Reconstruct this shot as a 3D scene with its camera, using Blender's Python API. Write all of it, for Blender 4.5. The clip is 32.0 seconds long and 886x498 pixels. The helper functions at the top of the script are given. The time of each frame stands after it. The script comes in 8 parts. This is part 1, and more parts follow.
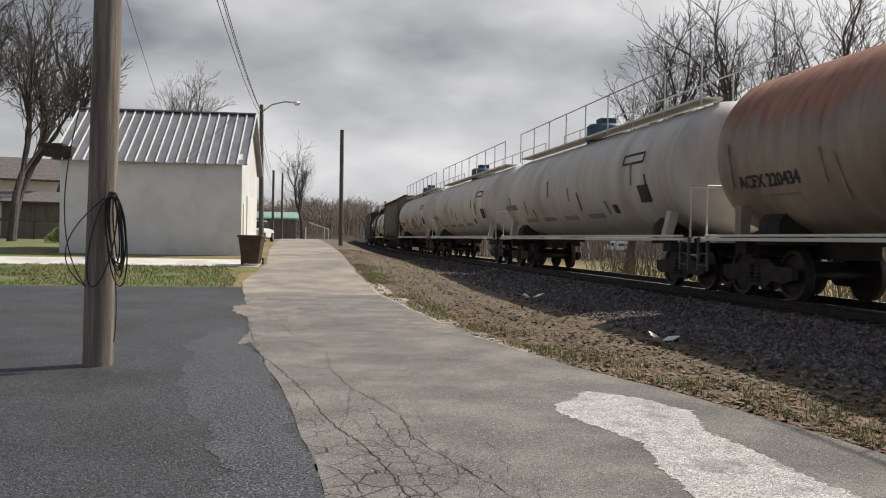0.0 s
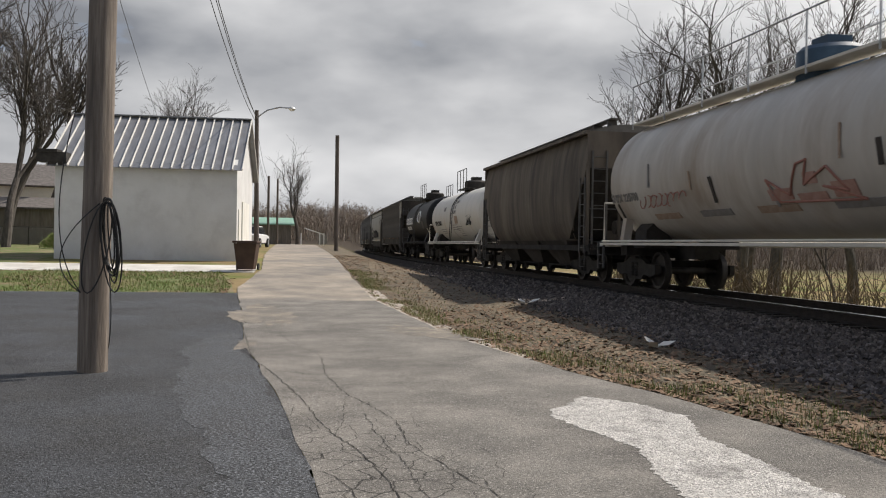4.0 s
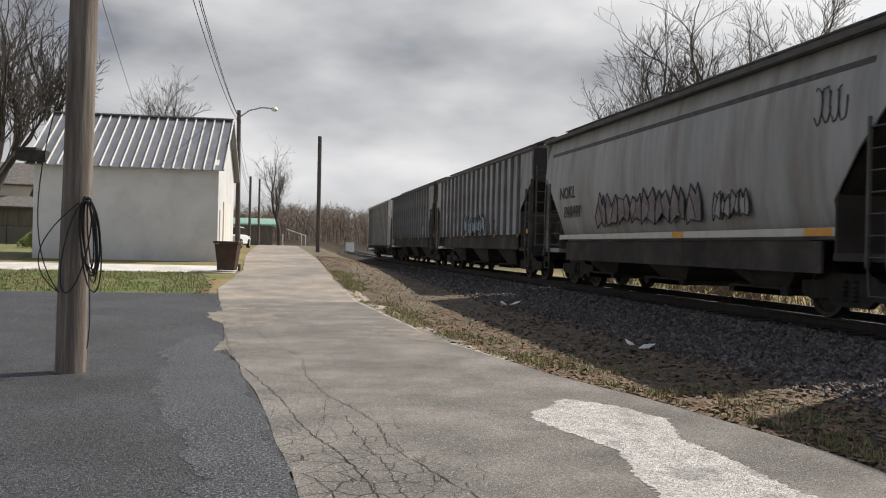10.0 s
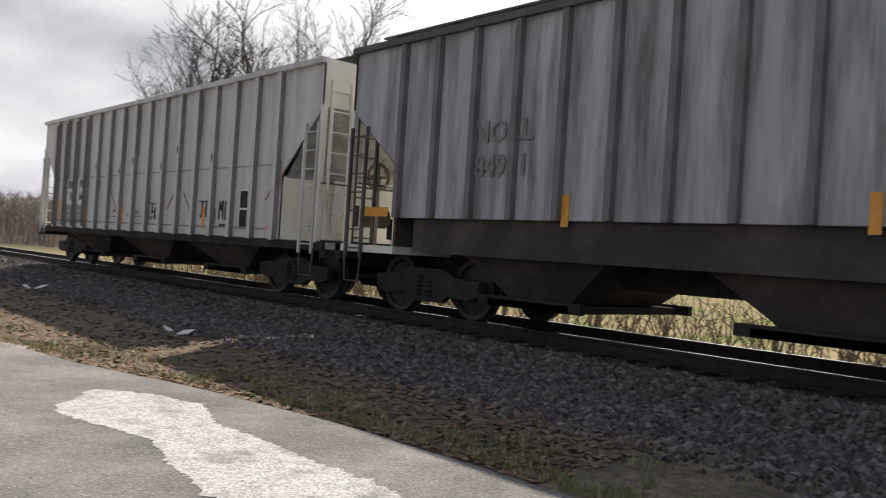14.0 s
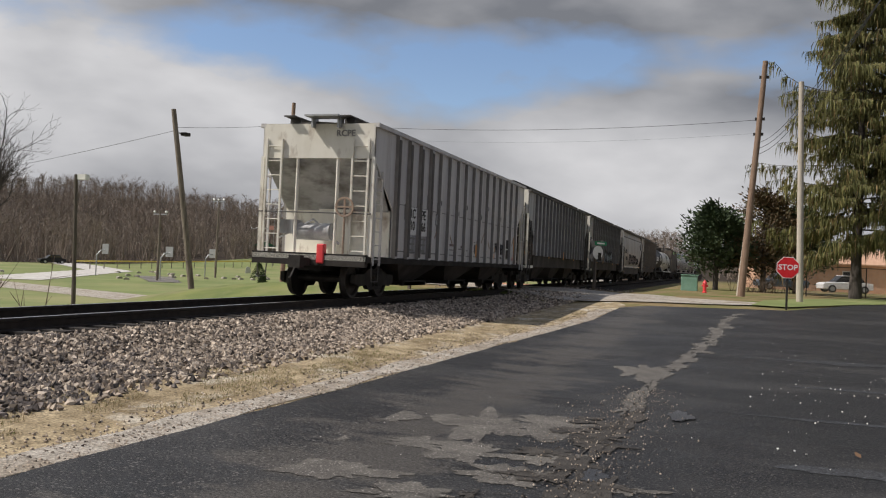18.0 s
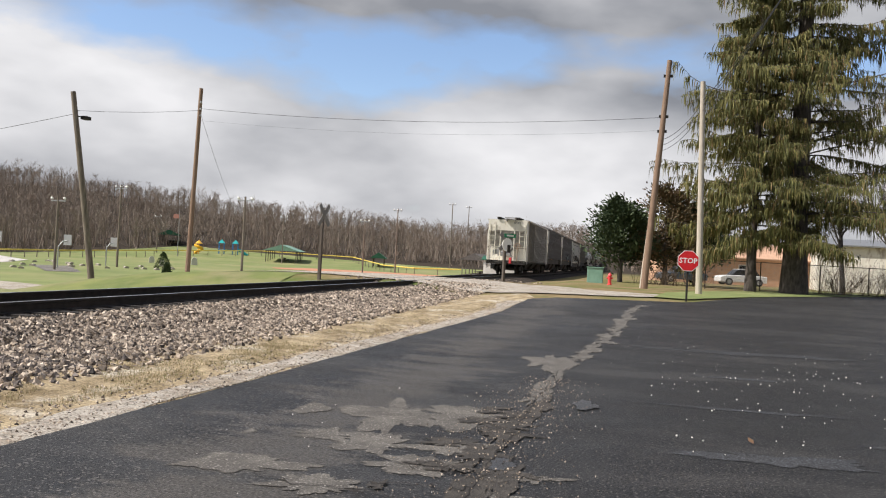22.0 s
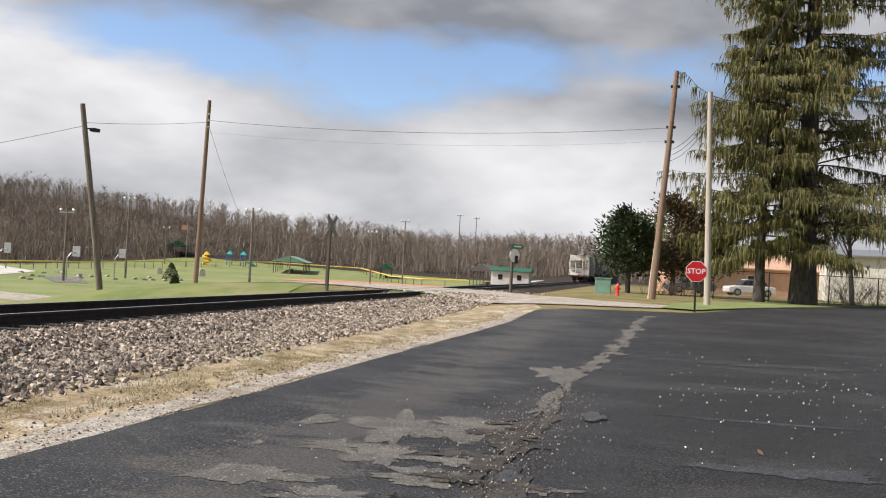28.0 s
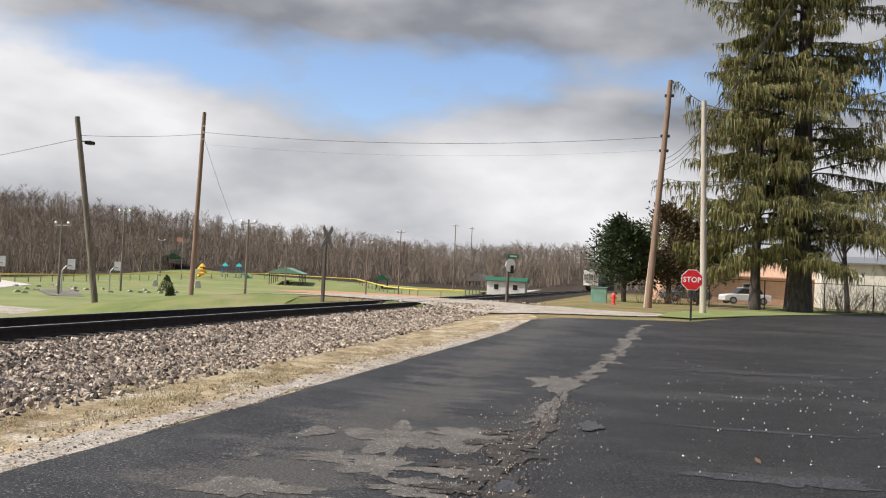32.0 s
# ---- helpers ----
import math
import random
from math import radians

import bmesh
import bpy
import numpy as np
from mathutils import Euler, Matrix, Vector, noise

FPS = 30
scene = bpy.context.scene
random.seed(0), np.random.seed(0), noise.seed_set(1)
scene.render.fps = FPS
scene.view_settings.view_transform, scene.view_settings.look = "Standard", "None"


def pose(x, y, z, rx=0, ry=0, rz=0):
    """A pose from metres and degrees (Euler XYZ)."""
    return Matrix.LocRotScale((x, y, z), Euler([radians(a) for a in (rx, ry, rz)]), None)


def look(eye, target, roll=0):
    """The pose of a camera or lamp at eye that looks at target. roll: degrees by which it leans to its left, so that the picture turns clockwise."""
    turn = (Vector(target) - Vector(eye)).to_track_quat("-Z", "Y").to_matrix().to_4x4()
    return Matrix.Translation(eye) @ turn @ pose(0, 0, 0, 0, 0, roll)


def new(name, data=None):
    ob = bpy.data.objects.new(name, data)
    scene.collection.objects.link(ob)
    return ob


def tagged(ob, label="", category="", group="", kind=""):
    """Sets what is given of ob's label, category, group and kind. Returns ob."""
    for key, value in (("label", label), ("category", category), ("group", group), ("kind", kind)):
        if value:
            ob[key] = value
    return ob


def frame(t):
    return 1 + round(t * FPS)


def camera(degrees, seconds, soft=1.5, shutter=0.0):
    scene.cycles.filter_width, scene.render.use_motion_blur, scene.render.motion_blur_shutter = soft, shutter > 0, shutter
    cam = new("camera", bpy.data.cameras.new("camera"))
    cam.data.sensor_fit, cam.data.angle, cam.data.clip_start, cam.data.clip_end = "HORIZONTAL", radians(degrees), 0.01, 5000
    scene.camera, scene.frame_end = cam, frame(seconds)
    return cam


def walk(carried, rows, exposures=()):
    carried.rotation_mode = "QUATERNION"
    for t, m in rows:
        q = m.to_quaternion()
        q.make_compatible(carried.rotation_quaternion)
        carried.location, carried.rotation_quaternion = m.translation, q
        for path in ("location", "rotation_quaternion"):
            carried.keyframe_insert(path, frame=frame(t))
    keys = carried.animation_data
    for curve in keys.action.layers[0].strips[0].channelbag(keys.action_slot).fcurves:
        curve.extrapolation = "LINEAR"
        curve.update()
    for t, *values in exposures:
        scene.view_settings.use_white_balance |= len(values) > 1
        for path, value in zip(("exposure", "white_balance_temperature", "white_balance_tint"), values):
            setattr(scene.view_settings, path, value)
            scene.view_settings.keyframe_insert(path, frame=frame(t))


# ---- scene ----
import itertools

EYE = 1.6
cam = camera(54.0, 32.0, soft=1.1, shutter=0.12)
# seconds, yaw, pitch, roll of the hand-held camera, which turns on one spot
PATH = [
    (0.0, -9.77, -0.63, -1.03),
    (0.5, -9.46, -0.76, -1.10),
    (1.0, -9.09, -0.88, -1.15),
    (1.5, -9.00, -0.79, -1.07),
    (2.0, -9.04, -0.61, -1.13),
    (2.5, -9.03, -0.59, -1.16),
    (3.0, -9.14, -0.64, -1.20),
    (3.5, -9.49, -0.47, -1.12),
    (4.0, -10.07, -0.27, -0.96),
    (4.5, -10.62, -0.18, -1.10),
    (6.5, -10.52, -0.46, -1.17),
    (7.0, -10.40, -0.51, -1.11),
    (7.5, -10.89, -0.37, -1.08),
    (8.0, -11.28, -0.25, -1.18),
    (8.5, -11.03, -0.21, -1.24),
    (9.0, -10.81, -0.21, -1.28),
    (9.5, -11.01, -0.15, -1.27),
    (10.0, -11.25, -0.12, -1.34),
    (10.5, -11.29, -0.26, -1.33),
    (11.0, -11.54, -0.45, -1.21),
    (11.5, -12.22, -0.47, -0.78),
    (12.0, -13.73, -0.43, -0.36),
    (12.5, -16.92, -0.40, -0.76),
    (13.0, -22.84, -0.21, -1.52),
    (13.5, -28.00, -0.28, -2.52),
    (15.5, -101.88, 2.03, -3.72),
    (16.0, -117.69, 0.87, -3.45),
    (16.5, -134.70, 1.69, -3.19),
    (17.0, -149.19, 1.69, -2.89),
    (17.5, -157.49, 1.16, -2.38),
    (18.0, -161.73, 0.89, -2.62),
    (18.5, -163.42, 0.61, -2.98),
    (19.0, -164.71, 0.59, -3.11),
    (19.5, -166.22, 0.93, -3.20),
    (20.0, -167.26, 1.20, -3.44),
    (20.5, -167.84, 1.20, -3.44),
    (21.0, -167.98, 1.09, -3.26),
    (21.5, -167.77, 0.85, -3.16),
    (22.0, -167.62, 0.60, -3.07),
    (22.5, -167.34, 0.48, -3.06),
    (23.0, -167.39, 0.44, -3.00),
    (23.5, -167.61, 0.39, -2.82),
    (24.0, -167.59, 0.38, -2.86),
    (24.5, -167.61, 0.49, -2.81),
    (25.0, -167.60, 0.62, -2.82),
    (25.5, -167.53, 0.75, -2.88),
    (27.5, -167.25, 1.17, -2.98),
    (28.0, -167.13, 1.29, -3.00),
    (28.5, -167.12, 1.44, -2.88),
    (29.0, -167.10, 1.55, -2.73),
    (29.5, -166.94, 1.68, -2.74),
    (30.0, -166.83, 1.85, -2.75),
    (30.5, -166.91, 1.99, -2.64),
    (31.0, -166.97, 2.02, -2.68),
    (31.5, -167.04, 1.98, -2.71),
    (32.0, -167.40, 1.98, -2.58),
]

walk(cam, [(t, pose(0, 0, EYE, 90 + p, r, y)) for t, y, p, r in PATH],
     exposures=[(0, 0.07, 6500, 10.5), (4.0, 0.08, 6500, 10.5), (12.0, 0.17, 6500, 10.5), (13.5, 0.26, 6500, 10.5), (15.5, 1.6, 6450, 16), (16.2, 1.6, 6450, 16), (17.0, 0.42, 6430, 12), (18.0, -0.3, 6430, 12), (19.0, 0.1, 6430, 12), (20.0, 0.14, 6430, 12), (32.0, 0.16, 6430, 12)])


# ---- world and sun ----
def nd(tree, kind, **props):
    n = tree.nodes.new(kind)
    for k, v in props.items():
        n.inputs[k.replace("_", " ")].default_value = v
    return n


SUN_DIR = Vector((0.8, 0.35, 1.0)).normalized()
world = bpy.data.worlds.new("sky")
scene.world = world
world.use_nodes = True
wt = world.node_tree
wt.nodes.clear()


def wmath(op, a, b=None, c=None, clamp=False):
    n = wt.nodes.new("ShaderNodeMath")
    n.operation, n.use_clamp = op, clamp
    for i, v in enumerate((a, b, c)):
        if v is None:
            continue
        if isinstance(v, (int, float)):
            n.inputs[i].default_value = v
        else:
            wt.links.new(v, n.inputs[i])
    return n.outputs[0]


sky = wt.nodes.new("ShaderNodeTexSky")
sky.sky_type, sky.sun_disc = "NISHITA", False
sky.sun_elevation = math.asin(SUN_DIR.z)
sky.sun_rotation = math.atan2(SUN_DIR.x, SUN_DIR.y)
sky.air_density, sky.dust_density, sky.ozone_density = 1.0, 0.6, 1.6
tc = wt.nodes.new("ShaderNodeTexCoord")
sep = wt.nodes.new("ShaderNodeSeparateXYZ")
wt.links.new(tc.outputs["Generated"], sep.inputs[0])
dx, dy, dz = sep.outputs
comb = wt.nodes.new("ShaderNodeCombineXYZ")
wt.links.new(dx, comb.inputs[0])
wt.links.new(dy, comb.inputs[1])
wt.links.new(wmath("MULTIPLY", dz, 2.3), comb.inputs[2])


def cloud(scale, seed, detail=7, rough=0.52):
    n = nd(wt, "ShaderNodeTexNoise", Scale=scale, Detail=detail, Roughness=rough)
    n.noise_dimensions = "4D"
    n.inputs["W"].default_value = seed
    wt.links.new(comb.outputs[0], n.inputs["Vector"])
    return n.outputs[0]


big = cloud(2.6, 3.1, 5, 0.45)
small = cloud(7.0, 8.4, 6, 0.5)
fine = cloud(15.0, 5.2, 6, 0.5)


def bell(v, mid, width):
    q = wmath("DIVIDE", wmath("SUBTRACT", v, mid), width)
    return wmath("POWER", 2.718, wmath("MULTIPLY", wmath("MULTIPLY", q, q), -1.0))


# the cloud deck: closed in the north, a blue gap over a white bank in the south
southern = wmath("MULTIPLY_ADD", dy, -2.2, -0.3, clamp=True)
cover = wmath("ADD", wmath("ADD", wmath("MULTIPLY", big, 0.5), wmath("MULTIPLY", small, 0.5)), 0.14)
gap = wmath("MULTIPLY", bell(dz, 0.225, 0.045), wmath("MULTIPLY", southern, 0.24))
high_gap = wmath("MULTIPLY", bell(dz, 0.85, 0.33), 0.2)
mask = wmath("MULTIPLY_ADD", wmath("SUBTRACT", wmath("SUBTRACT", cover, gap), high_gap), 7.5, -2.95, clamp=True)
tone = wmath("ADD", wmath("ADD", wmath("MULTIPLY", cloud(3.4, 23.5, 4, 0.45), 0.72), wmath("MULTIPLY", small, 0.22)), wmath("MULTIPLY", fine, 0.06))
lit = wmath("MULTIPLY", southern, wmath("MULTIPLY", bell(dz, 0.11, 0.11), 0.24))
sunny = wt.nodes.new("ShaderNodeVectorMath")
sunny.operation = "DOT_PRODUCT"
wt.links.new(tc.outputs["Generated"], sunny.inputs[0])
sunny.inputs[1].default_value = SUN_DIR
glow = wmath("MULTIPLY", wmath("POWER", wmath("MAXIMUM", sunny.outputs["Value"], 0.0), 2.5), 0.62)
breaks = wmath("MULTIPLY", wmath("SUBTRACT", 1.0, southern), wmath("MULTIPLY", bell(dz, 0.085, 0.055), 0.13))
overhead = wmath("MULTIPLY", wmath("MULTIPLY_ADD", dz, 3.0, -1.05, clamp=True), 0.13)
shade = wmath("MULTIPLY_ADD", wmath("ADD", wmath("ADD", tone, lit), wmath("SUBTRACT", wmath("ADD", glow, breaks), overhead)), 3.6, -1.78, clamp=True)
ramp = wt.nodes.new("ShaderNodeValToRGB")
ramp.color_ramp.elements[0].position, ramp.color_ramp.elements[0].color = 0.0, (2.4, 2.54, 2.8, 1)
ramp.color_ramp.elements[1].position, ramp.color_ramp.elements[1].color = 1.0, (8.0, 8.0, 8.0, 1)
wt.links.new(shade, ramp.inputs[0])
clear = wt.nodes.new("ShaderNodeMix")
clear.data_type, clear.blend_type = "RGBA", "MULTIPLY"
clear.inputs[0].default_value = 1.0
clear.inputs[7].default_value = (1.45, 1.45, 1.5, 1)
wt.links.new(sky.outputs[0], clear.inputs[6])
mixc = wt.nodes.new("ShaderNodeMix")
mixc.data_type = "RGBA"
wt.links.new(mask, mixc.inputs[0])
wt.links.new(clear.outputs[2], mixc.inputs[6])
wt.links.new(ramp.outputs[0], mixc.inputs[7])
bg = wt.nodes.new("ShaderNodeBackground")
bg.inputs[1].default_value = 0.1
wt.links.new(mixc.outputs[2], bg.inputs[0])
wo = wt.nodes.new("ShaderNodeOutputWorld")
wt.links.new(bg.outputs[0], wo.inputs[0])

sun = new("sun", bpy.data.lights.new("sun", "SUN"))
sun.data.energy, sun.data.angle, sun.data.color = 5.0, radians(0.6), (1.0, 0.93, 0.83)
sun.matrix_world = look(SUN_DIR * 100, (0, 0, 0))


# ---- materials ----
def mat(name, a, b=None, scale=3.0, rough=0.7, metal=0.0, bump=0.0, bscale=40.0, grime=None, gscale=0.8, gcut=0.5,
        stretch=(1, 1, 1), rvar=0.0, per_object=0.0, gsoft=0.25, bdist=0.02, emit=None, spec=0.5, speck=None, grain=None, craze=None, strip=None):
    """A surface of two tones a and b, with grime of a third in patches, and fine relief."""
    m = bpy.data.materials.new(name)
    m.use_nodes = True
    t = m.node_tree
    p = t.nodes["Principled BSDF"]
    b = b or tuple(min(1, c * 1.25) for c in a)
    co = t.nodes.new("ShaderNodeTexCoord")
    mp = t.nodes.new("ShaderNodeMapping")
    mp.inputs["Scale"].default_value = stretch
    t.links.new(co.outputs["Object"], mp.inputs[0])
    n1 = nd(t, "ShaderNodeTexNoise", Scale=scale, Detail=6, Roughness=0.6)
    t.links.new(mp.outputs[0], n1.inputs["Vector"])
    r1 = t.nodes.new("ShaderNodeValToRGB")
    r1.color_ramp.elements[0].position, r1.color_ramp.elements[1].position = 0.36, 0.64
    r1.color_ramp.elements[0].color, r1.color_ramp.elements[1].color = (*a, 1), (*b, 1)
    t.links.new(n1.outputs[0], r1.inputs[0])
    col = r1.outputs[0]
    if grime:
        n2 = nd(t, "ShaderNodeTexNoise", Scale=gscale, Detail=5, Roughness=0.65)
        t.links.new(mp.outputs[0], n2.inputs["Vector"])
        r2 = t.nodes.new("ShaderNodeMapRange")
        r2.inputs["From Min"].default_value, r2.inputs["From Max"].default_value = gcut - gsoft / 2, gcut + gsoft / 2
        t.links.new(n2.outputs[0], r2.inputs[0])
        mx = t.nodes.new("ShaderNodeMix")
        mx.data_type = "RGBA"
        mx.inputs[7].default_value = (*grime, 1)
        t.links.new(r2.outputs[0], mx.inputs[0])
        t.links.new(col, mx.inputs[6])
        col = mx.outputs[2]
    if strip:
        # a worn strip along a line x = a + b y
        def sm(op, *vals, clamp=False):
            n = t.nodes.new("ShaderNodeMath")
            n.operation, n.use_clamp = op, clamp
            for i, v in enumerate(vals):
                if isinstance(v, (int, float)):
                    n.inputs[i].default_value = v
                else:
                    t.links.new(v, n.inputs[i])
            return n.outputs[0]
        for a0, b0, width, tone, cut in strip:
            ss = t.nodes.new("ShaderNodeSeparateXYZ")
            t.links.new(co.outputs["Object"], ss.inputs[0])
            off = sm("ABSOLUTE", sm("SUBTRACT", ss.outputs[0], sm("MULTIPLY_ADD", ss.outputs[1], b0, a0)))
            ns = nd(t, "ShaderNodeTexNoise", Scale=1.4, Detail=9, Roughness=0.68)
            t.links.new(mp.outputs[0], ns.inputs["Vector"])
            mask = sm("MULTIPLY_ADD", sm("SUBTRACT", ns.outputs[0], sm("MULTIPLY", off, 0.5 / width)), 14.0, -14.0 * cut, clamp=True)
            xs = t.nodes.new("ShaderNodeMix")
            xs.data_type = "RGBA"
            xs.inputs[7].default_value = (*tone, 1)
            t.links.new(mask, xs.inputs[0])
            t.links.new(col, xs.inputs[6])
            col = xs.outputs[2]
    if speck:
        n4 = nd(t, "ShaderNodeTexNoise", Scale=speck[0], Detail=2, Roughness=0.5)
        t.links.new(co.outputs["Object"], n4.inputs["Vector"])
        m4 = t.nodes.new("ShaderNodeMapRange")
        m4.inputs["From Min"].default_value, m4.inputs["From Max"].default_value = 0.3, 0.7
        m4.inputs["To Min"].default_value, m4.inputs["To Max"].default_value = 1 - speck[1], 1 + speck[1] * speck[2]
        t.links.new(n4.outputs[0], m4.inputs[0])
        h4 = t.nodes.new("ShaderNodeHueSaturation")
        t.links.new(m4.outputs[0], h4.inputs["Value"])
        t.links.new(col, h4.inputs["Color"])
        col = h4.outputs[0]
    if grain:
        n5 = nd(t, "ShaderNodeTexNoise", Scale=grain[0], Detail=1, Roughness=0.5)
        t.links.new(co.outputs["Object"], n5.inputs["Vector"])
        m5 = t.nodes.new("ShaderNodeMapRange")
        m5.inputs["From Min"].default_value, m5.inputs["From Max"].default_value = grain[1], grain[1] + 0.06
        t.links.new(n5.outputs[0], m5.inputs[0])
        x5 = t.nodes.new("ShaderNodeMix")
        x5.data_type = "RGBA"
        x5.inputs[7].default_value = (*grain[2], 1)
        t.links.new(m5.outputs[0], x5.inputs[0])
        t.links.new(col, x5.inputs[6])
        col = x5.outputs[2]
    if craze:
        # fine cells of cracks in a slanting band
        def cm(op, *vals):
            n = t.nodes.new("ShaderNodeMath")
            n.operation = op
            for i, v in enumerate(vals):
                if isinstance(v, (int, float)):
                    n.inputs[i].default_value = v
                else:
                    t.links.new(v, n.inputs[i])
            return n.outputs[0]
        sp = t.nodes.new("ShaderNodeSeparateXYZ")
        t.links.new(co.outputs["Object"], sp.inputs[0])
        mid = cm("MULTIPLY_ADD", sp.outputs[1], craze[1], craze[0])
        off = cm("ABSOLUTE", cm("SUBTRACT", sp.outputs[0], mid))
        band = cm("MINIMUM", cm("SUBTRACT", 1.0, cm("DIVIDE", off, craze[2])), cm("DIVIDE", cm("SUBTRACT", craze[3], sp.outputs[1]), 5.0))
        wob = nd(t, "ShaderNodeTexNoise", Scale=5.0, Detail=4, Roughness=0.6)
        t.links.new(co.outputs["Object"], wob.inputs["Vector"])
        wv = t.nodes.new("ShaderNodeMix")
        wv.data_type = "VECTOR"
        wv.inputs[0].default_value = 0.1
        t.links.new(co.outputs["Object"], wv.inputs[4])
        t.links.new(wob.outputs["Color"], wv.inputs[5])
        vo = t.nodes.new("ShaderNodeTexVoronoi")
        vo.feature, vo.voronoi_dimensions = "DISTANCE_TO_EDGE", "2D"
        vo.inputs["Scale"].default_value = craze[4]
        t.links.new(wv.outputs[1], vo.inputs["Vector"])
        edge = cm("SUBTRACT", cm("MULTIPLY", band, 0.045), vo.outputs["Distance"])
        line = cm("MINIMUM", cm("MAXIMUM", cm("MULTIPLY", edge, 60.0), 0.0), 0.85)
        xc = t.nodes.new("ShaderNodeMix")
        xc.data_type = "RGBA"
        xc.inputs[7].default_value = (0.022, 0.02, 0.018, 1)
        t.links.new(line, xc.inputs[0])
        t.links.new(col, xc.inputs[6])
        col = xc.outputs[2]
    if per_object:
        oi = t.nodes.new("ShaderNodeObjectInfo")
        hs = t.nodes.new("ShaderNodeHueSaturation")
        mr = t.nodes.new("ShaderNodeMapRange")
        mr.inputs["To Min"].default_value, mr.inputs["To Max"].default_value = 1 - per_object, 1 + per_object
        t.links.new(oi.outputs["Random"], mr.inputs[0])
        t.links.new(mr.outputs[0], hs.inputs["Value"])
        t.links.new(col, hs.inputs["Color"])
        col = hs.outputs[0]
    t.links.new(col, p.inputs["Base Color"])
    p.inputs["Roughness"].default_value, p.inputs["Metallic"].default_value = rough, metal
    p.inputs["Specular IOR Level"].default_value = spec
    if rvar:
        mr = t.nodes.new("ShaderNodeMapRange")
        mr.inputs["To Min"].default_value, mr.inputs["To Max"].default_value = max(0.05, rough - rvar), min(1, rough + rvar)
        t.links.new(n1.outputs[0], mr.inputs[0])
        t.links.new(mr.outputs[0], p.inputs["Roughness"])
    if bump:
        n3 = nd(t, "ShaderNodeTexNoise", Scale=bscale, Detail=4, Roughness=0.6)
        t.links.new(mp.outputs[0], n3.inputs["Vector"])
        bp = t.nodes.new("ShaderNodeBump")
        bp.inputs["Strength"].default_value, bp.inputs["Distance"].default_value = bump, bdist
        t.links.new(n3.outputs[0], bp.inputs["Height"])
        t.links.new(bp.outputs[0], p.inputs["Normal"])
    if emit:
        p.inputs["Emission Color"].default_value, p.inputs["Emission Strength"].default_value = (*emit[:3], 1), emit[3]
    return m


M = {}


def island_mat(name, cols, rough=0.85, bump=0.3, bscale=60):
    """A surface for many joined pieces, each of its own tone."""
    m = mat(name, cols[0], rough=rough, bump=bump, bscale=bscale)
    t = m.node_tree
    p = t.nodes["Principled BSDF"]
    g = t.nodes.new("ShaderNodeNewGeometry")
    r = t.nodes.new("ShaderNodeValToRGB")
    r.color_ramp.interpolation = "LINEAR"
    while len(r.color_ramp.elements) < len(cols):
        r.color_ramp.elements.new(0.5)
    for i, c in enumerate(cols):
        r.color_ramp.elements[i].position, r.color_ramp.elements[i].color = i / (len(cols) - 1), (*c, 1)
    t.links.new(g.outputs["Random Per Island"], r.inputs[0])
    t.links.new(r.outputs[0], p.inputs["Base Color"])
    return m


M["asphalt_new"] = mat("asphalt_new", (0.021, 0.021, 0.022), (0.04, 0.0395, 0.039), 0.7, 0.7, bump=1.0, bscale=60, rvar=0.15, bdist=0.02, spec=0.35,
                       grime=(0.05, 0.0535, 0.06), gscale=0.45, gcut=0.53, gsoft=0.22, speck=(34, 0.75, 1.0), grain=(48, 0.6, (0.13, 0.137, 0.152)))
M["asphalt_worn"] = mat("asphalt_worn", (0.024, 0.024, 0.0245), (0.04, 0.039, 0.038), 0.8, 0.55, bump=0.8, bscale=100, rvar=0.2, bdist=0.012, stretch=(0.45, 1.0, 1), spec=0.3,
                        grime=(0.0155, 0.0157, 0.0165), gscale=0.55, gcut=0.46, gsoft=0.1, speck=(42, 0.8, 1.0), grain=(46, 0.61, (0.16, 0.15, 0.138)),
                        strip=((2.7, 0.0, 3.0, (0.06, 0.055, 0.049), 0.37),))
M["patch_grey"] = mat("patch_grey", (0.075, 0.069, 0.061), (0.135, 0.125, 0.109), 3, 0.85, bump=0.7, bscale=90, bdist=0.012, grime=(0.075, 0.068, 0.06), gscale=2.2, gcut=0.55, speck=(70, 0.45, 1.2), grain=(50, 0.63, (0.3, 0.28, 0.25)))
M["dirt"] = mat("dirt", (0.042, 0.037, 0.032), (0.08, 0.07, 0.059), 7, 0.95, bump=0.9, bscale=60, grime=(0.034, 0.031, 0.028), gscale=3, gcut=0.5, speck=(60, 0.5, 1.4))
M["puddle"] = mat("puddle", (0.018, 0.018, 0.019), (0.03, 0.03, 0.031), 2, 0.3, bump=0.3, bscale=70, spec=0.45)
M["petal"] = mat("petal", (0.75, 0.73, 0.68), (0.85, 0.83, 0.78), 2, 0.7)
M["asphalt_old"] = mat("asphalt_old", (0.135, 0.126, 0.113), (0.228, 0.211, 0.187), 1.1, 0.85, bump=0.8, bscale=90, bdist=0.014, spec=0.3,
                       grime=(0.11, 0.102, 0.092), gscale=0.5, gcut=0.57, gsoft=0.2, speck=(50, 0.4, 0.8), grain=(60, 0.64, (0.34, 0.32, 0.29)), craze=(1.05, -0.075, 0.95, 9.5, 4.2))
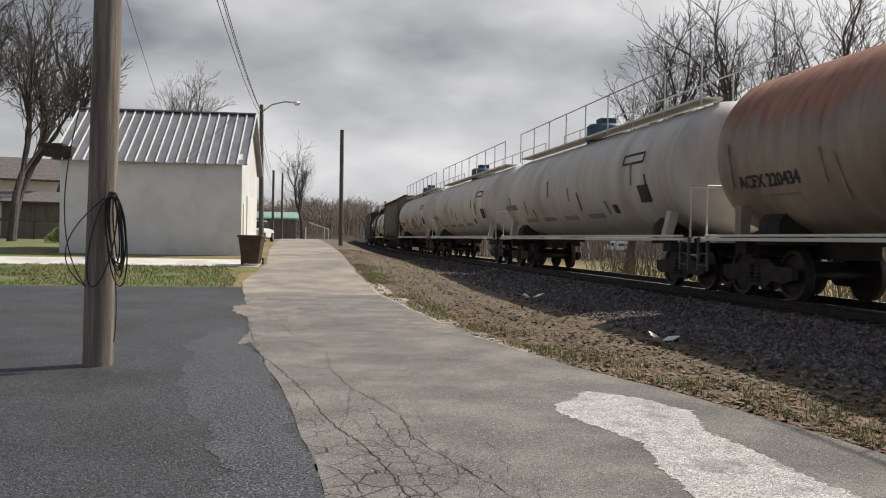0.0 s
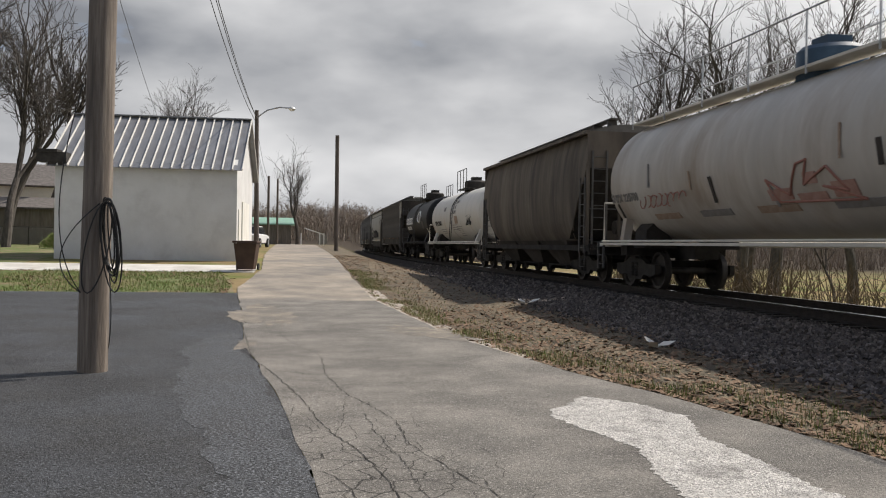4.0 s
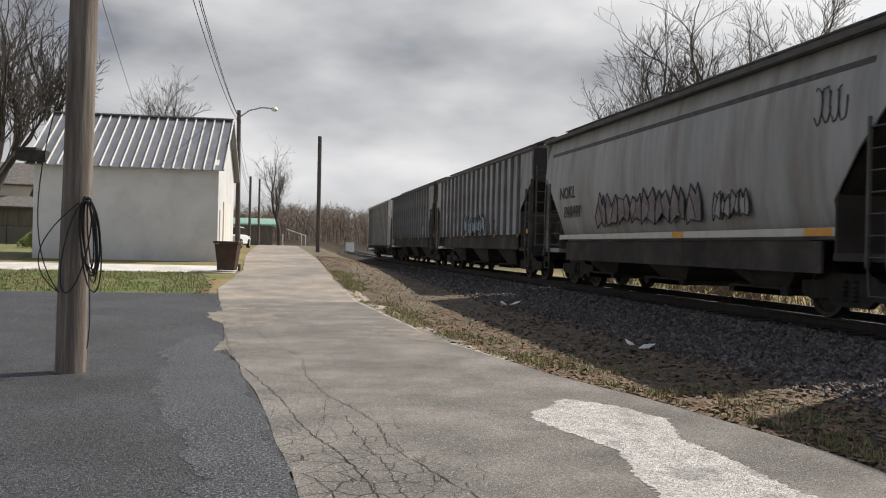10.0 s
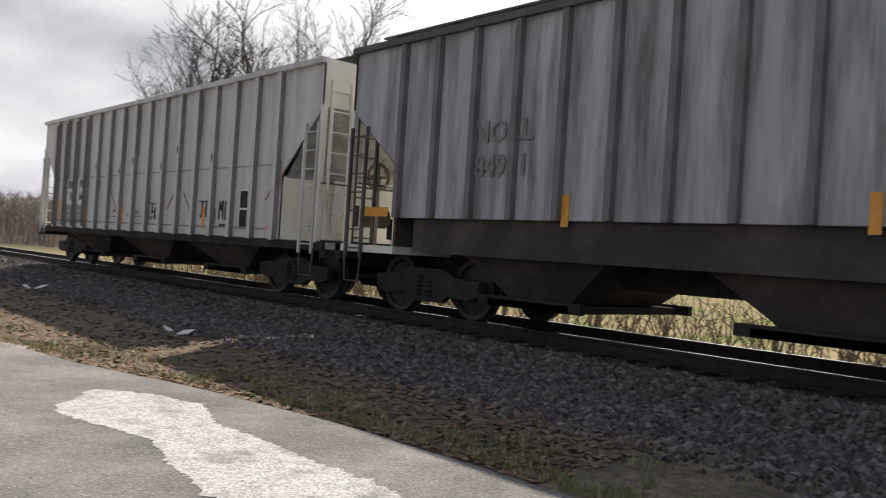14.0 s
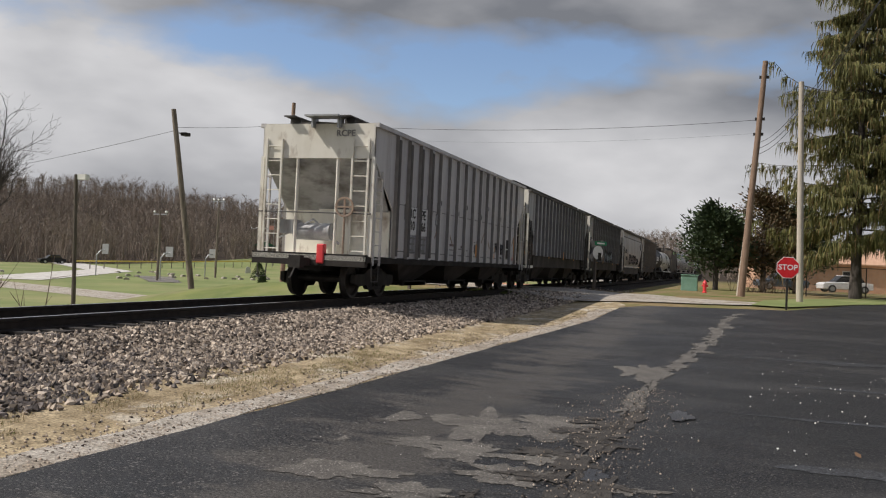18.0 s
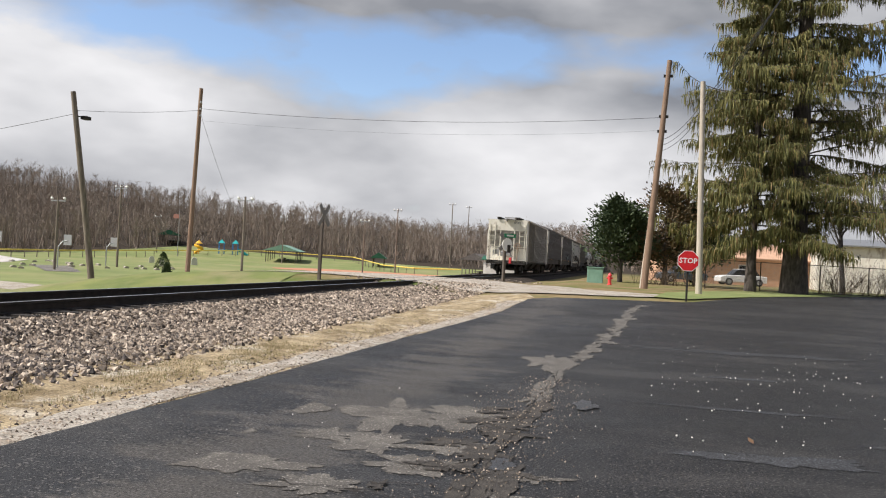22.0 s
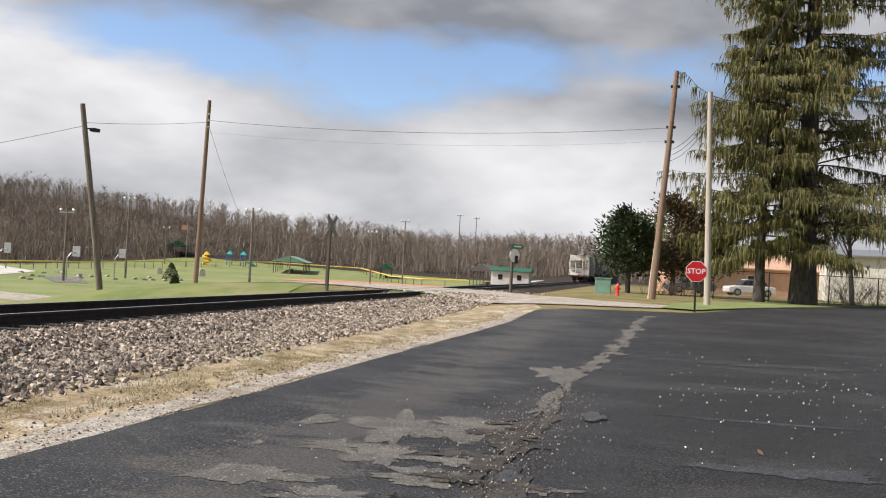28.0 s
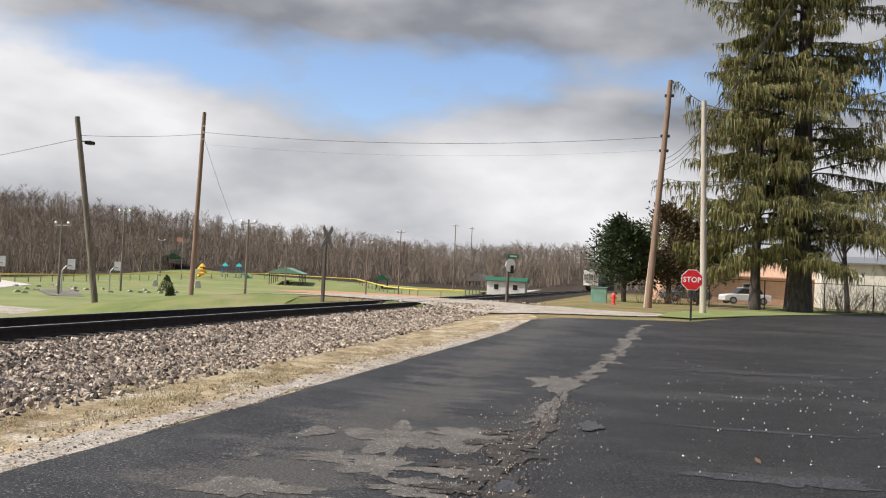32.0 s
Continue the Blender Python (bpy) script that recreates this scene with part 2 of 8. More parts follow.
M["asphalt_sand"] = mat("asphalt_sand", (0.24, 0.205, 0.165), (0.36, 0.31, 0.25), 1.0, 0.9, bump=0.5, bscale=80, grime=(0.15, 0.138, 0.125), gscale=0.4, gcut=0.53, speck=(60, 0.3, 1.0))
M["lane_sand"] = mat("lane_sand", (0.17, 0.148, 0.12), (0.26, 0.226, 0.182), 2.5, 0.9, bump=0.6, bscale=70, grime=(0.14, 0.128, 0.112), gscale=1.6, gcut=0.52, gsoft=0.15, speck=(55, 0.4, 1.0))
M["asphalt_pale"] = mat("asphalt_pale", (0.46, 0.44, 0.41), (0.62, 0.595, 0.56), 7, 0.6, bump=1.0, bscale=70, bdist=0.016, grime=(0.19, 0.178, 0.162), gscale=2.2, gcut=0.62, gsoft=0.2, speck=(55, 0.6, 0.5), grain=(60, 0.58, (0.13, 0.12, 0.11)))
M["crack"] = mat("crack", (0.02, 0.018, 0.016), (0.035, 0.03, 0.026), 8, 0.95)
M["concrete"] = mat("concrete", (0.5, 0.48, 0.44), (0.62, 0.6, 0.56), 1.5, 0.85, bump=0.3, grime=(0.36, 0.33, 0.29), gcut=0.6)
M["gravel_pale"] = mat("gravel_pale", (0.33, 0.295, 0.245), (0.52, 0.475, 0.41), 9, 0.9, bump=0.9, bscale=45, grime=(0.25, 0.2, 0.14), gscale=1.4, gcut=0.57, speck=(45, 0.45, 0.8))
M["ground"] = mat("ground", a=(0.2, 0.15, 0.08), b=(0.28, 0.215, 0.12), scale=2.2, rough=0.95, spec=0.05, bump=0.7, bscale=25, grime=(0.095, 0.14, 0.035), gscale=0.3, gcut=0.56)
def far_floor(m, other, r0, r1):
    """Past r0 metres from the place the ground turns into the leaf-brown floor of the woods."""
    t = m.node_tree
    pr = t.nodes["Principled BSDF"]
    col = pr.inputs["Base Color"].links[0].from_socket
    co = t.nodes.new("ShaderNodeTexCoord")
    ln = t.nodes.new("ShaderNodeVectorMath")
    ln.operation = "LENGTH"
    t.links.new(co.outputs["Object"], ln.inputs[0])
    mr = t.nodes.new("ShaderNodeMapRange")
    mr.inputs["From Min"].default_value, mr.inputs["From Max"].default_value = r0, r1
    t.links.new(ln.outputs["Value"], mr.inputs[0])
    mx = t.nodes.new("ShaderNodeMix")
    mx.data_type = "RGBA"
    mx.inputs[7].default_value = (*other, 1)
    t.links.new(mr.outputs[0], mx.inputs[0])
    t.links.new(col, mx.inputs[6])
    t.links.new(mx.outputs[2], pr.inputs["Base Color"])


far_floor(M["ground"], (0.055, 0.045, 0.036), 110, 170)
M["verge"] = mat("verge", (0.085, 0.066, 0.042), (0.19, 0.15, 0.095), 7, 0.95, bump=1.0, bscale=35, grime=(0.07, 0.058, 0.038), gscale=1.1, gcut=0.55, speck=(40, 0.4, 0.9))
M["verge_dry"] = mat("verge_dry", (0.21, 0.155, 0.08), (0.5, 0.4, 0.25), 3.2, 0.95, bump=1.0, bscale=35, grime=(0.56, 0.5, 0.4), gscale=1.5, gcut=0.6, gsoft=0.12, speck=(40, 0.5, 0.6), stretch=(1.0, 0.7, 1))
M["lawn"] = mat("lawn", (0.075, 0.105, 0.026), (0.12, 0.155, 0.04), 2.5, 0.95, bump=0.8, bscale=30, grime=(0.2, 0.155, 0.085), gscale=0.7, gcut=0.54, gsoft=0.15)
M["field"] = mat("field", (0.14, 0.18, 0.05), (0.21, 0.24, 0.08), 0.25, 0.95, bump=0.3, bscale=12, grime=(0.29, 0.265, 0.12), gscale=0.06, gcut=0.6)
M["meadow"] = mat("meadow", (0.11, 0.15, 0.035), (0.19, 0.21, 0.06), 0.6, 0.95, bump=0.6, bscale=14, grime=(0.27, 0.23, 0.12), gscale=0.2, gcut=0.58)
M["infield"] = mat("infield", (0.45, 0.2, 0.11), (0.52, 0.25, 0.15), 0.8, 0.95)
M["blade"] = island_mat("blade", [(0.085, 0.135, 0.022), (0.16, 0.215, 0.05), (0.26, 0.22, 0.11)], 0.8, 0)
M["straw"] = island_mat("straw", [(0.2, 0.14, 0.065), (0.44, 0.36, 0.21), (0.17, 0.165, 0.05), (0.34, 0.26, 0.145)], 0.85, 0)
M["leaf_litter"] = island_mat("leaf_litter", [(0.09, 0.045, 0.022), (0.2, 0.12, 0.065), (0.13, 0.075, 0.04), (0.26, 0.18, 0.11)], 0.85, 0)
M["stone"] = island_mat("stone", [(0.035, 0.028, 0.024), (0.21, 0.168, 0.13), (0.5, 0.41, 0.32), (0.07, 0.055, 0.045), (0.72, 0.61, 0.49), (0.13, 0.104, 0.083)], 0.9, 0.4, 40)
# darker stones for the northern stretch, the train's shade put into their colour
M["stone_shaded"] = island_mat("stone_shaded", [(0.028, 0.024, 0.023), (0.075, 0.063, 0.057), (0.14, 0.116, 0.104), (0.04, 0.034, 0.031), (0.22, 0.188, 0.168), (0.055, 0.046, 0.042)], 0.85, 0.4, 40)
M["ballast_bed"] = mat("ballast_bed", (0.03, 0.025, 0.021), (0.085, 0.07, 0.058), 18, 0.95, bump=1.0, bscale=22, bdist=0.06, spec=0.1)
M["rail_side"] = mat("rail_side", (0.022, 0.017, 0.014), (0.042, 0.032, 0.026), 6, 0.8, 0.2, bump=0.2)
M["rail_head"] = mat("rail_head", (0.55, 0.55, 0.56), (0.65, 0.65, 0.66), 3, 0.22, 1.0)
M["tie"] = mat("tie", (0.02, 0.017, 0.015), (0.04, 0.034, 0.029), 5, 0.9, bump=0.5, stretch=(1, 6, 6), per_object=0.25)
M["steel_dark"] = mat("steel_dark", (0.026, 0.024, 0.022), (0.05, 0.045, 0.04), 4, 0.75, 0.0, bump=0.15, spec=0.25)
M["wheel_steel"] = mat("wheel_steel", (0.03, 0.026, 0.023), (0.06, 0.052, 0.046), 4, 0.6, 0.3)
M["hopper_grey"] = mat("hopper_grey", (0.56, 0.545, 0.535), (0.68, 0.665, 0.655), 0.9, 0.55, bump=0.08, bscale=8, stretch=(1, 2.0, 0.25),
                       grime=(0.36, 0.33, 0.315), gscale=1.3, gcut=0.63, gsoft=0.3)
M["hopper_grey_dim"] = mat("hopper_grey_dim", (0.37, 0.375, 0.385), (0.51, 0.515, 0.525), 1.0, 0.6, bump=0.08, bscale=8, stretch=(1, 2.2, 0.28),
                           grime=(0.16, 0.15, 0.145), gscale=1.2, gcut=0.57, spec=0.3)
M["hopper_taupe"] = mat("hopper_taupe", (0.37, 0.352, 0.318), (0.5, 0.478, 0.43), 1.0, 0.6, stretch=(1, 2.2, 0.28), grime=(0.2, 0.185, 0.165), gscale=1.2, gcut=0.58, spec=0.3)
M["hopper_brown"] = mat("hopper_brown", (0.1, 0.083, 0.066), (0.17, 0.143, 0.115), 1.0, 0.7, stretch=(1, 2, 0.3), grime=(0.06, 0.05, 0.043), gcut=0.56, spec=0.25)
M["hopper_white"] = mat("hopper_white", (0.34, 0.345, 0.34), (0.45, 0.45, 0.44), 1.0, 0.55, stretch=(1, 2, 0.3), grime=(0.25, 0.225, 0.19), gcut=0.58, gsoft=0.3, spec=0.3)
M["rib_flank_shaded"] = mat("rib_flank_shaded", (0.24, 0.225, 0.21), (0.4, 0.385, 0.37), 1.5, 0.75, stretch=(1, 1, 0.3), grime=(0.13, 0.118, 0.108), gscale=1.4, gcut=0.56, spec=0.25)
# ribs darker than their panels: rib shadows put into the colour, with some grime
M["rib_grime_shade"] = mat("rib_grime_shade", (0.2, 0.2, 0.205), (0.3, 0.3, 0.305), 1.5, 0.65, stretch=(1, 1, 0.3), grime=(0.1, 0.09, 0.085), gscale=1.2, gcut=0.5, spec=0.3)
M["rib_taupe_shade"] = mat("rib_taupe_shade", (0.19, 0.175, 0.155), (0.28, 0.26, 0.23), 1.5, 0.65, stretch=(1, 1, 0.3), grime=(0.11, 0.1, 0.09), gscale=1.2, gcut=0.5, spec=0.3)
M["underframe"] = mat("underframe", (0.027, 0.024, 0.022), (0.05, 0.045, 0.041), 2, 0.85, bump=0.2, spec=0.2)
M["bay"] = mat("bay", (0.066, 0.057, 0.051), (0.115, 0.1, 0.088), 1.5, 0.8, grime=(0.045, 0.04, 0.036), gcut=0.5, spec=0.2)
M["cream"] = mat("cream", (0.74, 0.71, 0.62), (0.84, 0.815, 0.73), 1.5, 0.6, stretch=(1, 1, 0.5), grime=(0.33, 0.26, 0.19), gscale=1.6, gcut=0.63, gsoft=0.16)
M["roof_tar"] = mat("roof_tar", (0.09, 0.085, 0.08), (0.14, 0.13, 0.12), 3, 0.8)
M["tank_beige"] = mat("tank_beige", (0.45, 0.423, 0.38), (0.57, 0.54, 0.49), 0.7, 0.5, stretch=(1, 1.5, 0.4), grime=(0.33, 0.27, 0.21), gscale=0.6, gcut=0.6, gsoft=0.3, spec=0.35)
M["tank_white"] = mat("tank_white", (0.54, 0.525, 0.48), (0.64, 0.62, 0.575), 0.7, 0.5, stretch=(1, 1.5, 0.5), grime=(0.45, 0.38, 0.3), gscale=0.7, gcut=0.66)
M["tank_black"] = mat("tank_black", (0.013, 0.013, 0.014), (0.021, 0.021, 0.023), 1.0, 0.5, grime=(0.018, 0.017, 0.016), gcut=0.6, spec=0.15)
M["tank_rust"] = mat("tank_rust", (0.33, 0.27, 0.21), (0.43, 0.36, 0.28), 0.8, 0.65, stretch=(1, 1.4, 0.4), grime=(0.2, 0.15, 0.11), gscale=0.7, gcut=0.56, gsoft=0.3, spec=0.25)


def rusted_crown(m, z0, z1):
    """Rust that covers the crown of a tank down to z0..z1, with a streaky lower edge and grey scale under it."""
    t = m.node_tree
    p = t.nodes["Principled BSDF"]
    co = t.nodes.new("ShaderNodeTexCoord")
    sp = t.nodes.new("ShaderNodeSeparateXYZ")
    t.links.new(co.outputs["Object"], sp.inputs[0])
    mp = t.nodes.new("ShaderNodeMapping")
    mp.inputs["Scale"].default_value = (1, 1.6, 0.25)
    t.links.new(co.outputs["Object"], mp.inputs[0])
    for lo, hi, amp, dark, pale in ((z0 - 0.35, z1 - 0.15, 2.2, (0.2, 0.185, 0.17), (0.3, 0.28, 0.255)), (z0, z1, 1.5, (0.23, 0.09, 0.05), (0.36, 0.18, 0.115))):
        n = nd(t, "ShaderNodeTexNoise", Scale=0.9, Detail=6, Roughness=0.62)
        t.links.new(mp.outputs[0], n.inputs["Vector"])
        h = t.nodes.new("ShaderNodeMath")
        h.operation = "MULTIPLY_ADD"
        h.inputs[1].default_value = amp
        t.links.new(n.outputs[0], h.inputs[0])
        t.links.new(sp.outputs[2], h.inputs[2])
        r = t.nodes.new("ShaderNodeMapRange")
        r.inputs["From Min"].default_value, r.inputs["From Max"].default_value = lo + amp / 2, hi + amp / 2
        t.links.new(h.outputs[0], r.inputs[0])
        cr = t.nodes.new("ShaderNodeValToRGB")
        cr.color_ramp.elements[0].position, cr.color_ramp.elements[1].position = 0.35, 0.65
        cr.color_ramp.elements[0].color, cr.color_ramp.elements[1].color = (*dark, 1), (*pale, 1)
        n2 = nd(t, "ShaderNodeTexNoise", Scale=2.5, Detail=6, Roughness=0.6)
        t.links.new(mp.outputs[0], n2.inputs["Vector"])
        t.links.new(n2.outputs[0], cr.inputs[0])
        mx = t.nodes.new("ShaderNodeMix")
        mx.data_type = "RGBA"
        t.links.new(r.outputs[0], mx.inputs[0])
        t.links.new(p.inputs["Base Color"].links[0].from_socket, mx.inputs[6])
        t.links.new(cr.outputs[0], mx.inputs[7])
        t.links.new(mx.outputs[2], p.inputs["Base Color"])


rusted_crown(M["tank_rust"], 2.95, 3.45)
M["steel_mid"] = mat("steel_mid", (0.075, 0.072, 0.068), (0.13, 0.125, 0.12), 4, 0.6, 0.2, bump=0.1, spec=0.3)
M["pale_paint"] = mat("pale_paint", (0.6, 0.57, 0.5), (0.7, 0.67, 0.6), 3, 0.55)
M["white_mark"] = mat("white_mark", (0.78, 0.78, 0.76), (0.85, 0.85, 0.83), 6, 0.6)
M["black_mark"] = mat("black_mark", (0.02, 0.02, 0.02), (0.035, 0.035, 0.035), 6, 0.6)
M["grey_mark"] = mat("grey_mark", (0.2, 0.19, 0.18), (0.27, 0.26, 0.25), 6, 0.7)
M["yellow_mark"] = mat("yellow_mark", (0.75, 0.33, 0.05), (0.85, 0.4, 0.07), 6, 0.5)
M["rust_mark"] = mat("rust_mark", (0.3, 0.21, 0.15), (0.4, 0.31, 0.24), 6, 0.8)
M["mauve_mark"] = mat("mauve_mark", (0.17, 0.13, 0.125), (0.3, 0.26, 0.25), 2.5, 0.7)
M["blue_mark"] = mat("blue_mark", (0.2, 0.29, 0.33), (0.3, 0.38, 0.42), 3, 0.6)
M["red_mark"] = mat("red_mark", (0.3, 0.13, 0.1), (0.38, 0.18, 0.14), 6, 0.6)
M["red_haze"] = mat("red_haze", (0.36, 0.2, 0.165), (0.46, 0.3, 0.25), 5, 0.7)
M["pink_mark"] = mat("pink_mark", (0.8, 0.35, 0.4), (0.85, 0.42, 0.46), 6, 0.6)
M["blue_dome"] = mat("blue_dome", (0.02, 0.05, 0.09), (0.035, 0.075, 0.125), 3, 0.6)
M["red_light"] = mat("red_light", (0.75, 0.05, 0.06), (0.85, 0.09, 0.09), 4, 0.4)
M["render_white"] = mat("render_white", (0.57, 0.565, 0.55), (0.64, 0.635, 0.62), 0.7, 0.85, bump=0.35, bscale=9, grime=(0.5, 0.49, 0.475), gscale=0.9, gcut=0.62)
M["tin_roof"] = mat("tin_roof", (0.17, 0.175, 0.185), (0.26, 0.265, 0.275), 1.6, 0.5, 0.35, stretch=(1, 0.5, 1), grime=(0.16, 0.15, 0.15), gscale=0.9, gcut=0.6)
M["bin_brown"] = mat("bin_brown", (0.05, 0.025, 0.016), (0.075, 0.04, 0.026), 3, 0.6)
M["pole_wood"] = mat("pole_wood", (0.17, 0.14, 0.115), (0.29, 0.245, 0.2), 3, 0.9, bump=0.6, bscale=14, stretch=(9, 9, 0.5), grime=(0.11, 0.09, 0.075), gscale=1.2, gcut=0.57)
M["pole_dark"] = mat("pole_dark", (0.085, 0.07, 0.06), (0.15, 0.125, 0.105), 3, 0.9, bump=0.5, stretch=(8, 8, 0.5))
M["pole_brown"] = mat("pole_brown", (0.2, 0.13, 0.09), (0.3, 0.21, 0.15), 3, 0.9, bump=0.5, stretch=(8, 8, 0.5))
M["pole_pale"] = mat("pole_pale", (0.42, 0.37, 0.3), (0.54, 0.49, 0.41), 3, 0.85, bump=0.3, stretch=(8, 8, 0.5))
M["cable"] = mat("cable", (0.012, 0.012, 0.012), (0.02, 0.02, 0.02), 5, 0.55)
M["metal_grey"] = mat("metal_grey", (0.35, 0.36, 0.37), (0.45, 0.46, 0.47), 5, 0.45, 0.7)
M["lamp_glass"] = mat("lamp_glass", (0.75, 0.75, 0.72), (0.85, 0.85, 0.82), 5, 0.25)
M["bark"] = mat("bark", (0.05, 0.043, 0.037), (0.115, 0.1, 0.088), 4, 0.95, bump=0.8, bscale=18, stretch=(2, 2, 0.6))
M["twig"] = mat("twig", (0.045, 0.038, 0.033), (0.085, 0.073, 0.063), 3, 0.95)
M["far_twig"] = island_mat("far_twig", [(0.13, 0.105, 0.082), (0.26, 0.21, 0.165), (0.2, 0.15, 0.115), (0.4, 0.345, 0.29), (0.16, 0.13, 0.095), (0.33, 0.26, 0.205)], 0.95, 0)
M["needle"] = island_mat("needle", [(0.06, 0.075, 0.022), (0.14, 0.145, 0.042), (0.24, 0.22, 0.07), (0.09, 0.1, 0.032), (0.18, 0.172, 0.055), (0.26, 0.165, 0.07)], 0.75, 0)
M["cedar"] = island_mat("cedar", [(0.03, 0.055, 0.022), (0.06, 0.09, 0.035), (0.045, 0.065, 0.03)], 0.8, 0)
M["cedar_brown"] = island_mat("cedar_brown", [(0.1, 0.065, 0.03), (0.15, 0.1, 0.05), (0.07, 0.07, 0.03)], 0.8, 0)
M["brush"] = island_mat("brush", [(0.08, 0.06, 0.042), (0.16, 0.12, 0.085), (0.11, 0.08, 0.055)], 0.95, 0)
M["sign_red"] = mat("sign_red", (0.62, 0.015, 0.02), (0.7, 0.025, 0.03), 4, 0.35)
M["sign_green"] = mat("sign_green", (0.01, 0.2, 0.09), (0.015, 0.26, 0.12), 4, 0.4)
M["green_roof"] = mat("green_roof", (0.18, 0.33, 0.25), (0.24, 0.41, 0.32), 2, 0.5)
M["dark_green"] = mat("dark_green", (0.015, 0.09, 0.05), (0.025, 0.13, 0.075), 2, 0.6)
M["shingle"] = mat("shingle", (0.09, 0.08, 0.075), (0.15, 0.135, 0.125), 4, 0.95, bump=0.5)
M["siding"] = mat("siding", (0.62, 0.6, 0.55), (0.72, 0.7, 0.65), 1, 0.8)
M["board"] = mat("board", (0.11, 0.095, 0.08), (0.19, 0.165, 0.14), 2, 0.9, bump=0.4, stretch=(3, 3, 0.4))
M["deck_wood"] = mat("deck_wood", (0.12, 0.06, 0.04), (0.18, 0.095, 0.06), 2, 0.85)
M["glass_dark"] = mat("glass_dark", (0.02, 0.022, 0.025), (0.03, 0.032, 0.035), 2, 0.08)
M["play_yellow"] = mat("play_yellow", (0.8, 0.42, 0.02), (0.85, 0.5, 0.04), 2, 0.4)
M["play_teal"] = mat("play_teal", (0.02, 0.38, 0.38), (0.03, 0.45, 0.45), 2, 0.4)
M["play_blue"] = mat("play_blue", (0.02, 0.16, 0.42), (0.03, 0.2, 0.5), 2, 0.4)
M["rope_yellow"] = mat("rope_yellow", (0.7, 0.52, 0.08), (0.78, 0.6, 0.12), 2, 0.6)
M["brick_tan"] = mat("brick_tan", (0.5, 0.3, 0.2), (0.58, 0.37, 0.25), 3, 0.9)
M["van_white"] = mat("van_white", (0.75, 0.75, 0.75), (0.8, 0.8, 0.8), 2, 0.3)
M["car_blue"] = mat("car_blue", (0.06, 0.09, 0.13), (0.08, 0.115, 0.16), 2, 0.3)
M["tyre"] = mat("tyre", (0.015, 0.015, 0.015), (0.025, 0.025, 0.025), 4, 0.85)


# ---- mesh building ----
class Geo:
    """Vertices and faces gathered for one mesh."""

    def __init__(self):
        self.v, self.f = [], []

    def add(self, verts, faces):
        o = len(self.v)
        self.v.extend(tuple(p) for p in verts)
        self.f.extend(tuple(i + o for i in f) for f in faces)
        return self

    def box(self, c, s, m=None):
        pts = [Vector((c[0] + s[0] / 2 * i, c[1] + s[1] / 2 * j, c[2] + s[2] / 2 * k)) for i in (-1, 1) for j in (-1, 1) for k in (-1, 1)]
        if m is not None:
            pts = [m @ p for p in pts]
        return self.add(pts, [(0, 1, 3, 2), (4, 6, 7, 5), (0, 4, 5, 1), (2, 3, 7, 6), (0, 2, 6, 4), (1, 5, 7, 3)])

    def tube(self, p, q, r, r2=None, n=8, caps=True):
        p, q = Vector(p), Vector(q)
        r2 = r if r2 is None else r2
        d = q - p
        if d.length < 1e-6:
            return self
        d.normalize()
        a = d.orthogonal().normalized()
        b = d.cross(a)
        ring = [(math.cos(2 * math.pi * i / n), math.sin(2 * math.pi * i / n)) for i in range(n)]
        vs = [p + (a * c + b * s) * r for c, s in ring] + [q + (a * c + b * s) * r2 for c, s in ring]
        fs = [(i, (i + 1) % n, n + (i + 1) % n, n + i) for i in range(n)]
        if caps:
            fs += [tuple(range(n - 1, -1, -1)), tuple(range(n, 2 * n))]
        return self.add(vs, fs)

    def pipe(self, pts, r, n=6, radii=None):
        """One unbroken tube along the points."""
        pts = [Vector(q) for q in pts]
        k = len(pts)
        o = len(self.v)
        a = None
        for i, q in enumerate(pts):
            d = (pts[min(i + 1, k - 1)] - pts[max(i - 1, 0)]).normalized()
            a = d.orthogonal().normalized() if a is None else (a - d * a.dot(d)).normalized()
            b = d.cross(a)
            w = radii[i] if radii else r
            for j in range(n):
                c = 2 * math.pi * j / n
                self.v.append(tuple(q + (a * math.cos(c) + b * math.sin(c)) * w))
        for i in range(k - 1):
            for j in range(n):
                self.f.append((o + i * n + j, o + i * n + (j + 1) % n, o + (i + 1) * n + (j + 1) % n, o + (i + 1) * n + j))
        self.f.append(tuple(range(o + n - 1, o - 1, -1)))
        self.f.append(tuple(range(o + (k - 1) * n, o + k * n)))
        return self

    def lathe(self, profile, n=24, m=None, caps=False):
        """profile: (radius, height) pairs turned about z."""
        vs = [Vector((r * math.cos(2 * math.pi * i / n), r * math.sin(2 * math.pi * i / n), h)) for r, h in profile for i in range(n)]
        if m is not None:
            vs = [m @ p for p in vs]
        fs = [(k * n + i, k * n + (i + 1) % n, (k + 1) * n + (i + 1) % n, (k + 1) * n + i) for k in range(len(profile) - 1) for i in range(n)]
        if caps:
            fs += [tuple(range(n - 1, -1, -1)), tuple(range((len(profile) - 1) * n, len(profile) * n))]
        return self.add(vs, fs)

    def prism(self, outline, y0, y1, m=None):
        """An outline of (x, z) pairs, counter-clockwise seen from -y, drawn from y0 to y1."""
        n = len(outline)
        vs = [Vector((x, y0, z)) for x, z in outline] + [Vector((x, y1, z)) for x, z in outline]
        if m is not None:
            vs = [m @ p for p in vs]
        return self.add(vs, [tuple(range(n)), tuple(range(2 * n - 1, n - 1, -1))] + [(i, n + i, n + (i + 1) % n, (i + 1) % n) for i in range(n)])

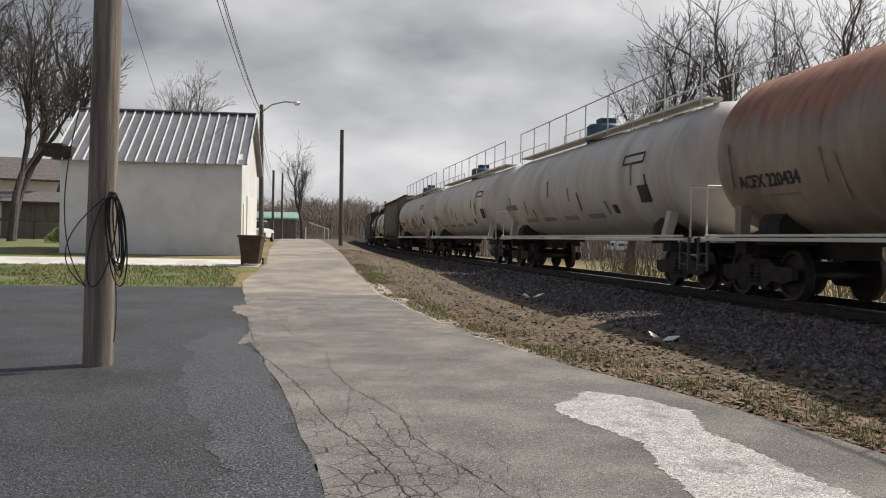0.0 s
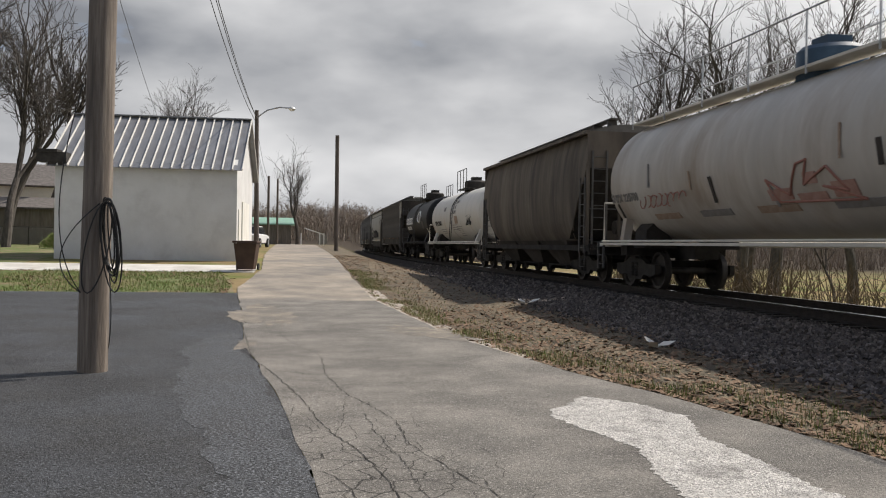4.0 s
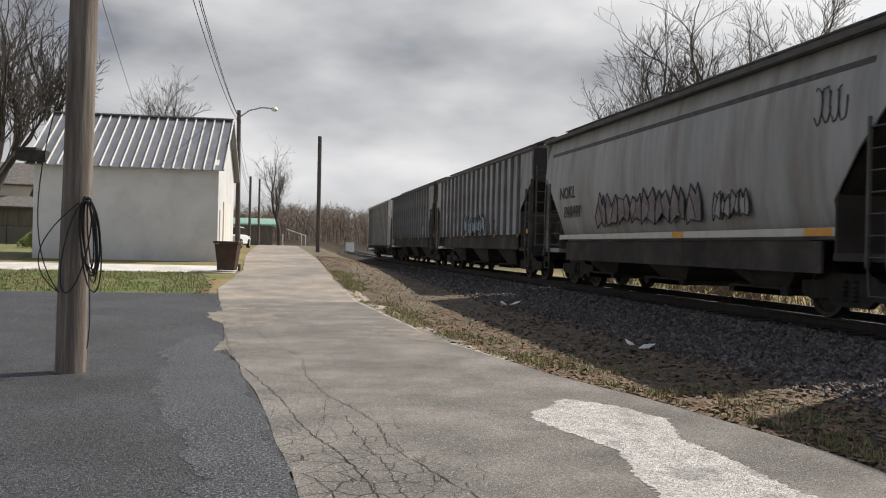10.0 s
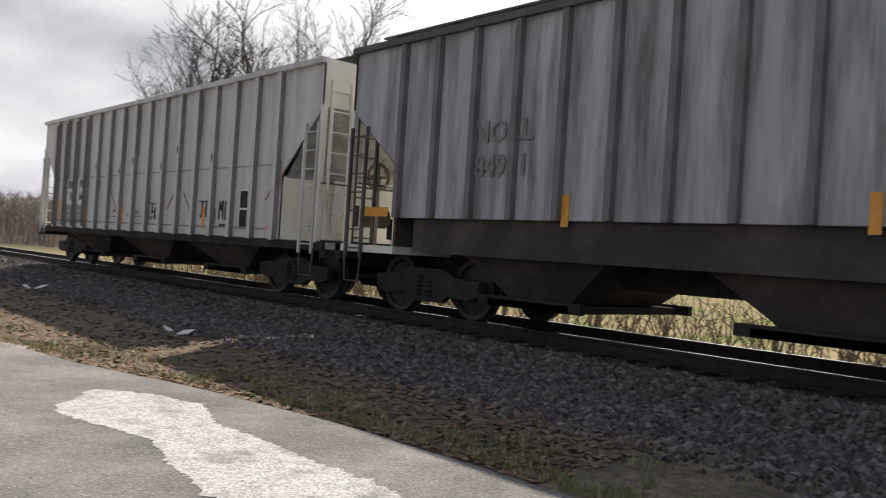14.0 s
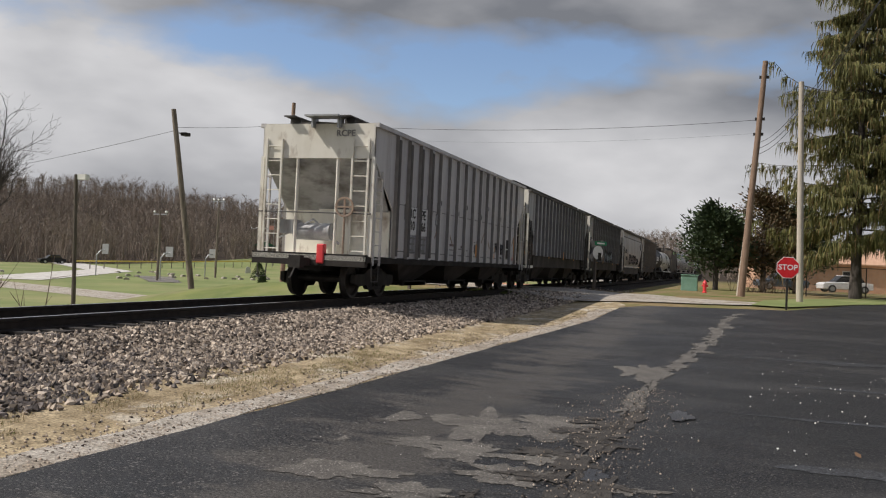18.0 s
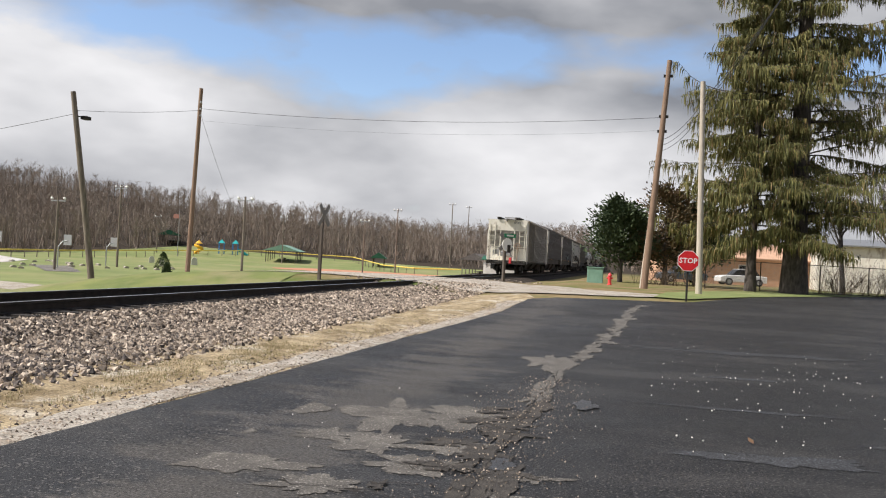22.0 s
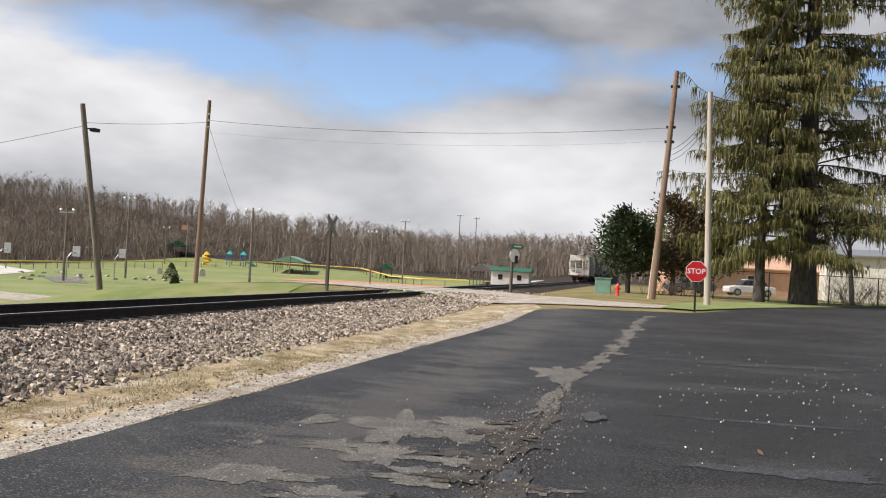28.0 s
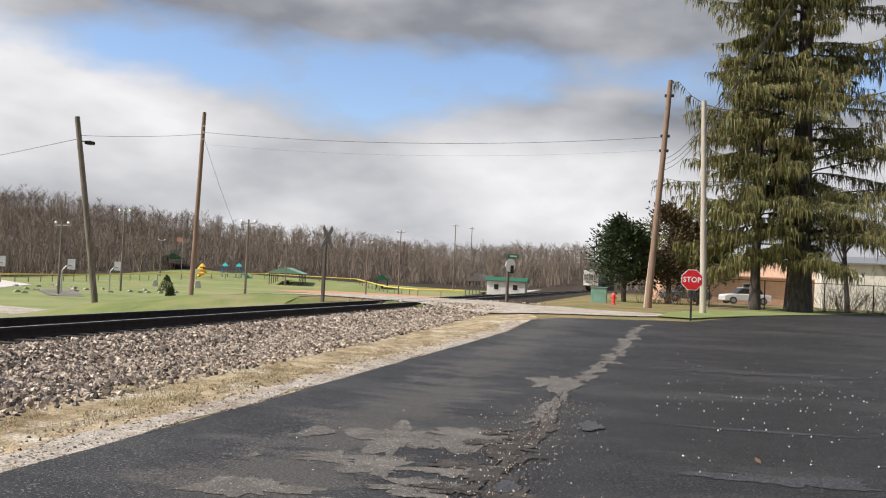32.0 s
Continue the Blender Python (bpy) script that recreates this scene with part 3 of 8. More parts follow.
    def mesh(self, name, material, smooth=False):
        me = bpy.data.meshes.new(name)
        me.from_pydata([tuple(p) for p in self.v], [], self.f)
        me.materials.append(material if not isinstance(material, str) else M[material])
        if smooth:
            me.polygons.foreach_set("use_smooth", [True] * len(me.polygons))
            me.set_sharp_from_angle(angle=radians(35))
        me.update()
        return me


def part(name, geo, material, parent=None, label="", smooth=False, at=None, kind="", bevel=0.0):
    """Links a mesh as one object under a thing or a part."""
    ob = new(name, geo.mesh(name, material, smooth) if isinstance(geo, Geo) else geo)
    if parent is not None:
        ob.parent = parent
    if at is not None:
        ob.matrix_basis = at
    if bevel:
        b = ob.modifiers.new("bevel", "BEVEL")
        b.width, b.segments, b.limit_method = bevel, 2, "ANGLE"
    return tagged(ob, label, kind=kind)


def thing(name, at, label, category, group=""):
    ob = new(name)
    ob.empty_display_size = 0.3
    ob.matrix_basis = at
    return tagged(ob, label, category, group)


def solo(name, geo, material, label, category, at=None, group="", smooth=False, kind="", bevel=0.0):
    ob = part(name, geo, material, None, label, smooth, at, kind, bevel)
    return tagged(ob, category=category, group=group)


FONT_CACHE = {}


def lettering(text, size, material, parent, at, name="lettering", depth=0.004, space=1.0):
    """Raised letters in the built-in font, facing the parent's -y before the pose."""
    key = (text, size, material, space)
    if key not in FONT_CACHE:
        cu = bpy.data.curves.new(name, "FONT")
        cu.body, cu.size, cu.extrude, cu.align_x, cu.align_y, cu.space_character, cu.resolution_u, cu.offset = text, size, depth, "CENTER", "CENTER", space, 2, size * 0.018
        tmp = bpy.data.objects.new(name, cu)
        scene.collection.objects.link(tmp)
        me = bpy.data.meshes.new_from_object(tmp.evaluated_get(bpy.context.evaluated_depsgraph_get()))
        bpy.data.objects.remove(tmp)
        me.materials.clear()
        me.materials.append(M[material])
        FONT_CACHE[key] = me
    ob = new(name, FONT_CACHE[key])
    ob.parent = parent
    ob.matrix_basis = at
    return ob


# ---- the lie of the land ----
TRACK_X, RAIL_Z, GAUGE = 9.8, 0.60, 1.435
BEND_Y, BEND_R = 48.0, 1300.0


def track(s, off=0.0):
    """Place and heading (degrees) of the track's centre line at s metres north, off metres to the east of it."""
    if s <= BEND_Y:
        return TRACK_X + off, s, 0.0
    a = (s - BEND_Y) / BEND_R
    return TRACK_X + BEND_R * (1 - math.cos(a)) + off * math.cos(a), BEND_Y + BEND_R * math.sin(a) - off * math.sin(a), -math.degrees(a)


def smooth(x, a, b):
    k = min(1.0, max(0.0, (x - a) / (b - a)))
    return k * k * (3 - 2 * k)


ROAD_Y = [-400, -60, -40, -32, -24, -15, 0, 15, 24, 33, 40, 55, 76, 110, 400]
ROAD_Z = [0.55, 0.55, 0.55, 0.47, 0.2, 0.0, 0.0, 0.0, 0.05, 0.5, 0.78, 1.08, 1.4, 1.3, 1.3]
CROSS_Y = -40.7


def gz(x, y):
    """Height of the ground."""
    west = float(np.interp(y, ROAD_Y, ROAD_Z))
    bend = track(max(y, BEND_Y))[0] - TRACK_X if y > BEND_Y else 0.0
    u = x - bend
    z = west + (0.2 - west) * smooth(u, 3.2, 7.0)
    east = -0.3 - 1.3 * smooth(u, 17, 34)
    cross = 1 - smooth(abs(y - CROSS_Y), 4.5, 8.5)
    z = z + (east - z) * smooth(u, 12.2, 15.5)
    lift = 0.56 if u < 13.5 else 0.56 + (east - 0.56) * smooth(u, 13.5, 34)
    z = z + (lift - z) * cross * smooth(u, 1, 7)
    d = math.hypot(x - 10, y)
    # the wooded hills round the valley
    th = math.atan2(x, -y)
    ridge = 10 + 14 * smooth(th, 0.0, 0.75) + 1.6 * math.sin(th * 9.1 + 1.2) + 0.9 * math.sin(th * 23.0)
    if th < -0.05:
        ridge = 9 + 2 * math.sin(th * 7)
    z += ridge * smooth(d, 165, 420) * (0.4 + 0.6 * smooth(-y, -150, 50))
    return z


def sheet(name, left, right, ys, dz, material, nx=10, label="", category="", wob=0.0, seed=0, kind="structure", rag=0.0):
    """A skin on the ground between two edges, each a list of (y, x)."""
    g = Geo()
    for j, y in enumerate(ys):
        a = float(np.interp(y, [p[0] for p in left], [p[1] for p in left]))
        b = float(np.interp(y, [p[0] for p in right], [p[1] for p in right]))
        if wob:
            a += wob * (noise.noise((y * 0.9, seed, 1.0)) + 0.5 * noise.noise((y * 3.1, seed, 2.0)))
            b += wob * (noise.noise((y * 0.9, seed, 5.0)) + 0.5 * noise.noise((y * 3.1, seed, 6.0)))
        if rag:
            a += rag * (noise.noise((y * 9, seed, 11.0)) + 0.8 * noise.noise((y * 27, seed, 12.0)))
            b += rag * (noise.noise((y * 9, seed, 15.0)) + 0.8 * noise.noise((y * 27, seed, 16.0)))
        for i in range(nx + 1):
            x = a + (b - a) * i / nx
            g.v.append((x, y, gz(x, y) + dz))
    n = nx + 1
    for j in range(len(ys) - 1):
        for i in range(nx):
            g.f.append((j * n + i, j * n + i + 1, (j + 1) * n + i + 1, (j + 1) * n + i))
    return solo(name, g, material, label, category, smooth=True, kind=kind)


def steps(a, b, d):
    n = max(1, round((b - a) / d))
    return [a + (b - a) * i / n for i in range(n + 1)]


def blot(name, cx, cy, rx, ry, material, dz, label, category, seed, rough=0.25, turn=0.0, kind="structure"):
    """A ragged flat patch on the ground."""
    g = Geo()
    n, rings = 56, 5
    for k in range(rings + 1):
        for i in range(n):
            a = 2 * math.pi * i / n
            w = 1 + rough * (noise.noise((math.cos(a) * 1.6, math.sin(a) * 1.6, seed)) + 0.6 * noise.noise((math.cos(a) * 5, math.sin(a) * 5, seed + 9)))
            q = k / rings * w
            px, py = math.cos(a) * rx * q, math.sin(a) * ry * q
            x, y = cx + px * math.cos(turn) - py * math.sin(turn), cy + px * math.sin(turn) + py * math.cos(turn)
            g.v.append((x, y, gz(x, y) + dz))
    for k in range(rings):
        for i in range(n):
            g.f.append((k * n + i, (k + 1) * n + i, (k + 1) * n + (i + 1) % n, k * n + (i + 1) % n))
    return solo(name, g, material, label, category, kind=kind)


def spaced(lo, hi, near, far):
    """Grid lines that are dense near the place and widen with distance."""
    out, x = [0.0], 0.0
    while x < hi:
        x += near if x < 60 else max(near, (x - 60) * 0.12 + near)
        out.append(x)
    neg, x = [], 0.0
    while x > lo:
        x -= near if x > -60 else max(near, (-x - 60) * 0.12 + near)
        neg.append(x)
    return neg[::-1] + out


def build_ground():
    xs, ys = spaced(-3500, 3500, 1.0, 60), spaced(-3500, 3500, 1.5, 60)
    g = Geo()
    for y in ys:
        for x in xs:
            g.v.append((x, y, gz(x, y) - 0.01))
    n = len(xs)
    for j in range(len(ys) - 1):
        for i in range(n - 1):
            g.f.append((j * n + i, j * n + i + 1, (j + 1) * n + i + 1, (j + 1) * n + i))
    solo("ground", g, "ground", "brown winter ground with patches of dull grass", "ground", smooth=True, kind="structure")


build_ground()

LANE_R = [(-1, 4.5), (4.2, 4.4), (5.6, 4.34), (7, 4.22), (8.9, 3.9), (10.5, 3.52), (12, 3.27), (14.6, 2.85), (19, 2.58), (24, 2.3), (34, 2.2), (45, 2.3), (60, 2.3), (77, 2.25), (110, 2.0), (160, -1)]
LANE_L = [(-1, 0.45), (5.4, 0.22), (7.8, 0.03), (9.2, -0.1), (13.8, -0.66), (19.8, -1.0), (26.5, -1.5), (33, -1.0), (45, -1.2), (60, -1.2), (77, -1.0), (110, -1.5), (160, -4.5)]
sheet("road", LANE_L, LANE_R, steps(-1, 23.3, 0.4), 0.0245, "asphalt_old", 10, "cracked grey asphalt lane", "road", 0.05, 3)
sheet("road", LANE_L, LANE_R, steps(23.3, 160, 1.2), 0.0245, "asphalt_sand", 8, "sandy worn asphalt lane rising to a crest", "road", 0.1, 4)
sheet("parking_lot", [(-1, -40), (27, -40)], LANE_L, steps(-1, 25.4, 0.4), 0.02, "asphalt_new", 30, "dark sealed asphalt parking lot beside the lane", "parking lot", 0.0, 5)
M["asphalt_speck"] = mat("asphalt_speck", (0.024, 0.0255, 0.028), (0.045, 0.048, 0.053), 1.4, 0.65, bump=1.0, bscale=55, bdist=0.02, spec=0.4, rvar=0.15, speck=(30, 0.8, 1.2), grain=(44, 0.555, (0.16, 0.168, 0.183)), grime=(0.028, 0.028, 0.029), gscale=0.9, gcut=0.56)
sheet("lot_edge", [(-1, -0.5), (4, -0.45), (5.5, -0.47), (6.7, -0.58), (8.6, -0.95), (9.9, -1.17), (13.4, -1.5), (15.3, -1.1)], [(y, x - 0.03) for y, x in LANE_L], steps(-1, 15.3, 0.12), 0.0236, "asphalt_speck", 12, "bluish speckled gravelly asphalt beside the lane", "parking lot", 0.2, 9, rag=0.12)
EDGE_S = [(-75, -18.9), (-66, -15.2), (-50, -8.7), (-39.3, -4.6), (-32, -1.9), (-30.5, 2.6), (-29, 3.4), (-24, 3.5), (-15, 4.2), (-10, 4.27), (-7, 4.35), (-5.4, 4.41), (-1, 4.5)]
sheet("pavement", [(-75, -60), (-1, -60)], EDGE_S, steps(-70, -1, 0.5), 0.022, "asphalt_worn", 50, "dark patched asphalt forecourt", "pavement", 0.05, 7)
# ---- railway ----
def build_track():
    g = Geo()
    ss = steps(-420, 420, 6)
    prof = [(-4.2, -0.06), (-3.3, 0.05), (-1.8, 0.385), (-1.35, 0.4), (-0.8, 0.385), (-0.6, 0.375), (0.6, 0.375), (1.3, 0.34), (1.75, 0.27), (3.0, 0.05), (4.3, -0.2)]
    for s in ss:
        for u, z in prof:
            x, y, h = track(s, u)
            g.v.append((x, y, z if abs(u) < 4 else min(z, gz(x, y) - 0.05)))
    n = len(prof)
    for j in range(len(ss) - 1):
        for i in range(n - 1):
            g.f.append((j * n + i, j * n + i + 1, (j + 1) * n + i + 1, (j + 1) * n + i))
    bed = solo("ballast_bed", g, "ballast_bed", "raised bed of grey-brown crushed railway ballast", "railway bed", kind="structure")
    tr = thing("railway_track", pose(0, 0, 0), "single railway track with dark rails on timber ties", "railway track")
    tagged(tr, kind="structure")
    web = [(-0.075, 0), (0.075, 0), (0.075, 0.02), (0.012, 0.04), (0.012, 0.13), (0.036, 0.14), (0.036, 0.178), (-0.036, 0.178), (-0.036, 0.14), (-0.012, 0.13), (-0.012, 0.04), (-0.075, 0.02)]
    for side in (-1, 1):
        for outline, mname, pname in ((web, "rail_side", "rail"), ([(-0.033, 0.178), (0.033, 0.178), (0.03, 0.182), (-0.03, 0.182)], "rail_head", "rail_head")):
            g = Geo()
            n = len(outline)
            for s in ss:
                for u, z in outline:
                    x, y, h = track(s, side * (GAUGE / 2 + 0.036) + u)
                    g.v.append((x, y, RAIL_Z - 0.18 + z))
            for j in range(len(ss) - 1):
                for i in range(n):
                    g.f.append((j * n + i, j * n + (i + 1) % n, (j + 1) * n + (i + 1) % n, (j + 1) * n + i))
            part(pname, g, mname, tr)
    tie = Geo().box((0, 0, 0), (2.6, 0.22, 0.18)).mesh("tie", "tie")
    for k in range(-92, 150):
        s = k * 0.51
        if abs(s - CROSS_Y) < 3.2:
            continue
        x, y, h = track(s)
        part("tie", tie, None, tr, at=pose(x + random.uniform(-0.04, 0.04), y, RAIL_Z - 0.18 - 0.075, 0, 0, h + random.uniform(-1, 1)))
    g = Geo()
    for k in list(range(-700, -92)) + list(range(150, 700)):
        x, y, h = track(k * 0.51)
        g.box((0, 0, 0), (2.6, 0.22, 0.18), pose(x, y, RAIL_Z - 0.255, 0, 0, h))
    tagged(part("far_ties", g, "tie", tr), kind="stuff")


build_track()


# ---- freight cars ----
CAR_W = 3.2


def wheelset_truck(car, y):
    """A two-axle truck under a car."""
    g = Geo()
    for sx in (-1, 1):
        x = sx * 0.98
        out = [(-1.25, 0.38), (-1.0, 0.30), (-0.55, 0.34), (-0.4, 0.22), (0.4, 0.22), (0.55, 0.34), (1.0, 0.30), (1.25, 0.38), (1.25, 0.6), (0.7, 0.62), (0.45, 0.74), (-0.45, 0.74), (-0.7, 0.62), (-1.25, 0.6)]
        m = pose(x, 0, 0, 0, 0, 90)
        g.prism(out, -0.06, 0.06, m)
    g.box((0, 0, 0.55), (2.0, 0.35, 0.3))
    tk = part("truck", g, "steel_dark", car, "black cast steel truck", at=pose(0, y, 0))
    for ay in (-0.89, 0.89):
        w = Geo()
        for sx in (-1, 1):
            m = pose(sx * 0.755, 0, 0, 0, 90, 0) if sx > 0 else pose(sx * 0.755, 0, 0, 0, -90, 0)
            w.lathe([(0.08, 0.1), (0.14, 0.1), (0.16, 0.03), (0.36, 0.0), (0.39, 0.05), (0.455, 0.055), (0.46, -0.07), (0.49, -0.075), (0.485, -0.1), (0.38, -0.1), (0.36, -0.04), (0.1, -0.05)], 28, m)
        w.tube((-0.95, 0, 0), (0.95, 0, 0), 0.085, n=12)
        part("wheelset", w, "wheel_steel", tk, smooth=True, at=pose(0, ay, 0.46))
    for sx in (-1, 1):
        s = Geo()
        for i in range(5):
            s.lathe([(0.06, 0.3 + i * 0.07), (0.085, 0.335 + i * 0.07), (0.06, 0.37 + i * 0.07)], 10, pose(sx * 1.02, -0.12, 0))
            s.lathe([(0.06, 0.3 + i * 0.07), (0.085, 0.335 + i * 0.07), (0.06, 0.37 + i * 0.07)], 10, pose(sx * 1.02, 0.12, 0))
        tagged(part("spring", s, "steel_dark", tk, smooth=True), kind="stuff")
    return tk


def ladder(car, p, rungs, w, h, axis, material="metal_grey", name="ladder"):
    g = Geo()
    d = Vector((1, 0, 0)) if axis == "x" else Vector((0, 1, 0))
    a, b = Vector(p) - d * w / 2, Vector(p) + d * w / 2
    for q in (a, b):
        g.box(tuple(q + Vector((0, 0, h / 2))), (0.05, 0.05, h))
    for i in range(rungs):
        z = Vector((0, 0, h * (i + 0.5) / rungs))
        g.tube(a + z, b + z, 0.014, n=5)
    return part(name, g, material, car)


def coupler(car, y, sgn):
    g = Geo().box((0, y + sgn * 0.35, 0.87), (0.16, 0.9, 0.2)).box((0, y + sgn * 0.75, 0.87), (0.3, 0.22, 0.3))
    g.pipe([(0.35, y + sgn * 0.1, 0.75), (0.33, y + sgn * 0.4, 0.45), (0.2, y + sgn * 0.7, 0.38), (0.1, y + sgn * 0.85, 0.5)], 0.03)
    part("coupler", g, "steel_dark", car)


def hopper_car(length, body, eave=4.23, sill=1.04, ribs=17, label="", smooth_side=False, end_mat="cream", bays=3, dark_end=True, side_lo=None, south_shade_mat=None, over=1.75, crown=0.95, slope_z=None, gear=None, cut=None, rib_mat=None):
    """A covered hopper, its base at rail height under its middle, along y."""
    car = thing("hopper_car", pose(0, 0, 0), label, "freight car", "train cars")
    L = length - (1.2 if slope_z else 0.75)
    hw = CAR_W / 2 - 0.07
    lo = side_lo or sill
    # side shell: full height in the middle, cut by the slope sheet towards the ends
    slope_top, slope_low = eave - crown, slope_z or cut or lo + 0.15
    for sx in (-1, 1):
        g = Geo()
        a, b = L / 2, L / 2 - over
        if not smooth_side:
            zs = [(lo, hw), (slope_low, hw), (slope_top, hw), (eave, hw)]
        def reach(z):
            return b + (a - b) * max(0.0, min(1.0, (z - slope_low) / (slope_top - slope_low))) ** (1.0 if slope_z or cut else 0.8)
        m = 15
        if smooth_side:
            zs = [(lo, hw - 0.28), (lo + 0.25, hw - 0.12), (lo + 0.6, hw - 0.02), (lo + 1.3, hw + 0.04), (lo + 2.0, hw + 0.03), (eave - 0.5, hw - 0.02), (eave, hw - 0.14)]
        for inner in (0.0, 0.03):
            for z, x in zs:
                g.v += [(sx * (x - inner), (-1 + 2 * i / (m - 1)) * reach(z), z) for i in range(m)]
        k = len(zs)
        for j in range(k - 1):
            for i in range(m - 1):
                p0, p1 = j * m + i, (j + k) * m + i
                g.f.append((p0, p0 + 1, p0 + m + 1, p0 + m))
                g.f.append((p1, p1 + m, p1 + m + 1, p1 + 1))
            for i in (0, m - 1):
                g.f.append((j * m + i, (j + 1) * m + i, (j + 1 + k) * m + i, (j + k) * m + i))
        for i in range(m - 1):
            g.f.append((i, k * m + i, k * m + i + 1, i + 1))
        part("side_panel", g, body, car, smooth=smooth_side)
        if not smooth_side:
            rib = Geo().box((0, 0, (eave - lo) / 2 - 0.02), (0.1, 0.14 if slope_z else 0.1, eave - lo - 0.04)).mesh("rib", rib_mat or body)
            # flank faces darker than the front: side shade and dirt put into the colour
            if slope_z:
                rib.materials.append(M["rib_flank_shaded"])
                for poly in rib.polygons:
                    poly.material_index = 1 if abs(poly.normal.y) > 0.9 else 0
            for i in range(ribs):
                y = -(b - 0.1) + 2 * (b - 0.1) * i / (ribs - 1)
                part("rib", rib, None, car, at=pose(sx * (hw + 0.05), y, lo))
        part("top_chord", Geo().box((sx * (hw + 0.02), 0, eave + 0.03), (0.14, L, 0.1)), "roof_tar" if cut else body, car)
        if cut:
            part("skirt", Geo().box((sx * (hw - 0.1), 0, lo - 0.27), (0.05, L - 3.4, 0.5)), "bay", car)
        else:
            part("side_sill", Geo().box((sx * (hw - 0.03), 0, sill - 0.06), (0.1, L + 0.5, 0.16)), "underframe", car)
    g = Geo()
    rz = eave + (0.12 if slope_z else 0.3)
    g.prism([(-hw, eave + 0.06), (hw, eave + 0.06), (hw * 0.5, rz - 0.05), (0, rz), (-hw * 0.5, rz - 0.05)], -L / 2, L / 2)
    part("roof", g, "roof_tar", car, "weathered dark roof")
    g = Geo().box((0, 0, rz + 0.08), (0.6, L - 3.0, 0.12))
    for i in range(10):
        g.box((0, -L / 2 + 2 + (L - 4) * i / 9, rz + 0.16), (0.66, 0.08, 0.06))
    part("hatch", g, body, car)
    rw = Geo()
    for sx in (-0.75, 0.75):
        rw.box((sx, 0, rz + 0.12), (0.3, L + 0.3, 0.03))
        for i in range(12):
            rw.box((sx, -L / 2 + 0.2 + (L - 0.4) * i / 11, rz + 0.02), (0.28, 0.04, 0.2))
    part("running_board", rw, "steel_mid", car, "dark grated roof walkway")
    for e in (-1, 1):
        ya, yb = e * L / 2, e * (L / 2 - over)
        # the south end's own material is darker, its shade put into the colour
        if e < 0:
            north_mat, end_mat = end_mat, south_shade_mat or end_mat
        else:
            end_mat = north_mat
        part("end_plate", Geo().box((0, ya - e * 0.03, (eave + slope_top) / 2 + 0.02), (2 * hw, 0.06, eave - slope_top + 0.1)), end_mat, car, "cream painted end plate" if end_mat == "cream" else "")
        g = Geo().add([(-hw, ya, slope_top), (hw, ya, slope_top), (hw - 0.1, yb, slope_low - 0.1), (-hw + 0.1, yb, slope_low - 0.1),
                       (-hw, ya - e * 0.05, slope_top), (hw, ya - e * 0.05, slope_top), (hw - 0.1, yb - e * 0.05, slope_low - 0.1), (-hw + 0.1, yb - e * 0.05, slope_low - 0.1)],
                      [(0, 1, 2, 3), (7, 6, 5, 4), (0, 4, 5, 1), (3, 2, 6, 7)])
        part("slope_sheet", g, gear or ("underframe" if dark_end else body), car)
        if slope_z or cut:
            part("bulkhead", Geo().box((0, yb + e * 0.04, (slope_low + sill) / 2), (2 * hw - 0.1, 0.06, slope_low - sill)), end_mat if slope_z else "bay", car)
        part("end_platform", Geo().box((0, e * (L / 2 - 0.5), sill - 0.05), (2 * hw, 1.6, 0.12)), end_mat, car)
        part("end_sill", Geo().box((0, e * (L / 2 + 0.22), sill - 0.1), (2 * hw, 0.16, 0.3)), "underframe", car)
        for sx in (-1, 1):
            part("corner_post", Geo().box((sx * (hw - 0.02), ya - e * 0.02, (sill + slope_top) / 2), (0.09, 0.09, slope_top - sill)), end_mat if dark_end else body, car)
            ladder(car, (sx * (hw + 0.04), e * (L / 2 - 0.28), sill - 0.2), 7, 0.42, slope_top - sill - 0.1, "y", body if slope_z else "steel_mid")
            ladder(car, (sx * (hw - 0.35), ya + e * 0.04, sill - 0.05), 8, 0.42, slope_top - sill + 0.5, "x", end_mat if slope_z else "steel_mid")
            part("stirrup", Geo().pipe([(sx * (hw + 0.03), e * (L / 2 - 0.5), sill - 0.1), (sx * (hw + 0.03), e * (L / 2 - 0.45), 0.45), (sx * (hw + 0.03), e * (L / 2 - 0.08), 0.45), (sx * (hw + 0.03), e * (L / 2 - 0.02), sill - 0.1)], 0.018), "steel_mid", car)
            part("stay", Geo().tube((sx * 0.55, ya - e * 0.05, sill), (sx * 0.55, ya - e * 0.05, slope_top), 0.045), end_mat, car)
        part("hand_rail", Geo().pipe([(-hw, ya + e * 0.05, sill + 1.05), (hw, ya + e * 0.05, sill + 1.05)], 0.016), "steel_mid", car)
        part("shear_plate", Geo().box((0, yb + e * 0.2, (sill + slope_top) / 2 - 0.5), (0.9, 0.06, 1.0)), end_mat, car)
        coupler(car, e * (L / 2 + 0.1), e)
        wheelset_truck(car, e * (L / 2 - 1.55))
    part("brake_cylinder", Geo().tube((-0.5, -(L / 2 - 0.55), sill + 0.55), (0.35, -(L / 2 - 0.55), sill + 0.55), 0.2, n=14).box((0.75, -(L / 2 - 0.5), sill + 0.35), (0.5, 0.3, 0.4)), "bay", car, smooth=True)
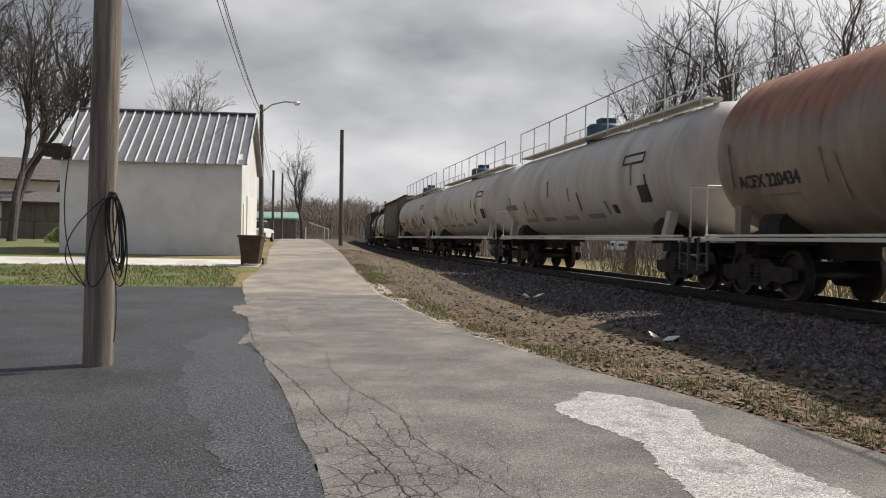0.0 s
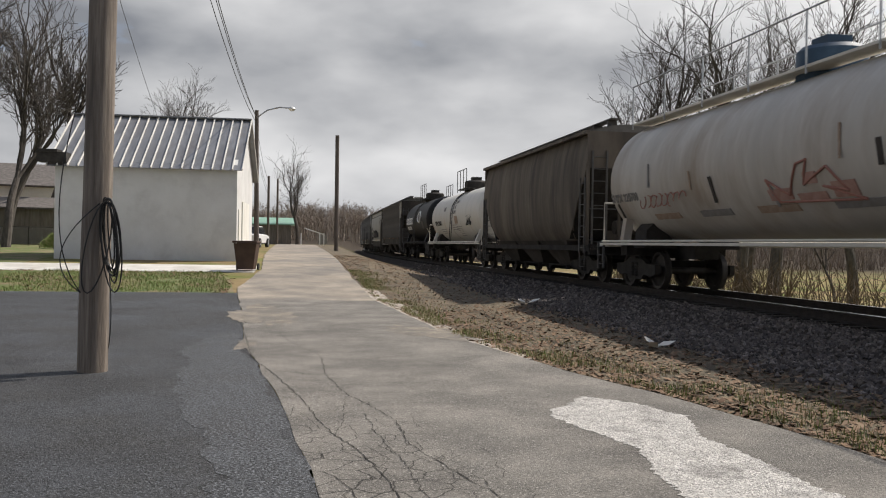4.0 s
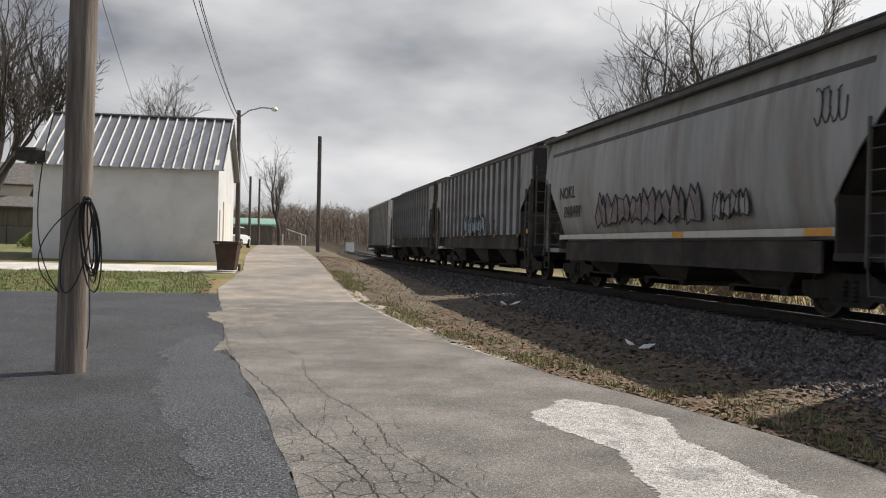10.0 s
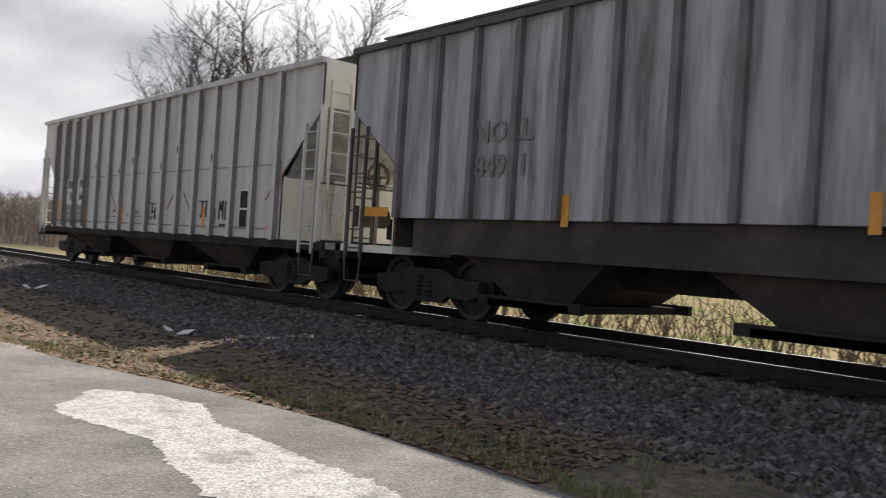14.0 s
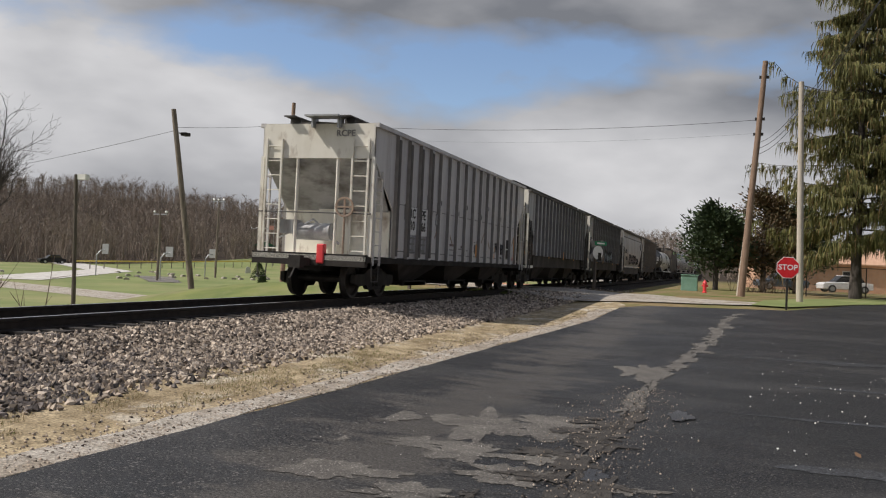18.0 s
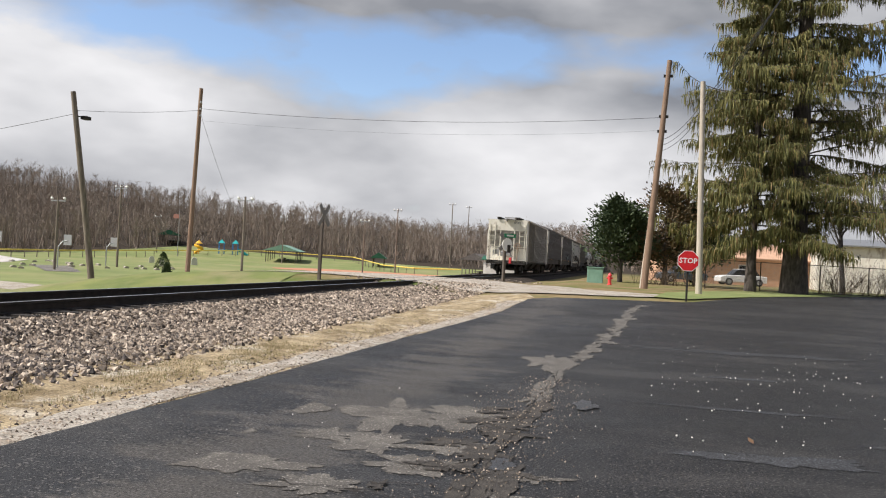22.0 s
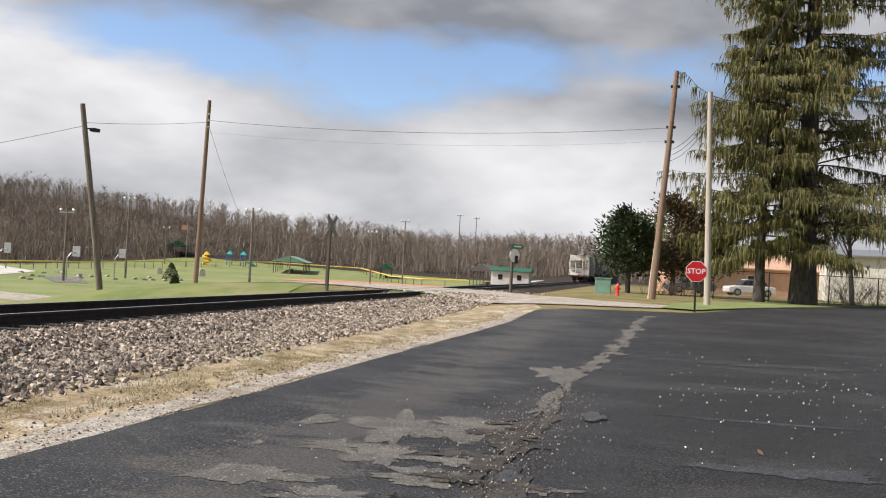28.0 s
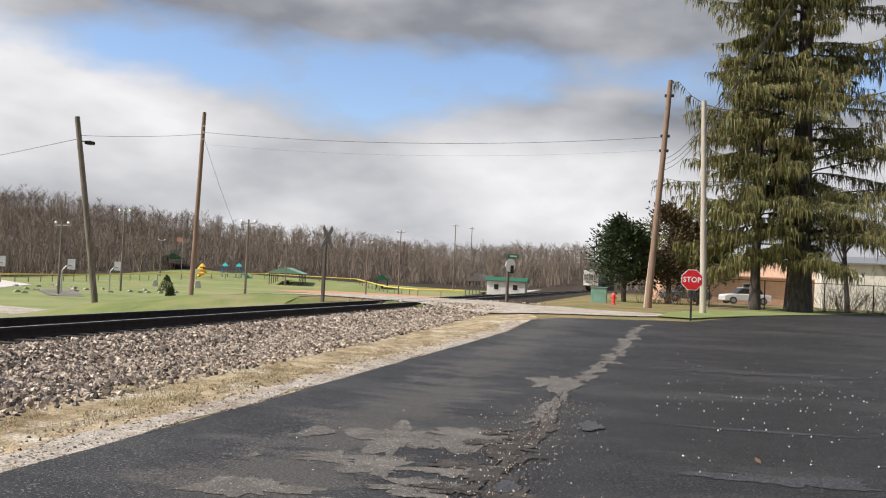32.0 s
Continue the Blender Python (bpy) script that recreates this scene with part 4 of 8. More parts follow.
    part("brake_wheel", Geo().lathe([(0.2, -0.02), (0.25, -0.02), (0.25, 0.02), (0.2, 0.02)], 18, pose(-0.85, L / 2 + 0.12, sill + 1.2, 90)).box((-0.85, L / 2 + 0.12, sill + 1.2), (0.44, 0.03, 0.04)).box((-0.85, L / 2 + 0.12, sill + 1.2), (0.04, 0.03, 0.44)).tube((-0.85, L / 2 + 0.1, sill), (-0.85, L / 2 + 0.1, sill + 1.2), 0.03), "rust_mark", car)
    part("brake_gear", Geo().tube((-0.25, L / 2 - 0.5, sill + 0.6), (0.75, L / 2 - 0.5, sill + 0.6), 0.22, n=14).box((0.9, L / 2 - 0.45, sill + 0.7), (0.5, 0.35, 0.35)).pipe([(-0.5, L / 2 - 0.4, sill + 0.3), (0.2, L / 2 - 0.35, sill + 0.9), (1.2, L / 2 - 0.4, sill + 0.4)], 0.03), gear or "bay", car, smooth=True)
    part("centre_sill", Geo().box((0, 0, sill - 0.22), (0.6, L + 0.4, 0.32)), "underframe", car)
    # discharge bays
    span = L - 2 * max(over, 1.75) - 0.4
    bl = span / bays
    for i in range(bays):
        c = -span / 2 + bl * (i + 0.5)
        g = Geo()
        t, u = bl / 2 - 0.02, 0.55
        zt, zl = lo + 0.0, 0.42
        g.add([(-hw + 0.06, c - t, zt), (hw - 0.06, c - t, zt), (hw - 0.06, c + t, zt), (-hw + 0.06, c + t, zt),
               (-hw + 0.55, c - u, zl), (hw - 0.55, c - u, zl), (hw - 0.55, c + u, zl), (-hw + 0.55, c + u, zl)],
              [(0, 1, 5, 4), (1, 2, 6, 5), (2, 3, 7, 6), (3, 0, 4, 7), (4, 5, 6, 7)])
        part("discharge_bay", g, "bay", car)
        part("outlet_gate", Geo().box((0, c, 0.36), (2.5, 1.5, 0.1)).box((-1.2, c, 0.38), (0.1, 1.9, 0.14)).box((1.2, c, 0.38), (0.1, 1.9, 0.14)), "underframe", car)
    return car


def tank_car(length, radius, zc, body, label, dome="steel_dark", rail_top=True, long_walk=True, frame_mat="pale_paint"):
    """A tank car, its base at rail height under its middle, along y."""
    car = thing("tank_car", pose(0, 0, 0), label, "freight car", "train cars")
    L = length - 1.6
    prof = []
    for i in range(9):
        a = math.pi / 2 * i / 8
        prof.append((radius * math.sin(a) + 1e-4, -L / 2 + radius * 0.42 * (1 - math.cos(a))))
    prof += [(radius, -L / 2 + radius * 0.42 + 0.02 + (L - radius * 0.84 - 0.04) * i / 6) for i in range(7)]
    prof += [(r, -h) for r, h in reversed(prof[:9])]
    part("tank", Geo().lathe(prof, 56, pose(0, 0, zc, -90)), body, car, smooth=True)
    for e in (-1, 1):
        y = e * (L / 2 - radius * 0.42)
        part("head_seam", Geo().lathe([(radius + 0.001, -0.02), (radius + 0.008, 0), (radius + 0.001, 0.02)], 56, pose(0, y, zc, -90)), body, car, smooth=True)
        for sx in (-1, 1):
            g = Geo()
            g.prism([(sx * 0.4, 1.0), (sx * 1.25, 1.0), (sx * 1.2, 1.45), (sx * 0.9, 1.75)][::sx], e * (L / 2 - 1.9) - 0.35, e * (L / 2 - 1.9) + 0.35)
            part("saddle", g, "underframe", car)
        part("end_platform", Geo().box((0, e * (L / 2 + 0.1), 1.08), (2.9, 0.9, 0.1)), frame_mat, car)
        part("end_sill", Geo().box((0, e * (L / 2 + 0.5), 0.98), (2.9, 0.12, 0.28)), "underframe", car)
        part("end_rail", Geo().pipe([(-1.4, e * (L / 2 + 0.15), 1.1), (-1.4, e * (L / 2 + 0.15), 2.2), (1.4, e * (L / 2 + 0.15), 2.2), (1.4, e * (L / 2 + 0.15), 1.1)], 0.024), frame_mat if not long_walk else body, car)
        for sx in (-1, 1):
            part("bolster_arm", Geo().add([(sx * 1.45, e * (L / 2 - 1.3), 1.1), (sx * 1.45, e * (L / 2 - 1.1), 1.1), (sx * (radius - 0.2), e * (L / 2 - 1.0), 1.75), (sx * (radius - 0.2), e * (L / 2 - 1.25), 1.75),
                                           (sx * 1.25, e * (L / 2 - 1.3), 1.1), (sx * 1.25, e * (L / 2 - 1.1), 1.1), (sx * (radius - 0.4), e * (L / 2 - 1.0), 1.7), (sx * (radius - 0.4), e * (L / 2 - 1.25), 1.7)],
                                          [(0, 1, 2, 3), (7, 6, 5, 4), (0, 4, 5, 1), (1, 5, 6, 2), (3, 2, 6, 7), (0, 3, 7, 4)]), body, car)
            ladder(car, (sx * 1.5, e * (L / 2 + 0.1), 0.45), 3, 0.4, 0.7, "y", "steel_mid")
        coupler(car, e * (L / 2 + 0.35), e)
        wheelset_truck(car, e * (L / 2 - 1.15))
        part("stub_sill", Geo().box((0, e * (L / 2 - 1.2), 0.93), (0.6, 3.6, 0.34)), "underframe", car)
        part("bolster", Geo().box((0, e * (L / 2 - 1.15), 0.95), (2.7, 0.4, 0.26)), "underframe", car)
    for sx in (-1, 1):
        part("running_board", Geo().box((sx * 1.42, 0, 1.1), (0.22, L + 0.2, 0.06)).tube((sx * 1.5, -L / 2, 1.17), (sx * 1.5, L / 2, 1.17), 0.025), frame_mat, car)
    top = zc + radius
    part("dome", Geo().lathe([(0.62, -0.15), (0.62, 0.42), (0.55, 0.5), (0.2, 0.55), (0.02, 0.55)], 28, pose(0, 0.6, top)), dome, car, smooth=True)
    part("valve_box", Geo().box((0, 0.6, top + 0.62), (0.5, 0.5, 0.16)), dome, car)
    w = L - 1.0 if long_walk else 2.4
    part("top_walkway", Geo().box((0.62, 0, top + 0.02), (0.5, w, 0.05)).box((-0.62, 0, top + 0.02), (0.5, w, 0.05)), frame_mat if long_walk else "steel_dark", car)
    for sx in (-0.9, 0.9):
        g = Geo()
        k = max(3, int(w / 1.75))
        for i in range(k + 1):
            y = -w / 2 + w * i / k
            g.tube((sx, y, top - 0.12), (sx, y, top + 1.02), 0.02, n=5)
        for z in (1.0,):
            g.tube((sx, -w / 2, top + z), (sx, w / 2, top + z), 0.02, n=5)
        part("top_rail", g, "metal_grey" if long_walk else "steel_dark", car)
    for sx in (-1, 1) if not long_walk else ():
        g = Geo()
        for dy in (-0.22, 0.22):
            pts = [(sx * 1.5, dy, 1.0)] + [(sx * (radius + 0.06) * math.sin(a), dy, zc + (radius + 0.06) * math.cos(a)) for a in (1.5, 1.2, 0.9, 0.6)]
            g.pipe(pts, 0.022, 5)
        for i in range(6):
            a = 1.5 - i * 0.17
            x, z = sx * (radius + 0.06) * math.sin(a), zc + (radius + 0.06) * math.cos(a)
            g.tube((x, -0.22, z), (x, 0.22, z), 0.016, n=5)
        part("side_ladder", g, "steel_mid", car)
    return car


def side_text(car, text, size, material, y, z, x):
    """Letters on the western side of a car."""
    return lettering(text, size, material, car, pose(-x, y, z, 90, 0, -90))


def side_plate(car, y, z, w, h, material, x, name="panel", thick=0.02, tilt=0.0):
    return part(name, Geo().box((0, 0, 0), (thick, w, h)), material, car, at=pose(-x, y, z, tilt, 0, 0))


CARS = []
SPEED, TAIL_0 = 12.1, 199.0
off = 0.0


def couple(car, length):
    """Puts a car at the end of the train so far; the tail is at 0."""
    global off
    CARS.append((car, off + length / 2))
    off += length


HW = CAR_W / 2
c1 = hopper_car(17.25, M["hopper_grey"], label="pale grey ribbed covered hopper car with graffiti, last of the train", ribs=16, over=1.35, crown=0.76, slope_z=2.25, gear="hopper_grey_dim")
couple(c1, 17.25)
off = 17.2
c2 = hopper_car(16.8, M["hopper_grey_dim"], label="dull grey ribbed covered hopper car with dark ends, shade put into the south one", end_mat="cream", side_lo=1.5, south_shade_mat="bay", over=1.3, cut=2.3, rib_mat="rib_grime_shade")
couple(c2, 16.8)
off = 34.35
c3 = hopper_car(16.95, M["hopper_grey_dim"], label="dull grey ribbed covered hopper car with pale blue graffiti", side_lo=1.5, south_shade_mat="bay", over=1.3, cut=2.3, rib_mat="rib_grime_shade")
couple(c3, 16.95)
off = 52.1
c4 = hopper_car(15.95, M["hopper_white"], label="off-white smooth-sided covered hopper car with brown graffiti", smooth_side=True, end_mat="hopper_white", side_lo=1.25, south_shade_mat="bay", over=1.35, cut=1.95)
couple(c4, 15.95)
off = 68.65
c5 = hopper_car(16.95, M["hopper_taupe"], label="taupe ribbed covered hopper car", end_mat="hopper_taupe", side_lo=1.5, ribs=15, south_shade_mat="bay", over=1.3, cut=2.3, rib_mat="rib_taupe_shade")
couple(c5, 16.95)
off = 85.35
c6 = tank_car(12.7, 1.42, 2.62, "tank_black", "glossy black tank car with white lettering", long_walk=False, frame_mat="steel_dark")
couple(c6, 14.0)
off = 98.0
c7 = tank_car(15.7, 1.38, 2.55, "tank_white", "off-white tank car with black lettering", long_walk=False)
couple(c7, 15.7)
c8 = hopper_car(13.8, M["hopper_brown"], label="dark brown smooth-sided covered hopper car", smooth_side=True, end_mat="hopper_brown", side_lo=1.2)
couple(c8, 13.85)
for k in range(3):
    c = tank_car(18.2, 1.52, 2.72, "tank_beige", "long beige tank car with a railed roof walkway", dome="blue_dome")
    couple(c, 18.2)
off -= 0.55
c12 = tank_car(18.2, 1.6, 2.76, "tank_rust", "rust-streaked tank car with an orange-brown upper half", long_walk=False)
couple(c12, 18.2)
for k in range(6):
    c = tank_car(16.0, 1.5, 2.7, ("tank_white", "tank_beige")[k % 2], "pale tank car far along the train", long_walk=False)
    couple(c, 16.0)


def motions():
    """The train rolls south at a steady speed."""
    for car, o in CARS:
        rows = []
        for t, lag in ((0, 0), (2, 0), (4, 0), (6, 0), (8, 0), (10, 0), (12, 0), (14, 0.1), (15, 0.3), (16, 0.45), (16.5, 0.95), (17, 0.8), (17.5, 0.1), (18, 0), (20, 0), (22, 0), (24, 0), (26, 0), (28, 0), (30, 0), (32, 0)):
            x, y, h = track(TAIL_0 - SPEED * t - o + lag)
            rows.append((t, pose(x, y, RAIL_Z, 0, 0, h)))
        walk(car, rows)
    walk(VAN, [(t, pose(19.9 - 5.2 * (t - 11), 200, gz(19.9 - 5.2 * (t - 11), 200) + 0.05, 0, 0, 90)) for t in range(0, 33, 2)])


# ---- white block building and the yard ----
def block_building():
    b = thing("block_building", pose(-2.25, 38.95, 0, 0, 0, -3), "white rendered block building with a corrugated tin roof", "building")
    W, D, Hh, R = 7.6, 7.0, 4.15, 2.45
    z0 = 0.78
    for c, s in (((-W / 2, 0.1, Hh / 2), (W, 0.2, Hh)), ((-W / 2, D - 0.1, Hh / 2), (W, 0.2, Hh)), ((-W + 0.1, D / 2, Hh / 2), (0.2, D - 0.4, Hh)), ((-0.1, D / 2, Hh / 2), (0.2, D - 0.4, Hh))):
        part("wall", Geo().box((c[0], c[1], c[2] + z0 - 0.3), (s[0], s[1], s[2] + 0.6)), "render_white", b)
    for x in (-W + 0.1, -0.1):
        g = Geo()
        g.add([(x - 0.1, 0, z0 + Hh), (x - 0.1, D, z0 + Hh), (x - 0.1, D / 2, z0 + Hh + R - 0.08), (x + 0.1, 0, z0 + Hh), (x + 0.1, D, z0 + Hh), (x + 0.1, D / 2, z0 + Hh + R - 0.08)],
              [(0, 2, 1), (3, 4, 5), (0, 1, 4, 3), (1, 2, 5, 4), (2, 0, 3, 5)])
        part("gable", g, "render_white", b)
    run = math.hypot(D / 2 + 0.35, R * (D / 2 + 0.35) / (D / 2))
    ang = math.degrees(math.atan2(R, D / 2))
    for sgn in (1, -1):
        g = Geo()
        n = 19
        ww = W + 0.5
        for i in range(n):
            x = -ww / 2 + ww * (i + 0.5) / n
            g.box((x, 0, 0), (ww / n - 0.05, run, 0.03))
        m = pose(-W / 2, D / 2, z0 + Hh + R, 0, 0, 0 if sgn > 0 else 180) @ pose(0, 0, 0, ang, 0, 0) @ pose(0, -run / 2, 0)
        part("roof_panel", Geo().box((0, 0, -0.02), (ww, run, 0.025)), "tin_roof", b, at=m, label="silvery corrugated tin roof")
        seam = Geo().box((0, 0, 0), (0.05, run, 0.06)).mesh("roof_rib", "siding")
        for i in range(n + 1):
            part("roof_rib", seam, None, b, at=m @ pose(-ww / 2 + ww * i / n, 0, 0.025))
    part("ridge_cap", Geo().box((-W / 2, D / 2, z0 + Hh + R + 0.03), (W + 0.5, 0.3, 0.06)), "tin_roof", b)
    part("barge_board", Geo().box((0.2, D / 4 - 0.1, z0 + Hh + R / 2 - 0.12), (0.05, 0.14, 0.2)), "board", b)
    part("garage_door", Geo().box((0.02, D / 2, z0 + 1.4), (0.06, 3.0, 2.5)), "siding", b, "white panelled garage door")
    part("door", Geo().box((0.02, 1.0, z0 + 1.2), (0.05, 0.9, 2.1)), "siding", b)
    part("eave_box", Geo().box((-W - 0.05, 0.0, z0 + Hh + 0.12), (1.2, 0.7, 0.42)).box((-W - 0.2, -0.05, z0 + Hh + 0.38), (0.8, 0.75, 0.12)).box((-W + 0.1, -0.05, z0 + Hh - 0.16), (0.6, 0.5, 0.16)), "steel_dark", b, "dark weathered eave box")


block_building()
sheet("lawn", [(25.4, -40), (32.4, -40)], [(25.4, -1.5), (27.5, -1.7), (30, -1.9), (32.4, -2.6)], steps(25.4, 32.4, 0.5), 0.0, "lawn", 40, "short green grass strip with brown leaves", "lawn")
sheet("driveway", [(32.4, -40), (36.2, -40)], [(32.4, -1.2), (36.2, -1.2)], steps(32.4, 36.2, 0.5), 0.012, "concrete", 30, "pale concrete driveway", "driveway", 0.06, 11)
sheet("lawn", [(36.2, -45), (62, -45)], [(36.2, -10.2), (62, -11.0)], steps(36.2, 62, 1.5), 0.0, "lawn", 20, "shaded green yard behind the building", "lawn")


def wheelie_bin():
    b = thing("wheelie_bin", pose(-1.53, 33.2, gz(-1.53, 33.2) + 0.03, 0, 0, -8), "dark brown wheeled refuse bin at the lane's edge", "refuse bin")
    g = Geo()
    g.add([(-0.3, -0.3, 0.03), (0.3, -0.3, 0.03), (0.3, 0.3, 0.03), (-0.3, 0.3, 0.03), (-0.42, -0.4, 1.0), (0.42, -0.4, 1.0), (0.42, 0.42, 1.0), (-0.42, 0.42, 1.0)],
          [(0, 3, 2, 1), (0, 1, 5, 4), (1, 2, 6, 5), (2, 3, 7, 6), (3, 0, 4, 7), (4, 5, 6, 7)])
    part("bin_body", g, "bin_brown", b, bevel=0.02)
    part("lid", Geo().box((0, 0, 1.05), (0.92, 0.92, 0.09)).box((0, -0.44, 1.01), (0.5, 0.06, 0.05)), "bin_brown", b, bevel=0.03)
    part("handle_bar", Geo().tube((-0.35, 0.5, 0.98), (0.35, 0.5, 0.98), 0.025), "bin_brown", b)
    for sx in (-1, 1):
        part("wheel", Geo().tube((sx * 0.36, 0.25, 0.13), (sx * 0.42, 0.25, 0.13), 0.13, n=16), "tyre", b)


wheelie_bin()


# ---- poles and wires ----
def pole(name, base, top, r0, r1, material, label, extras=()):
    p = thing(name, pose(*base), label, "utility pole", "utility poles")
    d = Vector(top) - Vector(base)
    n = 9
    pts = [d * (i / n) + Vector((0.012 * noise.noise((i, base[0], 0)), 0.012 * noise.noise((i, base[1], 3)), -0.3 if i == 0 else 0)) for i in range(n + 1)]
    part("shaft", Geo().pipe(pts, r0, 18, [r0 + (r1 - r0) * i / n for i in range(n + 1)]), material, p, smooth=True)
    return p


NEAR = Vector((-2.29, 10.95, 0.02))
np_ = pole("utility_pole", NEAR, NEAR + Vector((0.13, 0.1, 9.6)), 0.175, 0.14, "pole_wood", "weathered grey-brown wooden utility pole with a coil of black cable")


def coil(p):
    """Loops of slack cable that hang on the near pole."""
    rnd = random.Random(4)
    for k in range(9):
        g = Geo()
        w, h = rnd.uniform(0.1, 0.26), rnd.uniform(0.8, 1.12)
        a0 = Vector((0.17 + rnd.uniform(-0.02, 0.05), -0.18, 2.05 + rnd.uniform(-0.05, 0.03)))
        side = 1 if k < 8 else -1
        pts = []
        for i in range(21):
            a = math.pi * 2 * i / 20
            pts.append(a0 + Vector((side * w * 0.5 * math.sin(a) + (0.1 if side > 0 else -0.25) * (1 - math.cos(a)) * 0.4, -0.03 * math.sin(a) - 0.01 * k, -h * 0.5 * (1 - math.cos(a)))))
        part("cable_loop", g.pipe(pts, 0.009, 5), "cable", p)
    for k, (x0, x1, x2, z0, z1, z2) in enumerate(((0.1, 0.3, 0.22, 2.0, 0.9, 0.3), (0.1, -0.65, -0.1, 2.0, 1.35, 0.95), (-0.1, -0.6, -0.1, 3.4, 1.6, 0.95))):
        pts = []
        for i in range(15):
            a = i / 14
            pts.append(Vector(((1 - a) ** 2 * x0 + 2 * a * (1 - a) * x1 + a * a * x2, -0.19, (1 - a) ** 2 * z0 + 2 * a * (1 - a) * z1 + a * a * z2)))
        part("cable_loop", Geo().pipe(pts, 0.007, 5), "cable", p)


coil(np_)
lampole = pole("street_lamp", (-1.82, 51.1, 1.0), (-1.92, 51.1, 9.15), 0.15, 0.11, "pole_dark", "dark wooden pole with a street lamp on a curved arm")
part("arm", Geo().pipe([(0, 0, 7.8), (0.5, -0.2, 8.15), (1.2, -0.5, 8.3), (1.75, -0.7, 8.25)], 0.04), "metal_grey", lampole)
part("lamp_head", Geo().lathe([(0.02, 0.12), (0.14, 0.08), (0.2, -0.02), (0.12, -0.12), (0.02, -0.15)], 14, pose(1.9, -0.75, 8.22)), "lamp_glass", lampole, smooth=True)
tagged(lampole, category="street lamp")
pole("utility_pole", (2.96, 55.3, 1.0), (2.93, 55.3, 8.4), 0.14, 0.12, "pole_dark", "plain dark wooden pole beside the lane")
pole("utility_pole", (-1.8, 78, 1.3), (-1.8, 78, 7.4), 0.12, 0.1, "pole_dark", "dark wooden utility pole down the lane")
pole("utility_pole", (-1.2, 92, 1.3), (-1.2, 92, 8.2), 0.12, 0.1, "pole_dark", "dark wooden utility pole down the lane")
lp = pole("utility_pole", (25.33, -37.3, -1.0), (26.74, -36.9, 8.65), 0.16, 0.12, "pole_wood", "leaning grey wooden utility pole beyond the track")
part("spot_lamp", Geo().box((0.95, -0.05, 8.45), (0.3, 0.4, 0.16)).tube((1.22, 0.34, 8.5), (0.95, -0.05, 8.45), 0.03), "steel_dark", lp)
mp = pole("utility_pole", (25.8, -47.1, -1.0), (25.6, -47.2, 10.9), 0.15, 0.11, "pole_brown", "brown wooden utility pole beyond the track")
for z in (7.2, 7.6, 8.0):
    part("insulator", Geo().lathe([(0.03, 0), (0.07, 0.03), (0.07, 0.1), (0.03, 0.13)], 10, pose(-0.3, 0.02, z + 3.0)), "metal_grey", mp)
rp = pole("utility_pole", (-0.57, -48.0, 0.45), (-1.35, -48.2, 12.9), 0.19, 0.13, "pole_brown", "tall leaning brown wooden utility pole beside the crossing road")
for z in (8.6, 9.4, 11.6):
    part("bracket", Geo().box((-0.064 * z, -0.016 * z, z), (0.5, 0.12, 0.14)), "steel_dark", rp)
tp = pole("utility_pole", (26.05, -29.8, -0.9), (26.25, -29.8, 4.6), 0.09, 0.07, "pole_dark", "thin dark post with a small lamp beyond the track")
part("lamp_head", Geo().box((-0.05, -0.1, 5.4), (0.5, 0.25, 0.22)), "lamp_glass", tp)
pole("utility_pole", (-0.45, -49.3, 0.45), (-1.1, -48.9, 8.2), 0.12, 0.1, "pole_pale", "pale wooden stub pole propping a taller one")
pole("utility_pole", (-2.93, -40.9, 0.45), (-2.66, -41.0, 10.25), 0.15, 0.11, "pole_pale", "bleached pale wooden utility pole beside the stop sign")


def wire(a, b, sag, r=0.012, name="overhead_wire"):
    a, b = Vector(a), Vector(b)
    pts = [a + (b - a) * (i / 16) - Vector((0, 0, sag * 4 * (i / 16) * (1 - i / 16))) for i in range(17)]
    solo(name, Geo().pipe(pts, r, 4), "cable", "thin black overhead cable strung between poles", "cable", group="overhead wires")


PT = NEAR + Vector((0.11, 0.1, 8.9))
for dx, dz in ((-0.12, 0), (0.0, 0.1), (0.12, -0.12)):
    wire(PT + Vector((dx, 0, dz)), (-1.9 + dx, 51.1, 8.6 + dz), 0.7, 0.014)
wire(PT + Vector((-1.5, 0, 1.2)), (-6.5, 48.0, 7.0), 0.5, 0.01)
for z in (7.0, 7.4, 8.2):
    wire((-1.9, 51.1, z), (-1.8, 78, z - 1.2), 0.5)
wire((26.57, -36.95, 7.75), (25.6, -47.2, 9.6), 0.1)
wire((25.6, -47.2, 9.7), (-1.15, -48.1, 9.8), 0.5)
wire((25.6, -47.2, 9.0), (-1.15, -48.1, 9.1), 0.5, 0.004)
wire((26.57, -36.95, 7.6), (62.4, -47.2, 4.65), 0.3)
wire((25.6, -47.2, 9.5), (34, -70, 4.5), 0.3, 0.01)
for k in range(3):
    wire((-2.7, -41.0, 9.3 - 0.25 * k), (-1.15, -48.1, 8.6 - 0.3 * k), 0.3)
    wire((-2.7, -41.0, 9.4 - 0.25 * k), (-6, -10, 13.5 + 0.3 * k), 0.9)


